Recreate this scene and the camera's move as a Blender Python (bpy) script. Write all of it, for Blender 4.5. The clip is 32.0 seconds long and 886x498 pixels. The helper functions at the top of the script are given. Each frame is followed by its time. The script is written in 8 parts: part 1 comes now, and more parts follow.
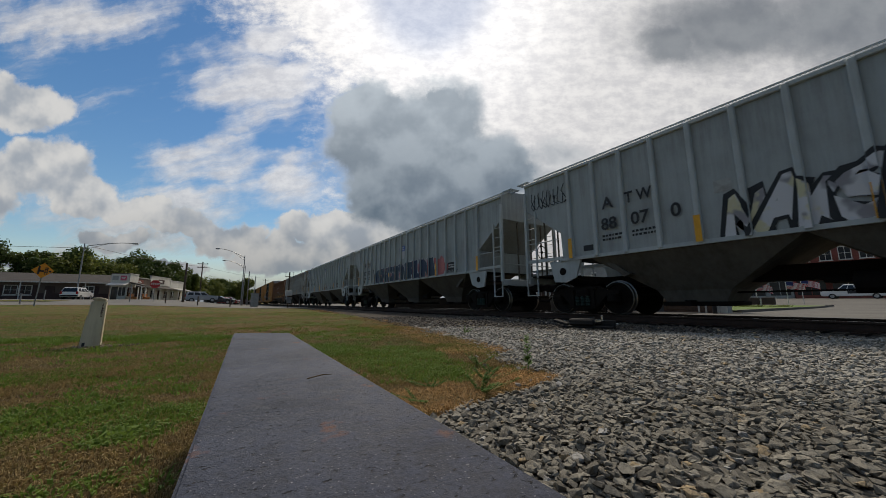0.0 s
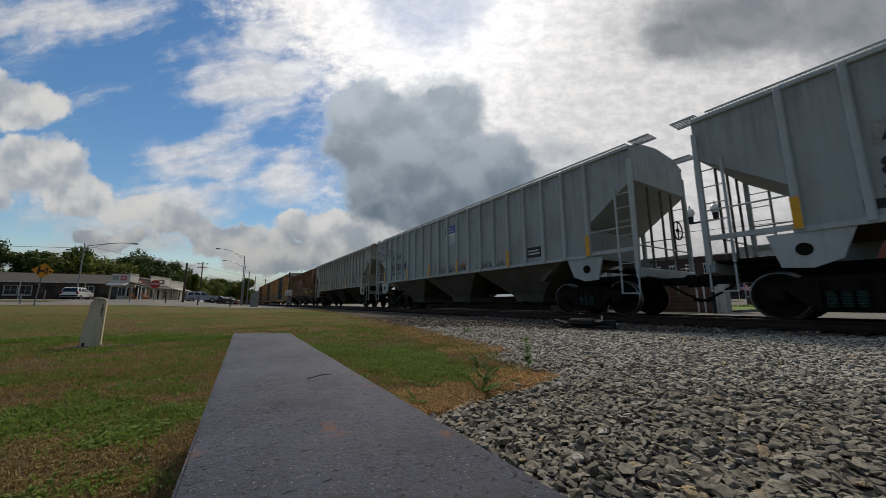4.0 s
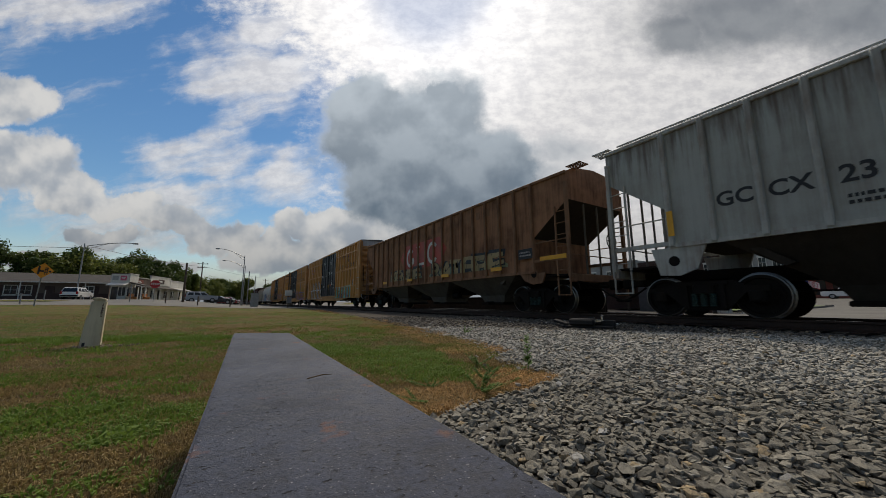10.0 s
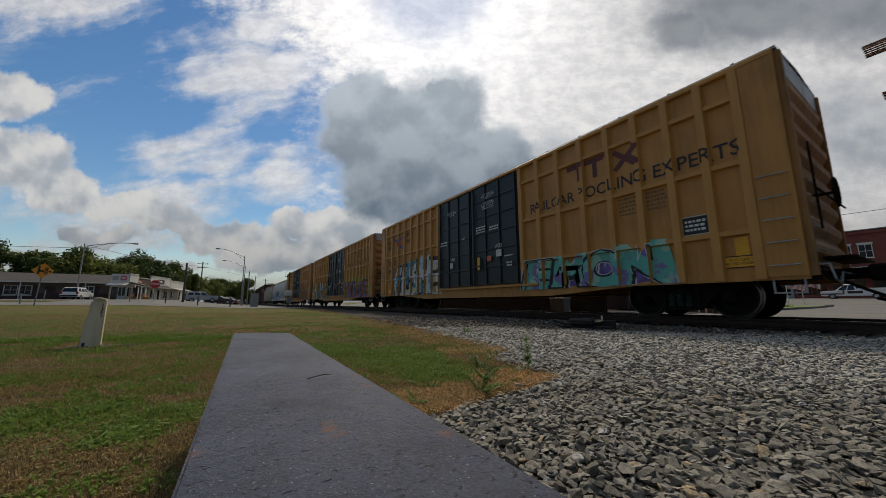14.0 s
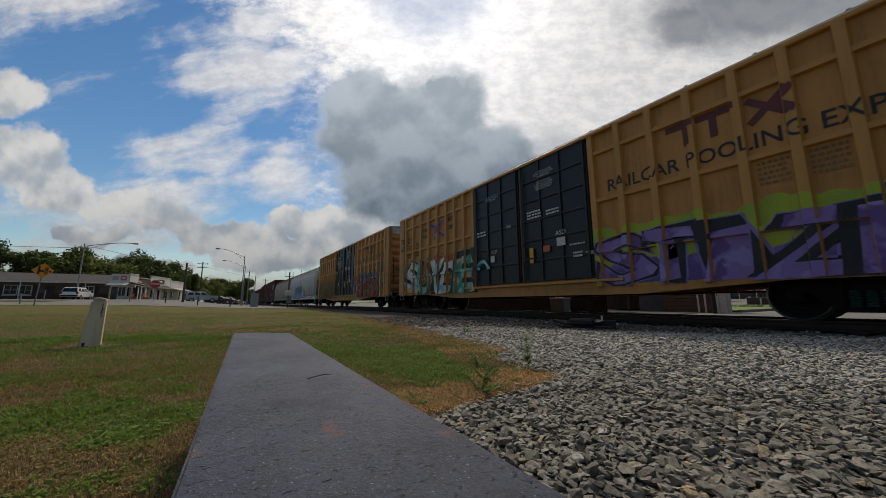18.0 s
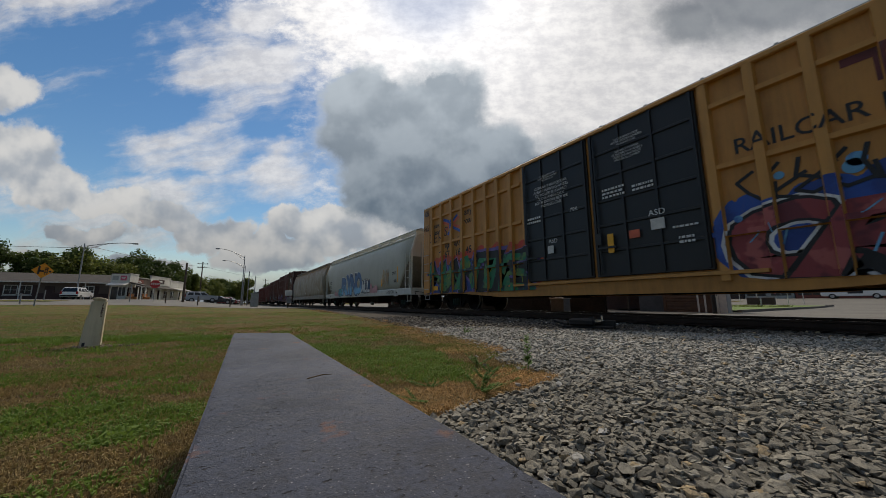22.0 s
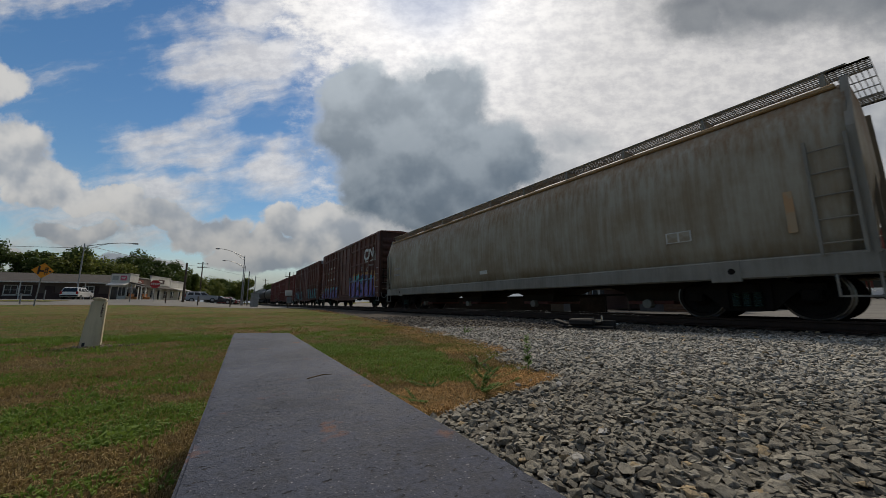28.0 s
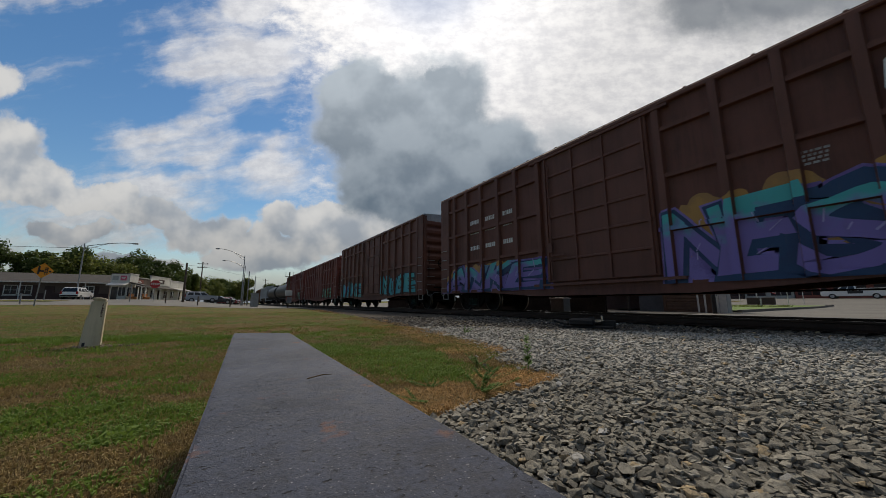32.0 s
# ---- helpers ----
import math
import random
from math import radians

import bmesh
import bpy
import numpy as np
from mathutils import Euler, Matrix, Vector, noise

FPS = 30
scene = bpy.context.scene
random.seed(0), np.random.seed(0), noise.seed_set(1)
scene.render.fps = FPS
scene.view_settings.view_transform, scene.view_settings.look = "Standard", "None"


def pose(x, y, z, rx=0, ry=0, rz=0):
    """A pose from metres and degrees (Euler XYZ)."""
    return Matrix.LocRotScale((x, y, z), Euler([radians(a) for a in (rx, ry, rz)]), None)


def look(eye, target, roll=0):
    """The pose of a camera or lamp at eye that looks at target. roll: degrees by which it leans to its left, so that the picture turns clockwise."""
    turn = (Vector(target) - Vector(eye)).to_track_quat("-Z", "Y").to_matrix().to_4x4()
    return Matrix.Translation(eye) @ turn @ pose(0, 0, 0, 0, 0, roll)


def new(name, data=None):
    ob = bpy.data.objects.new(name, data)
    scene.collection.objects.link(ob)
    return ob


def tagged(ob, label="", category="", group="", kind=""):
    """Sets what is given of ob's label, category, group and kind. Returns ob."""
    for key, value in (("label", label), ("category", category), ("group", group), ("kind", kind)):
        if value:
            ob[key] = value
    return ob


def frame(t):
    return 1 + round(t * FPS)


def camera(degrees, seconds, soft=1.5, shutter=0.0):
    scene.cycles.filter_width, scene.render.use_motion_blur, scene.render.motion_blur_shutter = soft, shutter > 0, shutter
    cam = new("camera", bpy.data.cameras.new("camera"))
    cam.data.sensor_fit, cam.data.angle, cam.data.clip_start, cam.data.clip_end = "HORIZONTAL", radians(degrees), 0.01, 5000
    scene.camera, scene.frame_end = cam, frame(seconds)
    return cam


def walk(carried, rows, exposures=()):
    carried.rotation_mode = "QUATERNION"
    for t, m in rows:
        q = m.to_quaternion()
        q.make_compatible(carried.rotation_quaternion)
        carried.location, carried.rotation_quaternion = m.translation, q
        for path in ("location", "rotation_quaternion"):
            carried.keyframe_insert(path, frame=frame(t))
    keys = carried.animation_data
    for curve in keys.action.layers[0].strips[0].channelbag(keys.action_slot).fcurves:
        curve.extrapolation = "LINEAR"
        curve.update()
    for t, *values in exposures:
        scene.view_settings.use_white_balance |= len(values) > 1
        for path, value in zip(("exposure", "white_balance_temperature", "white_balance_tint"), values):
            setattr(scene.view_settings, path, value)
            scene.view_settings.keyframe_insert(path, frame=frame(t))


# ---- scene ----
SPEED, TRACK_X, RAIL_R = 5.86, 9.92, 0.457
cam = camera(105.7, 32.0, soft=0.8, shutter=0.12)
EYE = Vector((0, 0, 0.37))
AIM = Vector((math.sin(radians(32.6)) * math.cos(radians(8.97)), math.cos(radians(32.6)) * math.cos(radians(8.97)), math.sin(radians(8.97))))
walk(cam, [(0.0, look(EYE, EYE + AIM, -0.3)), (32.0, look(EYE, EYE + AIM, -0.3))], exposures=[(0.0, 0.0, 6950, 12), (24.0, 0.0, 6950, 12), (28.0, -0.12, 6950, 12), (30.2, -0.12, 6950, 12), (31.4, 0.0, 6950, 12), (32.0, 0.0, 6950, 12)])

# ---- world and light ----
SUN_AZ, SUN_EL = radians(30), radians(48)
world = bpy.data.worlds.new("sky")
scene.world = world
world.use_nodes = True
wn = world.node_tree.nodes
sky = wn.new("ShaderNodeTexSky")
sky.sky_type, sky.sun_disc = "NISHITA", False
sky.sun_elevation, sky.sun_rotation = SUN_EL, SUN_AZ
sky.air_density, sky.dust_density, sky.ozone_density = 1.3, 0.15, 4.5
tone = wn.new("ShaderNodeHueSaturation")
tone.inputs["Saturation"].default_value, tone.inputs["Value"].default_value = 1.22, 1.05
world.node_tree.links.new(sky.outputs[0], tone.inputs["Color"])
world.node_tree.links.new(tone.outputs[0], wn["Background"].inputs[0])
wn["Background"].inputs[1].default_value = 0.08
sun = new("sun", bpy.data.lights.new("sun", "SUN"))
sun.data.energy, sun.data.angle, sun.data.color = 4.4, radians(6), (1.0, 0.92, 0.78)
sun.matrix_world = look((0, 0, 0), (-math.sin(SUN_AZ) * math.cos(SUN_EL), -math.cos(SUN_AZ) * math.cos(SUN_EL), -math.sin(SUN_EL)))


# ---- material helpers ----
class Nodes:
    def __init__(self, name):
        self.mat = bpy.data.materials.new(name)
        self.mat.use_nodes = True
        self.t = self.mat.node_tree
        self.bsdf = self.t.nodes["Principled BSDF"]
        self.out = self.t.nodes["Material Output"]

    def n(self, kind, **kw):
        node = self.t.nodes.new(kind)
        for k, v in kw.items():
            setattr(node, k, v)
        return node

    def put(self, sock, v):
        if isinstance(v, bpy.types.NodeSocket):
            self.t.links.new(v, sock)
        elif isinstance(v, (tuple, list)) and sock.type == "RGBA" and len(v) == 3:
            sock.default_value = (*v, 1)
        else:
            sock.default_value = v

    def math(self, op, a, b=0.0, clamp=False):
        m = self.n("ShaderNodeMath", operation=op, use_clamp=clamp)
        self.put(m.inputs[0], a), self.put(m.inputs[1], b)
        return m.outputs[0]

    def vmath(self, op, a, b=(0, 0, 0)):
        m = self.n("ShaderNodeVectorMath", operation=op)
        self.put(m.inputs[0], a), self.put(m.inputs[1], b)
        return m.outputs["Value"] if op in ("DISTANCE", "DOT_PRODUCT", "LENGTH") else m.outputs[0]

    def coords(self, scale=(1, 1, 1), kind="Object"):
        c = self.n("ShaderNodeTexCoord").outputs[kind]
        return self.vmath("MULTIPLY", c, scale)

    def noise(self, vec, scale, detail=4.0, rough=0.6, dist=0.0):
        x = self.n("ShaderNodeTexNoise")
        self.put(x.inputs["Vector"], vec)
        x.inputs["Scale"].default_value, x.inputs["Detail"].default_value = scale, detail
        x.inputs["Roughness"].default_value, x.inputs["Distortion"].default_value = rough, dist
        return x.outputs["Fac"]

    def step(self, v, lo, hi, a=0.0, b=1.0):
        m = self.n("ShaderNodeMapRange", interpolation_type="SMOOTHSTEP")
        for i, q in enumerate((v, lo, hi, a, b)):
            self.put(m.inputs[i], q)
        return m.outputs[0]

    def mix(self, fac, a, b, mode="MIX"):
        m = self.n("ShaderNodeMix", data_type="RGBA", blend_type=mode)
        self.put(m.inputs[0], fac), self.put(m.inputs[6], a), self.put(m.inputs[7], b)
        return m.outputs[2]

    def bump(self, height, strength=0.4, distance=0.01):
        b = self.n("ShaderNodeBump")
        b.inputs["Strength"].default_value, b.inputs["Distance"].default_value = strength, distance
        self.put(b.inputs["Height"], height)
        self.put(self.bsdf.inputs["Normal"], b.outputs[0])

    def set(self, color=None, rough=None, metal=None, **kw):
        if color is not None:
            self.put(self.bsdf.inputs["Base Color"], color)
        if rough is not None:
            self.put(self.bsdf.inputs["Roughness"], rough)
        if metal is not None:
            self.put(self.bsdf.inputs["Metallic"], metal)
        for k, v in kw.items():
            self.put(self.bsdf.inputs[k], v)
        return self.mat


def paint(name, color, dirt=(0.09, 0.07, 0.05), amount=0.45, rough=0.55, rust=0.1, metal=0.0, streak=1.0, vary=0.0, wash=0.0, eave=4.35, run_tint=((0.12, 0.06, 0.035), (0.06, 0.04, 0.03))):
    """Weathered paint on steel: broad stains, vertical streaks, small rust spots."""
    m = Nodes(name)
    c = m.coords()
    big = m.noise(c, 0.9, 5, 0.65)
    drip = m.noise(m.coords((5.0, 5.0, 0.35)), 1.6, 5, 0.7)
    fine = m.noise(c, 22, 4, 0.7)
    wear = m.math("ADD", m.math("MULTIPLY", big, 0.55), m.math("MULTIPLY", drip, 0.45 * streak))
    fac = m.math("MULTIPLY", m.step(wear, 0.36, 0.72), amount, True)
    tone = m.mix(m.math("MULTIPLY", fine, 0.30), color, tuple(q * 0.72 for q in color))
    if vary:
        info = m.n("ShaderNodeObjectInfo").outputs["Random"]
        tone = m.mix(m.math("MULTIPLY", info, vary), tone, tuple(q * 0.55 for q in color))
    col = m.mix(fac, tone, dirt)
    if wash:
        # rusty water run down from the roof edge
        sep = m.n("ShaderNodeSeparateXYZ")
        m.put(sep.inputs[0], c)
        run = m.math("ADD", sep.outputs[2], m.math("MULTIPLY", m.math("SUBTRACT", drip, 0.5), 3.2))
        col = m.mix(m.step(run, eave - 1.0, eave + 0.4, 0.0, wash), col, m.mix(fine, *run_tint))
    spots = m.step(m.math("ADD", m.math("MULTIPLY", m.noise(c, 7, 6, 0.75), 0.6), m.math("MULTIPLY", drip, 0.4)), 0.66 - 0.22 * rust, 0.74 - 0.18 * rust)
    col = m.mix(m.math("MULTIPLY", spots, min(1.0, rust * 3.0)), col, m.mix(fine, (0.13, 0.05, 0.022), (0.055, 0.026, 0.016)))
    m.bump(m.math("ADD", fine, m.math("MULTIPLY", m.noise(c, 1.3, 2), 2.0)), 0.25, 0.006)
    return m.set(col, m.math("ADD", m.math("MULTIPLY", fac, 0.25), rough, True), metal)


def plain(name, color, rough=0.6, metal=0.0, scale=12.0, contrast=0.3, bump=0.2, dist=0.004, **kw):
    """A surface with grain at two scales."""
    m = Nodes(name)
    c = m.coords()
    a, b = m.noise(c, scale, 5, 0.65), m.noise(c, scale * 0.12, 4, 0.6)
    f = m.math("ADD", m.math("MULTIPLY", a, 0.5), m.math("MULTIPLY", b, 0.5))
    col = m.mix(m.step(f, 0.3, 0.7), tuple(q * (1 - contrast) for q in color), tuple(min(1, q * (1 + contrast)) for q in color))
    m.bump(a, bump, dist)
    return m.set(col, rough, metal, **kw)


# ---- mesh helpers ----
def mesh_of(bm, name, mats=()):
    me = bpy.data.meshes.new(name)
    bm.to_mesh(me)
    bm.free()
    for m in (mats if isinstance(mats, (list, tuple)) else [mats]):
        me.materials.append(m)
    return me


def part(name, bm, material, parent, label="", at=None):
    ob = new(name, mesh_of(bm, name, material) if isinstance(bm, bmesh.types.BMesh) else bm)
    ob.parent = parent
    if at is not None:
        ob.matrix_basis = at
    if label:
        tagged(ob, label)
    return ob


def thing(name, m, label, category, group="", kind=""):
    ob = new(name)
    ob.empty_display_size = 0.2
    ob.matrix_basis = m
    return tagged(ob, label, category, group, kind)


def solid(name, bm, material, label, category="", group="", kind="", at=None):
    ob = new(name, mesh_of(bm, name, material))
    if at is not None:
        ob.matrix_basis = at
    return tagged(ob, label, category, group, kind)


def box(bm, c, s, rot=None, bevel=0.0):
    m = Matrix.Translation(c) @ (rot or Matrix.Identity(4)) @ Matrix.Diagonal((*s, 1))
    v = bmesh.ops.create_cube(bm, size=1, matrix=m)["verts"]
    if bevel:
        e = list({e for q in v for e in q.link_edges})
        bmesh.ops.bevel(bm, geom=e, offset=bevel, segments=1, affect="EDGES")
    return bm


def rod(bm, a, b, r, n=6, r2=None):
    a, b = Vector(a), Vector(b)
    d = b - a
    m = Matrix.Translation((a + b) / 2) @ d.to_track_quat("Z", "Y").to_matrix().to_4x4()
    bmesh.ops.create_cone(bm, cap_ends=True, segments=n, radius1=r, radius2=r if r2 is None else r2, depth=d.length, matrix=m)
    return bm


def slab(bm, pts, axis, lo, hi):
    """A polygon (pairs of numbers) pushed out along one axis: x takes (y, z), y takes (x, z), z takes (x, y)."""
    def at(p, h):
        return {"x": (h, p[0], p[1]), "y": (p[0], h, p[1]), "z": (p[0], p[1], h)}[axis]
    a, b = [bm.verts.new(at(p, lo)) for p in pts], [bm.verts.new(at(p, hi)) for p in pts]
    n = len(pts)
    faces = [bm.faces.new(a), bm.faces.new(b[::-1])]
    faces += [bm.faces.new((a[i], b[i], b[(i + 1) % n], a[(i + 1) % n])) for i in range(n)]
    bmesh.ops.recalc_face_normals(bm, faces=faces)
    return bm


def BM():
    return bmesh.new()


def cube(c, s, bevel=0.0, rot=None):
    return box(BM(), c, s, rot, bevel)


def bar(a, b, r, n=6):
    return rod(BM(), a, b, r, n)


def lettering(text, size, offset=0.0, space=1.0, bold_x=1.0):
    """A flat mesh of built-in letters, lying in x and y, centred."""
    cu = bpy.data.curves.new("letters", "FONT")
    cu.body, cu.size, cu.offset, cu.space_character = text, size, offset, space
    cu.align_x, cu.align_y, cu.fill_mode = "CENTER", "CENTER", "FRONT"
    cu.resolution_u = 3
    ob = bpy.data.objects.new("letters", cu)
    scene.collection.objects.link(ob)
    bpy.context.view_layer.update()
    me = bpy.data.meshes.new_from_object(ob.evaluated_get(bpy.context.evaluated_depsgraph_get()))
    bpy.data.objects.remove(ob)
    me.transform(Matrix.Diagonal((bold_x, 1, 1, 1)))
    return me


def ground_z(x, y):
    """The lie of the land: flat by the track, rising gently towards the streets on both sides."""
    rho = math.hypot(x, y)
    if x < TRACK_X:
        rise = 0.010 * max(0, min(rho, 30) - 9) + 0.027 * max(0, min(rho, 66) - 30)
    else:
        rise = 0.023 * max(0, min(rho, 74) - 38)
    k = min(1, max(0, (abs(x - TRACK_X) - 5) / 14))
    return -0.24 + rise * k * k * (3 - 2 * k)


def on_ground(x, y, rz=0.0, dz=0.0):
    return pose(x, y, ground_z(x, y) + dz, 0, 0, rz)
# ---- sky: a dome of drifting clouds in front of the blue ----
def cloud_material():
    m = Nodes("cloud_layer")
    d = m.vmath("NORMALIZE", m.coords())
    right = AIM.cross(Vector((0, 0, 1))).normalized()
    up = right.cross(AIM)
    ahead = m.vmath("DOT_PRODUCT", d, tuple(AIM))
    front = m.step(ahead, 0.12, 0.34)
    w = m.math("MAXIMUM", ahead, 0.12)
    # a flat chart of the sky ahead: hundredths of the view to the right and downwards
    comb = m.n("ShaderNodeCombineXYZ")
    m.put(comb.inputs[0], m.math("ADD", m.math("MULTIPLY", m.math("DIVIDE", m.vmath("DOT_PRODUCT", d, tuple(right)), w), 5.93), 7.84))
    m.put(comb.inputs[1], m.math("SUBTRACT", 4.41, m.math("MULTIPLY", m.math("DIVIDE", m.vmath("DOT_PRODUCT", d, tuple(up)), w), 5.93)))
    p = comb.outputs[0]

    def cloudn(vec, scale, detail=7.0, rough=0.6):
        x = m.n("ShaderNodeTexNoise")
        m.put(x.inputs["Vector"], vec)
        x.inputs["Scale"].default_value, x.inputs["Detail"].default_value, x.inputs["Roughness"].default_value = scale, detail, rough
        return x

    warp = m.vmath("MULTIPLY", m.vmath("SUBTRACT", cloudn(p, 0.9, 6, 0.6).outputs["Color"], (0.5, 0.5, 0.5)), (1.3, 0.9, 0.0))
    q = m.vmath("ADD", p, warp)
    sep = m.n("ShaderNodeSeparateXYZ")
    m.put(sep.inputs[0], q)
    X, Y = sep.outputs[0], sep.outputs[1]
    billow = cloudn(p, 1.15, 7, 0.54).outputs["Fac"]
    soft_billow = cloudn(p, 1.15, 4, 0.48).outputs["Fac"]
    lit = m.math("SUBTRACT", soft_billow, cloudn(m.vmath("ADD", p, (-0.05, -0.28, 0)), 1.15, 4, 0.48).outputs["Fac"])
    mottle = cloudn(m.vmath("MULTIPLY", p, (1.0, 1.6, 1.0)), 3.2, 6, 0.65).outputs["Fac"]

    def heaps(rows, edge=0.22, ragged=0.9):
        tot = None
        for cx, cy, rx, ry in rows:
            dist = m.vmath("LENGTH", m.vmath("MULTIPLY", m.vmath("SUBTRACT", q, (cx, cy, 0)), (1 / rx, 1 / ry, 0)))
            v = m.math("SUBTRACT", 1.0, dist)
            tot = v if tot is None else m.math("MAXIMUM", tot, v)
        v = m.math("ADD", tot, m.math("MULTIPLY", m.math("SUBTRACT", billow, 0.5), ragged))
        return m.step(v, -0.02, edge)

    # high white sheet on the sunny side
    bound = m.math("ADD", m.math("MULTIPLY", m.math("MINIMUM", Y, 2.2), 0.95), m.math("SUBTRACT", 3.75, m.math("MULTIPLY", m.math("MAXIMUM", m.math("SUBTRACT", Y, 2.2), 0.0), 0.25)))
    sheet = m.step(m.math("ADD", m.math("SUBTRACT", X, bound), m.math("MULTIPLY", m.math("SUBTRACT", mottle, 0.5), 3.0)), -0.6, 1.5)
    # drawn-out wisps
    ca, sa = math.cos(radians(12)), math.sin(radians(12))
    wy = m.n("ShaderNodeCombineXYZ")
    sepw = m.n("ShaderNodeSeparateXYZ")
    m.put(sepw.inputs[0], m.vmath("ADD", p, m.vmath("MULTIPLY", warp, (0.6, 0.45, 0.0))))
    WX, WY = sepw.outputs[0], sepw.outputs[1]
    m.put(wy.inputs[0], m.math("MULTIPLY", m.math("SUBTRACT", m.math("MULTIPLY", WX, ca), m.math("MULTIPLY", WY, sa)), 0.34))
    m.put(wy.inputs[1], m.math("MULTIPLY", m.math("ADD", m.math("MULTIPLY", WX, sa), m.math("MULTIPLY", WY, ca)), 1.7))
    wisp = cloudn(wy.outputs[0], 0.8, 10, 0.60).outputs["Fac"]
    veil = heaps([(4.4, 1.5, 2.0, 1.0), (1.0, 0.3, 3.2, 0.7), (3.6, 2.8, 1.8, 0.6), (5.3, 3.3, 1.2, 0.9), (4.9, 0.4, 1.0, 0.8), (2.3, 3.9, 3.0, 1.0)], 0.8, 1.2)
    wisps = m.math("MULTIPLY", m.step(m.math("ADD", wisp, m.math("MULTIPLY", veil, 0.24)), 0.49, 0.80), 0.86)
    # heaped white clouds over the town
    heap = heaps([(0.45, 1.9, 0.85, 0.5), (-0.2, 1.6, 0.7, 0.5), (0.7, 3.0, 1.15, 0.62), (-0.4, 3.3, 1.0, 0.7), (1.6, 3.5, 0.8, 0.42), (2.4, 3.72, 0.7, 0.32), (3.3, 4.0, 1.0, 0.3),
                  (4.0, 4.2, 0.8, 0.36), (1.9, 4.3, 0.7, 0.2), (5.6, 3.98, 0.8, 0.34), (6.2, 4.2, 1.0, 0.4), (5.0, 4.5, 1.0, 0.45), (6.6, 3.85, 0.6, 0.3), (0.6, 4.55, 0.9, 0.16), (3.0, 4.75, 0.9, 0.16)], 0.26, 1.15)
    dark = heaps([(6.9, 2.75, 1.35, 1.2), (7.75, 2.5, 1.15, 1.1), (8.4, 3.1, 1.25, 1.0), (6.9, 3.5, 1.1, 0.6), (6.5, 2.1, 0.75, 0.75), (7.72, 1.9, 0.45, 0.42), (9.0, 3.2, 0.6, 0.5), (7.6, 3.7, 1.2, 0.5)], 0.34, 0.55)
    pale = heaps([(9.9, 2.8, 0.7, 0.4), (9.5, 3.2, 0.9, 0.4), (14.8, 2.6, 2.2, 1.2)], 0.8, 0.9)
    gloom = heaps([(13.0, 0.5, 2.6, 0.95), (15.0, 0.4, 2.4, 1.15), (11.9, 0.75, 1.0, 0.6), (17.5, 0.4, 2.5, 1.2)], 0.7, 0.5)
    # elsewhere scattered fair-weather cloud
    flat = m.vmath("MULTIPLY", d, (1.0, 1.0, 2.2))
    other = m.step(cloudn(flat, 2.4, 7, 0.6).outputs["Fac"], 0.46, 0.6)
    alpha = m.math("MAXIMUM", m.math("MAXIMUM", sheet, wisps), m.math("MAXIMUM", heap, m.math("MAXIMUM", dark, gloom)))
    alpha = m.math("ADD", m.math("MULTIPLY", alpha, front), m.math("MULTIPLY", other, m.math("SUBTRACT", 1.0, front)), True)
    sepd = m.n("ShaderNodeSeparateXYZ")
    m.put(sepd.inputs[0], d)
    haze = m.step(sepd.outputs[2], 0.13, 0.01)
    alpha = m.math("MAXIMUM", alpha, haze)
    relief = m.step(lit, -0.16, 0.16)
    col = m.mix(m.step(mottle, 0.32, 0.68), (0.53, 0.55, 0.585), (0.68, 0.70, 0.72))
    col = m.mix(m.math("MULTIPLY", heap, front), col, m.mix(relief, (0.325, 0.378, 0.445), (0.61, 0.635, 0.65)))
    col = m.mix(m.math("MULTIPLY", m.math("MULTIPLY", pale, front), 0.8), col, m.mix(relief, (0.235, 0.28, 0.335), (0.43, 0.47, 0.51)))
    col = m.mix(m.math("MULTIPLY", m.math("MULTIPLY", dark, front), 0.93), col, m.mix(m.math("ADD", m.math("MULTIPLY", relief, 0.38), m.step(Y, 3.7, 1.5, 0.0, 0.62)), (0.108, 0.155, 0.208), (0.43, 0.51, 0.585)))
    col = m.mix(m.math("MULTIPLY", m.math("MULTIPLY", gloom, front), 0.9), col, m.mix(relief, (0.165, 0.192, 0.226), (0.225, 0.255, 0.288)))
    col = m.mix(m.math("MULTIPLY", haze, 0.75), col, (0.215, 0.295, 0.385))
    # clouds are bright round the sun and duller away from it
    sun_dir = (math.sin(SUN_AZ) * math.cos(SUN_EL), math.cos(SUN_AZ) * math.cos(SUN_EL), math.sin(SUN_EL))
    sund = m.vmath("DISTANCE", d, sun_dir)
    glow = m.math("ADD", m.math("MULTIPLY", m.step(sund, 0.95, 0.1), 0.30), m.math("MULTIPLY", m.step(sund, 0.48, 0.1), 0.48))
    far = m.step(sund, 1.45, 0.85, 0.16, 1.0)
    clear = m.math("SUBTRACT", 1.0, m.math("MAXIMUM", m.math("MULTIPLY", dark, 0.9), m.math("MULTIPLY", gloom, 0.9)))
    low = m.math("SUBTRACT", 1.0, m.math("MULTIPLY", m.step(Y, 3.3, 4.7, 0.0, 0.30), front))
    far = m.math("MULTIPLY", far, low)
    power = m.math("MULTIPLY", far, m.math("ADD", 1.0, m.math("MULTIPLY", glow, clear)))
    em = m.n("ShaderNodeEmission")
    m.put(em.inputs[0], col), m.put(em.inputs[1], power)
    tr = m.n("ShaderNodeBsdfTransparent")
    mixs = m.n("ShaderNodeMixShader")
    thin = m.step(sund, 0.10, 0.20, 0.45, 0.97)
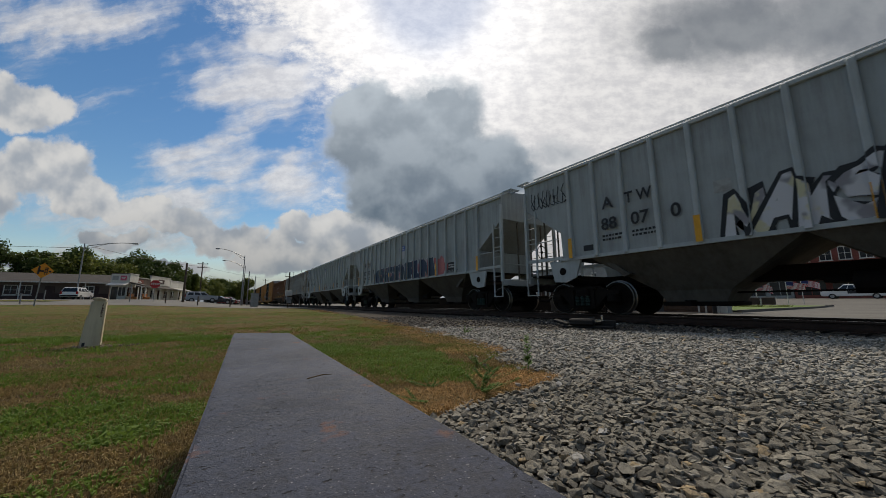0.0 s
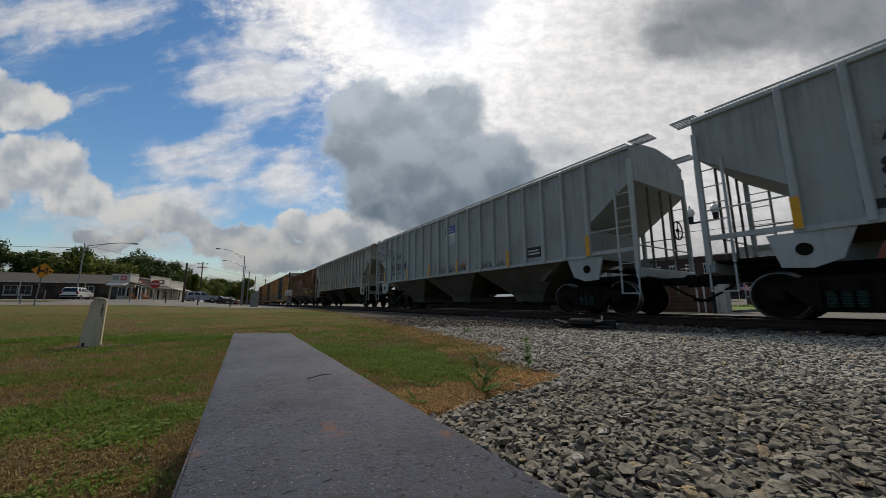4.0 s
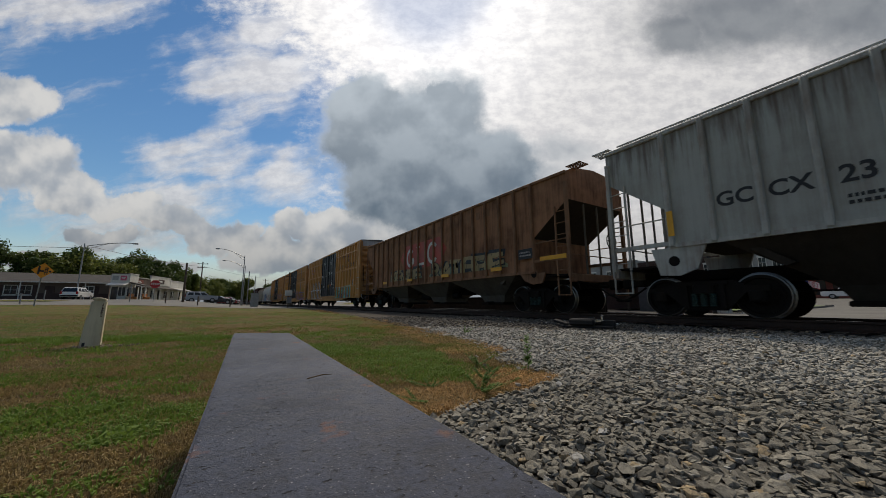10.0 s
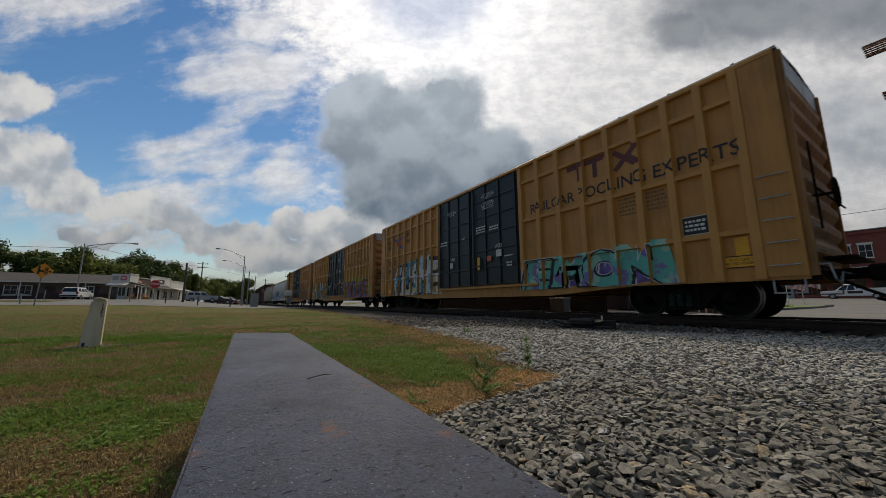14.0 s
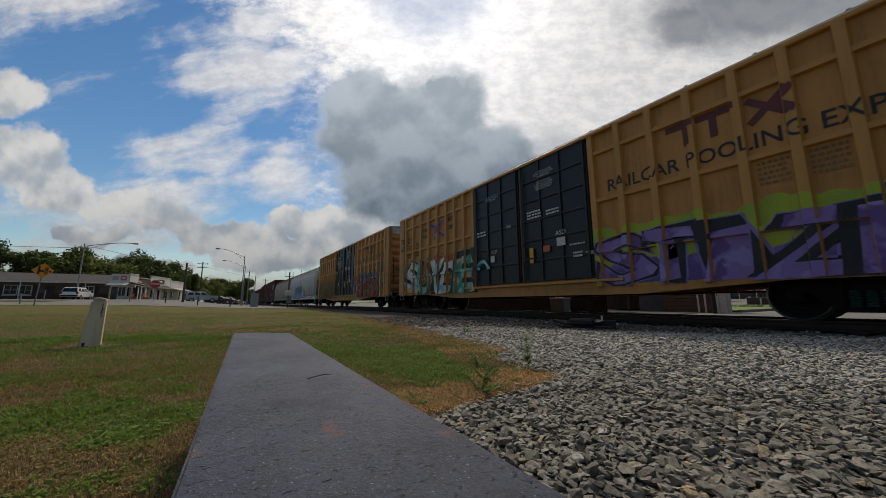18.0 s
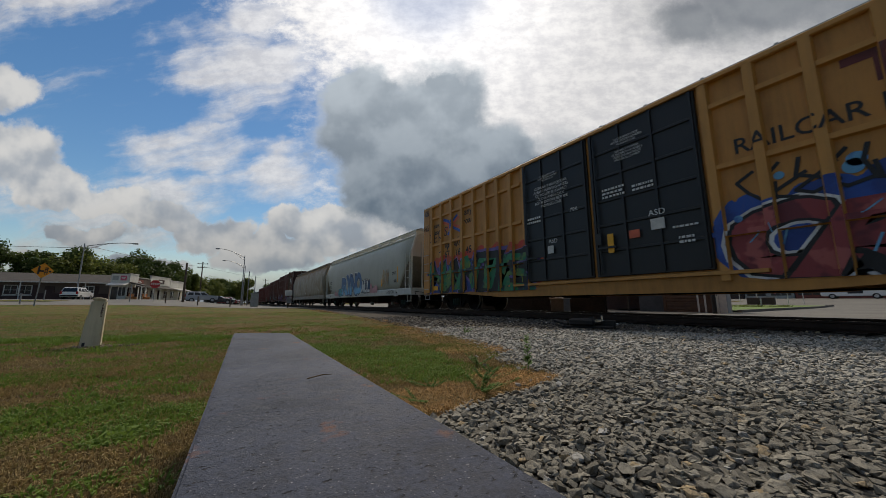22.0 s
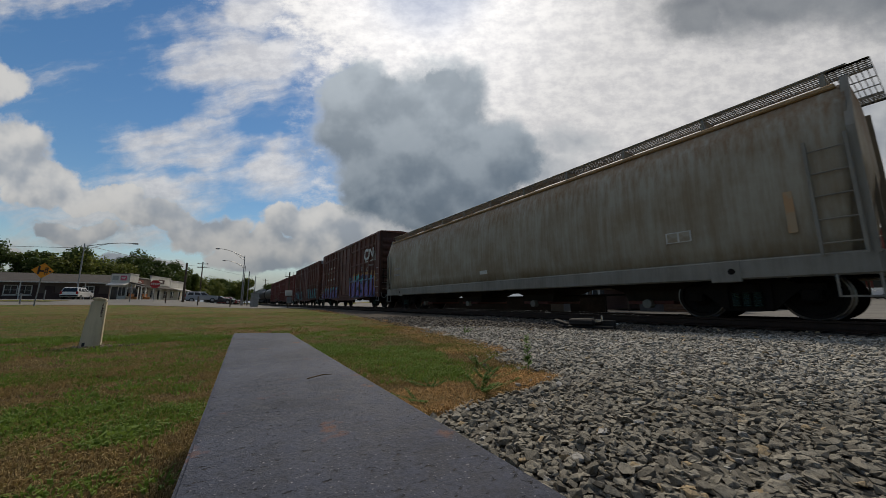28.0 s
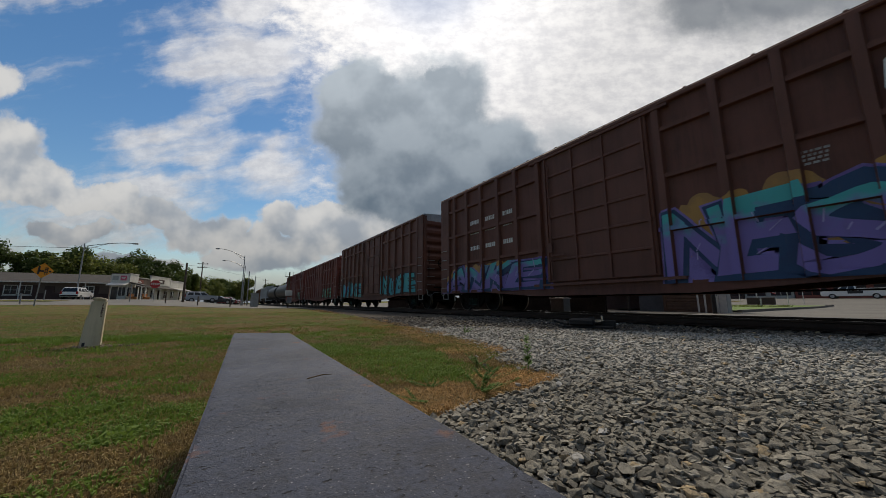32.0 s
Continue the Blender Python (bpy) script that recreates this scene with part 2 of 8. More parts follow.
    m.put(mixs.inputs[0], m.math("MULTIPLY", alpha, thin))
    m.put(mixs.inputs[1], tr.outputs[0]), m.put(mixs.inputs[2], em.outputs[0])
    m.put(m.out.inputs[0], mixs.outputs[0])
    m.mat.cycles.emission_sampling = "NONE"
    return m.mat


def make_sky():
    bm = BM()
    bmesh.ops.create_uvsphere(bm, u_segments=48, v_segments=32, radius=2600)
    bmesh.ops.delete(bm, geom=[v for v in bm.verts if v.co.z < -330], context="VERTS")
    for f in bm.faces:
        f.smooth = True
    bmesh.ops.reverse_faces(bm, faces=bm.faces[:])
    return solid("backdrop_clouds", bm, cloud_material(), "broken white and grey clouds drifting over blue sky", "clouds", kind="structure")


cloud_dome = make_sky()
# ---- materials ----
M = dict(
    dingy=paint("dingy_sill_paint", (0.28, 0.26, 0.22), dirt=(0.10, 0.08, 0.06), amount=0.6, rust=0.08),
    hopper_grey=paint("hopper_grey_paint", (0.385, 0.425, 0.43), amount=0.42, rust=0.03, wash=0.18),
    hopper_post=paint("hopper_post_paint", (0.50, 0.545, 0.55), amount=0.32, rust=0.06, vary=0.15),
    hopper_pale=paint("hopper_pale_paint", (0.42, 0.44, 0.43), amount=0.6, rust=0.05),
    hopper_worn=paint("hopper_worn_paint", (0.41, 0.42, 0.38), dirt=(0.14, 0.10, 0.075), amount=0.6, rust=0.22, wash=0.75),
    hopper_worn_post=paint("hopper_worn_post_paint", (0.50, 0.505, 0.46), dirt=(0.14, 0.08, 0.05), amount=0.8, rust=0.3, vary=0.3),
    rust=paint("rusted_brown_steel", (0.35, 0.165, 0.078), dirt=(0.068, 0.029, 0.016), amount=1.0, rust=0.3, rough=0.75),
    rust_post=paint("rusted_brown_post", (0.31, 0.16, 0.08), dirt=(0.075, 0.033, 0.018), amount=0.9, rust=0.35, rough=0.75, vary=0.4),
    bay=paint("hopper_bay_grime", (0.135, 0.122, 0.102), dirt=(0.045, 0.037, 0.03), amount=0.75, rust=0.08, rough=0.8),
    bay_dark=paint("hopper_bay_grime_and_shade", (0.05, 0.040, 0.031), dirt=(0.025, 0.02, 0.016), amount=0.8, rust=0.1, rough=0.8),
    tan=paint("boxcar_tan_paint", (0.56, 0.252, 0.052), dirt=(0.17, 0.085, 0.028), amount=0.55, rust=0.05, rough=0.5),
    tan_post=paint("boxcar_tan_post_paint", (0.60, 0.285, 0.064), dirt=(0.22, 0.115, 0.042), amount=0.4, rust=0.06, rough=0.5, vary=0.12),
    # end walls, a darker tan than the sides
    tan_end=paint("boxcar_tan_end_paint", (0.40, 0.195, 0.055), dirt=(0.11, 0.06, 0.03), amount=0.8, rust=0.15, rough=0.65),
    galv=paint("galvanised_roof", (0.42, 0.44, 0.45), amount=0.5, rust=0.05, metal=0.35, rough=0.5),
    door_black=paint("door_black_paint", (0.010, 0.011, 0.013), dirt=(0.032, 0.031, 0.03), amount=0.35, rust=0.02, rough=0.45),
    brown=paint("boxcar_brown_paint", (0.150, 0.049, 0.030), dirt=(0.05, 0.026, 0.02), amount=0.7, rust=0.08, rough=0.6),
    brown_post=paint("boxcar_brown_post_paint", (0.165, 0.057, 0.036), dirt=(0.055, 0.03, 0.022), amount=0.6, rust=0.1, rough=0.6, vary=0.3),
    # end walls, a darker brown than the sides
    brown_end=paint("boxcar_brown_end_paint", (0.060, 0.024, 0.017), dirt=(0.022, 0.014, 0.011), amount=0.8, rust=0.06, rough=0.75),
    red=paint("boxcar_red_paint", (0.19, 0.045, 0.032), dirt=(0.08, 0.035, 0.025), amount=0.7, rust=0.1, rough=0.6),
    smooth_pale=paint("smooth_hopper_pale_paint", (0.47, 0.475, 0.43), dirt=(0.30, 0.28, 0.23), amount=0.4, rust=0.02),
    smooth_sill=paint("smooth_hopper_sill_paint", (0.60, 0.61, 0.57), dirt=(0.25, 0.22, 0.18), amount=0.45, rust=0.05),
    smooth_worn=paint("smooth_hopper_worn_paint", (0.41, 0.375, 0.30), dirt=(0.235, 0.17, 0.10), amount=0.85, rust=0.02, streak=1.2, wash=0.8, eave=4.0, run_tint=((0.30, 0.17, 0.08), (0.19, 0.11, 0.06))),
    rusty_trim=paint("rusty_trim_paint", (0.42, 0.27, 0.13), dirt=(0.20, 0.12, 0.06), amount=0.7, rust=0.1),
    underframe=paint("underframe_grime", (0.012, 0.010, 0.009), dirt=(0.022, 0.016, 0.012), amount=0.6, rust=0.08, rough=0.85),
    truck=paint("truck_cast_steel", (0.014, 0.012, 0.011), dirt=(0.026, 0.02, 0.015), amount=0.7, rust=0.1, rough=0.8),
    wheel=plain("wheel_steel_dark", (0.016, 0.013, 0.011), 0.7, 0.0),
    tread=plain("polished_tread", (0.22, 0.21, 0.20), 0.32, 1.0, 40, 0.2),
    spring=plain("spring_green_steel", (0.03, 0.06, 0.05), 0.6),
    yellow=plain("reflective_yellow", (0.75, 0.36, 0.012), 0.4, 0, 30, 0.12),
    white=plain("white_lettering_paint", (0.62, 0.63, 0.62), 0.6, 0, 40, 0.15),
    dimwhite=plain("worn_white_lettering", (0.33, 0.31, 0.29), 0.65, 0, 25, 0.35),
    black=plain("black_lettering_paint", (0.018, 0.018, 0.02), 0.6, 0, 40, 0.2),
    cream=plain("cream_label", (0.55, 0.55, 0.52), 0.6, 0, 30, 0.2),
    steel=plain("rail_steel_rusty", (0.045, 0.024, 0.016), 0.7, 0.3, 30, 0.35),
    railtop=plain("rail_head_polished", (0.42, 0.42, 0.42), 0.25, 1.0, 20, 0.1),
    tie=plain("creosoted_tie_wood", (0.022, 0.017, 0.013), 0.9, 0, 14, 0.5, 0.8, 0.02),
    blackmetal=plain("black_switch_steel", (0.012, 0.011, 0.011), 0.75, 0.0),
)


def spray(name, a, b, scale=1.6, mid=0.5):
    m = Nodes(name)
    c = m.coords()
    f = m.math("ADD", m.math("MULTIPLY", m.noise(c, scale, 3, 0.5), 0.85), m.math("MULTIPLY", m.noise(c, 30, 3, 0.6), 0.15))
    col = m.mix(m.step(f, mid - 0.05, mid + 0.05), a, b)
    worn = m.step(m.noise(m.coords((4, 4, 0.6)), 2.5, 5, 0.7), 0.55, 0.8)
    col = m.mix(m.math("MULTIPLY", worn, 0.35), col, (0.12, 0.10, 0.085))
    return m.set(col, 0.5)


def spray2(name, top, low, z, blur=0.25):
    """Sprayed fade from one colour above to another below."""
    m = Nodes(name)
    c = m.coords()
    sep = m.n("ShaderNodeSeparateXYZ")
    m.put(sep.inputs[0], c)
    h = m.math("ADD", sep.outputs[2], m.math("MULTIPLY", m.math("SUBTRACT", m.noise(c, 2.2, 3, 0.5), 0.5), 1.6))
    col = m.mix(m.step(h, z - blur, z + blur), low, top)
    worn = m.step(m.noise(m.coords((4, 4, 0.6)), 2.5, 5, 0.7), 0.55, 0.8)
    col = m.mix(m.math("MULTIPLY", worn, 0.3), col, (0.12, 0.10, 0.085))
    return m.set(col, 0.5)
# ---- the train ----
WHEELSETS = []
CARS = []
CACHE = {}


def cached(key, make):
    if key not in CACHE:
        CACHE[key] = make()
    return CACHE[key]


def wheelset_mesh():
    bm = BM()
    rod(bm, (-0.95, 0, 0), (0.95, 0, 0), 0.075, 10)
    for s in (-1, 1):
        prof = [(0.66, 0.08), (0.66, 0.36), (0.665, 0.485), (0.69, 0.49), (0.70, 0.457), (0.80, 0.452), (0.803, 0.432), (0.80, 0.37), (0.755, 0.35), (0.74, 0.2), (0.80, 0.14), (0.80, 0.08)]
        n, rings = 36, []
        for k in range(n):
            a = 2 * math.pi * k / n
            rings.append([bm.verts.new((s * x, r * math.cos(a), r * math.sin(a))) for x, r in prof])
        for k in range(n):
            p, q = rings[k], rings[(k + 1) % n]
            for j in range(len(prof) - 1):
                f = bm.faces.new((p[j], q[j], q[j + 1], p[j + 1]))
                f.material_index = 1 if j in (3, 4, 5) else 0
        rod(bm, (s * 0.98, 0, 0), (s * 1.08, 0, 0), 0.085, 8)
    # cast marks on the plates, which turn with the wheel
    for s in (-1, 1):
        for k in range(3):
            a = 2 * math.pi * k / 3 + 0.3
            box(bm, (s * 0.757, 0.27 * math.cos(a), 0.27 * math.sin(a)), (0.02, 0.09, 0.05))
    bmesh.ops.recalc_face_normals(bm, faces=bm.faces[:])
    return mesh_of(bm, "wheelset", [M["wheel"], M["tread"]])


def sideframe_mesh():
    bm = BM()
    pts = [(-1.08, 0.56), (-1.08, 0.66), (-0.72, 0.68), (-0.5, 0.80), (0.5, 0.80), (0.72, 0.68), (1.08, 0.66), (1.08, 0.56), (0.72, 0.52), (0.36, 0.16), (-0.36, 0.16), (-0.72, 0.52)]
    slab(bm, pts, "x", -0.07, 0.07)
    for y in (-0.89, 0.89):
        box(bm, (-0.02, y, 0.46), (0.2, 0.26, 0.24), bevel=0.03)
        rod(bm, (-0.14, y, 0.457), (0.1, y, 0.457), 0.085, 10)
    for y in (-0.34, 0.34):
        box(bm, (-0.09, y, 0.46), (0.06, 0.09, 0.5))
    box(bm, (-0.09, 0, 0.74), (0.06, 0.9, 0.06))
    return mesh_of(bm, "sideframe", M["truck"])


def spring_mesh():
    bm = BM()
    prof = [(0.078 if k % 2 else 0.05, 0.24 + 0.022 * k) for k in range(14)]
    rings = [[bm.verts.new((r * math.cos(a * 0.785), r * math.sin(a * 0.785), z)) for a in range(8)] for r, z in prof]
    for p, q in zip(rings, rings[1:]):
        for i in range(8):
            bm.faces.new((p[i], p[(i + 1) % 8], q[(i + 1) % 8], q[i]))
    return mesh_of(bm, "spring", M["spring"])


def truck(car, y, green=False):
    bol = cached("bolster", lambda: mesh_of(box(cube((0, 0, 0.6), (2.3, 0.4, 0.25), 0.04), (0, 0, 0.78), (0.5, 0.5, 0.2)), "bolster", M["truck"]))
    t = part("truck", bol, None, car, "black greasy four-wheel truck" if not car.get("trucked") else "", pose(0, y, 0))
    for s in (-1, 1):
        part("sideframe", cached("sideframe", sideframe_mesh), None, t, at=pose(1.0 * s, 0, 0, 0, 0, 0 if s < 0 else 180))
        for dy in (-0.17, 0.0, 0.17):
            part("spring", cached("spring", spring_mesh), None, t, at=pose(1.1 * s, dy, 0))
    for d in (-0.89, 0.89):
        w = part("wheelset", cached("wheelset", wheelset_mesh), None, t, at=pose(0, d, RAIL_R))
        WHEELSETS.append((w, d))
    return t


def coupler_mesh():
    bm = BM()
    box(bm, (0, -0.35, 0.86), (0.2, 0.8, 0.2), bevel=0.03)
    box(bm, (0.06, -0.83, 0.86), (0.34, 0.28, 0.3), bevel=0.05)
    # sagging air hose
    p = [Vector((-0.35, -0.15, 0.75)), Vector((-0.33, -0.45, 0.55)), Vector((-0.28, -0.7, 0.4)), Vector((-0.2, -0.85, 0.36)), Vector((-0.12, -0.95, 0.4))]
    for a, b in zip(p, p[1:]):
        rod(bm, a, b, 0.028, 6)
    rod(bm, (-1.35, -0.1, 0.95), (-0.15, -0.35, 0.8), 0.016, 5)
    rod(bm, (-1.35, -0.1, 0.95), (-1.38, -0.2, 0.7), 0.016, 5)
    return mesh_of(bm, "coupler", M["truck"])


def running_gear(car, length, inset):
    truck(car, inset)
    car["trucked"] = 1
    truck(car, length - inset)
    del car["trucked"]
    c = cached("coupler", coupler_mesh)
    part("coupler", c, None, car, "dark cast coupler with sagging air hose")
    part("coupler", c, None, car, at=pose(0, length, 0, 0, 0, 180))
    part("centre_sill", box(cube((0, length / 2, 0.93), (0.5, length - 0.3, 0.32)), (0, length / 2, 0.75), (0.9, length * 0.25, 0.1)), M["underframe"], car)
    # brake cylinder, reservoir and rods under the frame
    bm = rod(BM(), (-0.55, length * 0.55, 0.68), (-0.55, length * 0.55 + 0.9, 0.68), 0.2, 12)
    rod(bm, (-0.6, length * 0.4, 0.66), (-0.6, length * 0.4 + 0.5, 0.66), 0.14, 10)
    rod(bm, (-0.3, inset + 1, 0.55), (-0.3, length - inset - 1, 0.55), 0.02, 5)
    part("brake_gear", bm, M["underframe"], car)


def side(y, z, depth):
    """A frame on the side that faces the camera: text runs towards the car's front."""
    return Matrix(((0, 0, -1, -depth), (-1, 0, 0, y), (0, 1, 0, z), (0, 0, 0, 1)))


def sign(car, text, y, z, size, mat="black", depth=1.504, name="lettering", offset=0.0, squeeze=1.0, label=""):
    me = cached(("sign", text, size, mat, offset, squeeze), lambda: lettering(text, size, offset, 1.0, squeeze))
    if not me.materials:
        me.materials.append(M[mat] if isinstance(mat, str) else mat)
    return part(name, me, None, car, label, side(y, z, depth))


def plate(car, y, z, w, h, mat, depth=1.504, name="placard", label=""):
    bm = box(BM(), (0, 0, 0), (w, h, 0.006))
    return part(name, bm, M[mat] if isinstance(mat, str) else mat, car, label, side(y, z, depth))


def bars(car, y, z, w, h, rows, mat="white", depth=1.506, seed=1, name="small_print"):
    """Writing too small to read: rows of short strokes."""
    rnd = random.Random(seed)
    bm = BM()
    for i in range(rows):
        x = -w / 2
        while x < w / 2 - 0.03:
            q = min(rnd.uniform(0.05, 0.18) * max(w, 0.5), w / 2 - x)
            box(bm, (x + q / 2, h / 2 - h * (i + 0.5) / rows, 0), (q, h / rows * 0.55, 0.004))
            x += q + 0.05 * max(w, 0.5)
    return tagged(part(name, bm, M[mat], car, at=side(y, z, depth)), kind="stuff")


RAILS = {}


def drape(me, ribs, panel, rib, floor=0.0, rails=()):
    """A flat shape, in (across, up), laid on the panels and again on the face of each rib that stands out of them."""
    out = BM()
    out.from_mesh(me)
    bmesh.ops.transform(out, matrix=side(0, 0, panel), verts=out.verts)
    top = bpy.data.meshes.new("t")
    for lo, hi in ribs:
        b = BM()
        b.from_mesh(me)
        bmesh.ops.transform(b, matrix=side(0, 0, rib), verts=b.verts)
        for co, no in ((lo, (0, -1, 0)), (hi, (0, 1, 0))):
            bmesh.ops.bisect_plane(b, geom=b.verts[:] + b.edges[:] + b.faces[:], plane_co=(0, co, 0), plane_no=no, clear_outer=True)
        if b.faces:
            b.to_mesh(top)
            out.from_mesh(top)
        b.free()
    for lo, hi, depth in rails:
        b = BM()
        b.from_mesh(me)
        bmesh.ops.transform(b, matrix=side(0, 0, depth), verts=b.verts)
        for co, no in ((lo, (0, 0, -1)), (hi, (0, 0, 1))):
            bmesh.ops.bisect_plane(b, geom=b.verts[:] + b.edges[:] + b.faces[:], plane_co=(0, 0, co), plane_no=no, clear_outer=True)
        if b.faces:
            b.to_mesh(top)
            out.from_mesh(top)
        b.free()
    bpy.data.meshes.remove(top)
    if floor:
        bmesh.ops.bisect_plane(out, geom=out.verts[:] + out.edges[:] + out.faces[:], plane_co=(0, 0, floor), plane_no=(0, 0, -1), clear_outer=True)
    return out


def blotch(y0, y1, z0, z1, seed, n=30, rough=0.22):
    """A cloud of sprayed paint with a bubbling upper edge and rounded ends, as a flat strip in (across, up)."""
    rnd = random.Random(seed)
    lo, hi = min(y0, y1), max(y0, y1)
    w, h = hi - lo, z1 - z0
    puffs = []
    y = lo
    while y < hi:
        r = min(rnd.uniform(0.16, 0.42), 0.45 * w)
        puffs.append((y + r * 0.5, z1 - r - h * rough * rnd.random(), r))
        y += r * rnd.uniform(0.8, 1.4)
    bm = BM()
    cols = []
    m = max(24, int(w / 0.06))
    for i in range(m + 1):
        y = lo + w * i / m
        top = max([z0 + h * 0.3] + [cz + math.sqrt(max(0.0, r * r - (y - cy) ** 2)) for cy, cz, r in puffs if abs(y - cy) < r])
        e = min(1.0, (min(i, m - i) + 0.6) / (m * 0.06 + 1))
        low = z0 + h * 0.25 * (1 - e) + 0.02 * rnd.random()
        cols.append((bm.verts.new((-y, low, 0)), bm.verts.new((-y, max(low + 0.03, low + (top - low) * (0.45 + 0.55 * e)), 0))))
    for a, b in zip(cols, cols[1:]):
        bm.faces.new((a[0], a[1], b[1], b[0]))
    me = bpy.data.meshes.new("b")
    bm.to_mesh(me)
    bm.free()
    return me


def graffiti(car, word, y0, y1, z0, z1, fill, line, ribs, panel, rib, back=None, edge=None, shear=0.15, seed=1, label="", fat=0.03, stroke=0.045, rim=0.03, shine=None, wild=1.0):
    """A sprayed piece: blots behind, dark outline, light edge, coloured letters. y0 is the end near the car's front."""
    def lay(name, me, mat, k, tag=""):
        ob = part(name, drape(me, ribs, panel + k * 0.004, rib + k * 0.004, 0.75 if z0 < 1.2 else 1.6, [(a, b, d + k * 0.004) for a, b, d in RAILS.get(car.name, ())] if ribs else ()), mat, car, tag)
        return ob

    if back:
        for i, (mat, a, b, c, d) in enumerate(back):
            lay("sprayed_background", blotch(y0 + a * (y1 - y0), y0 + b * (y1 - y0), z0 + c * (z1 - z0), z0 + d * (z1 - z0), seed + i), mat, 0.5 + 0.3 * i)
    chars = [c for c in word if c != " "]
    n = len(chars)
    fills = fill if isinstance(fill, list) else [fill]
    layers = ([(edge, fat + stroke + rim)] if edge else []) + [(line, fat + stroke), ("fill", fat)]
    marks = []
    for q, (mat, off) in enumerate(layers):
        rnd = random.Random(seed)
        whole = BM()
        for i, ch in enumerate(chars):
            tilt, hs, ws, dz, ph = rnd.gauss(0, 0.09 * wild), rnd.uniform(0.9, 1.1), rnd.uniform(1.04, 1.26), rnd.uniform(-0.04, 0.05), rnd.uniform(0, 6.28)
            ref = cached(("glyph", ch, 0.0), lambda: lettering(ch, 1.0, 0.0))
            me = cached(("glyph", ch, off), lambda: lettering(ch, 1.0, off))
            xs, ys = [v.co.x for v in ref.vertices], [v.co.y for v in ref.vertices]
            lx, hx, ly, hy = min(xs), max(xs), min(ys), max(ys)
            b = BM()
            b.from_mesh(me)
            for v in b.verts:
                # each letter fills its slot, leans, swells at the foot and overlaps its neighbour
                u, w = (v.co.x - (lx + hx) / 2) / max(0.25, hx - lx), (v.co.y - ly) / (hy - ly)
                w += wild * 0.05 * math.sin(u * 7 + ph)
                u = u * ws * (1.12 - 0.22 * w) + tilt * (w - 0.5) * 2 + shear * (w - 0.5) + wild * 0.07 * math.sin(w * 6 + ph)
                c = (i + 0.5 + u * 0.92) / n
                v.co = (-(y1 + c * (y0 - y1)), z0 + (0.04 + dz + 0.86 * hs * w) * (z1 - z0), 0)
            t = bpy.data.meshes.new("t")
            b.to_mesh(t)
            b.free()
            if mat == edge and q == 0 and len(layers) == 3:
                whole.from_mesh(t)
            elif mat == "fill":
                lay("sprayed_letter", t, fills[i % len(fills)], 2.75 + i * 0.7, label if i == 0 else "")
                for f in range(3 if shine else 0):
                    c = (i + 0.5 + rnd.uniform(-0.34, 0.3)) / n
                    marks.append((-(y1 + c * (y0 - y1)), z0 + (z1 - z0) * rnd.uniform(0.25, 0.85), rnd.uniform(0.5, 1.9), rnd.uniform(0.10, 0.32), rnd.uniform(0.014, 0.034)))
            else:
                lay("sprayed_outline", t, mat, 2.4 + i * 0.7)
            bpy.data.meshes.remove(t)
        if len(whole.verts):
            me = bpy.data.meshes.new("w")
            whole.to_mesh(me)
            lay("sprayed_outline", me, edge, 2.0)
        whole.free()
    k = 3.2 + n * 0.7
    # short bright flicks on the letters
    if marks:
        b = BM()
        for i, (x, z, a, ln, t) in enumerate(marks):
            box(b, (x, z, 0.0003 * i), (ln, t, 0.0002), Matrix.Rotation(a, 4, "Z"), 0.0)
        me = bpy.data.meshes.new("m")
        b.to_mesh(me)
        b.free()
        lay("sprayed_highlight", me, shine, k)


def loft(sections):
    """Skin closed rings of points with equal counts, capped at both ends."""
    bm = BM()
    rings = [[bm.verts.new(p) for p in s] for s in sections]
    n = len(rings[0])
    for a, b in zip(rings, rings[1:]):
        for i in range(n):
            bm.faces.new((a[i], b[i], b[(i + 1) % n], a[(i + 1) % n]))
    bm.faces.new(rings[0][::-1])
    bm.faces.new(rings[-1])
    bmesh.ops.recalc_face_normals(bm, faces=bm.faces[:])
    return bm


def grating(x0, x1, y0, y1, z, step=0.11, tilt=0.0):
    bm = BM()
    y = y0
    while y < y1:
        box(bm, ((x0 + x1) / 2, y, z + tilt / 2), (x1 - x0, 0.010, 0.022))
        y += step
    for i in range(6):
        box(bm, (x0 + (x1 - x0) * i / 5, (y0 + y1) / 2, z), (0.024 if i in (0, 5) else 0.010, y1 - y0, 0.035 if i in (0, 5) else 0.022))
    return bm


def ladder(car, x, y0, y1, z0, z1, n, mat, name="ladder"):
    bm = BM()
    for y in (y0, y1):
        box(bm, (x, y, (z0 + z1) / 2), (0.045, 0.045, z1 - z0))
    for k in range(n):
        z = z0 + (z1 - z0) * (k + 0.5) / n
        rod(bm, (x, y0, z), (x, y1, z), 0.014, 5)
    return part(name, bm, M[mat], car)


def start_car(name, front, length, label, group="freight cars of the passing train"):
    car = thing(name, pose(TRACK_X, front, 0), label, "freight car", group)
    CARS.append((car, front))
    return car


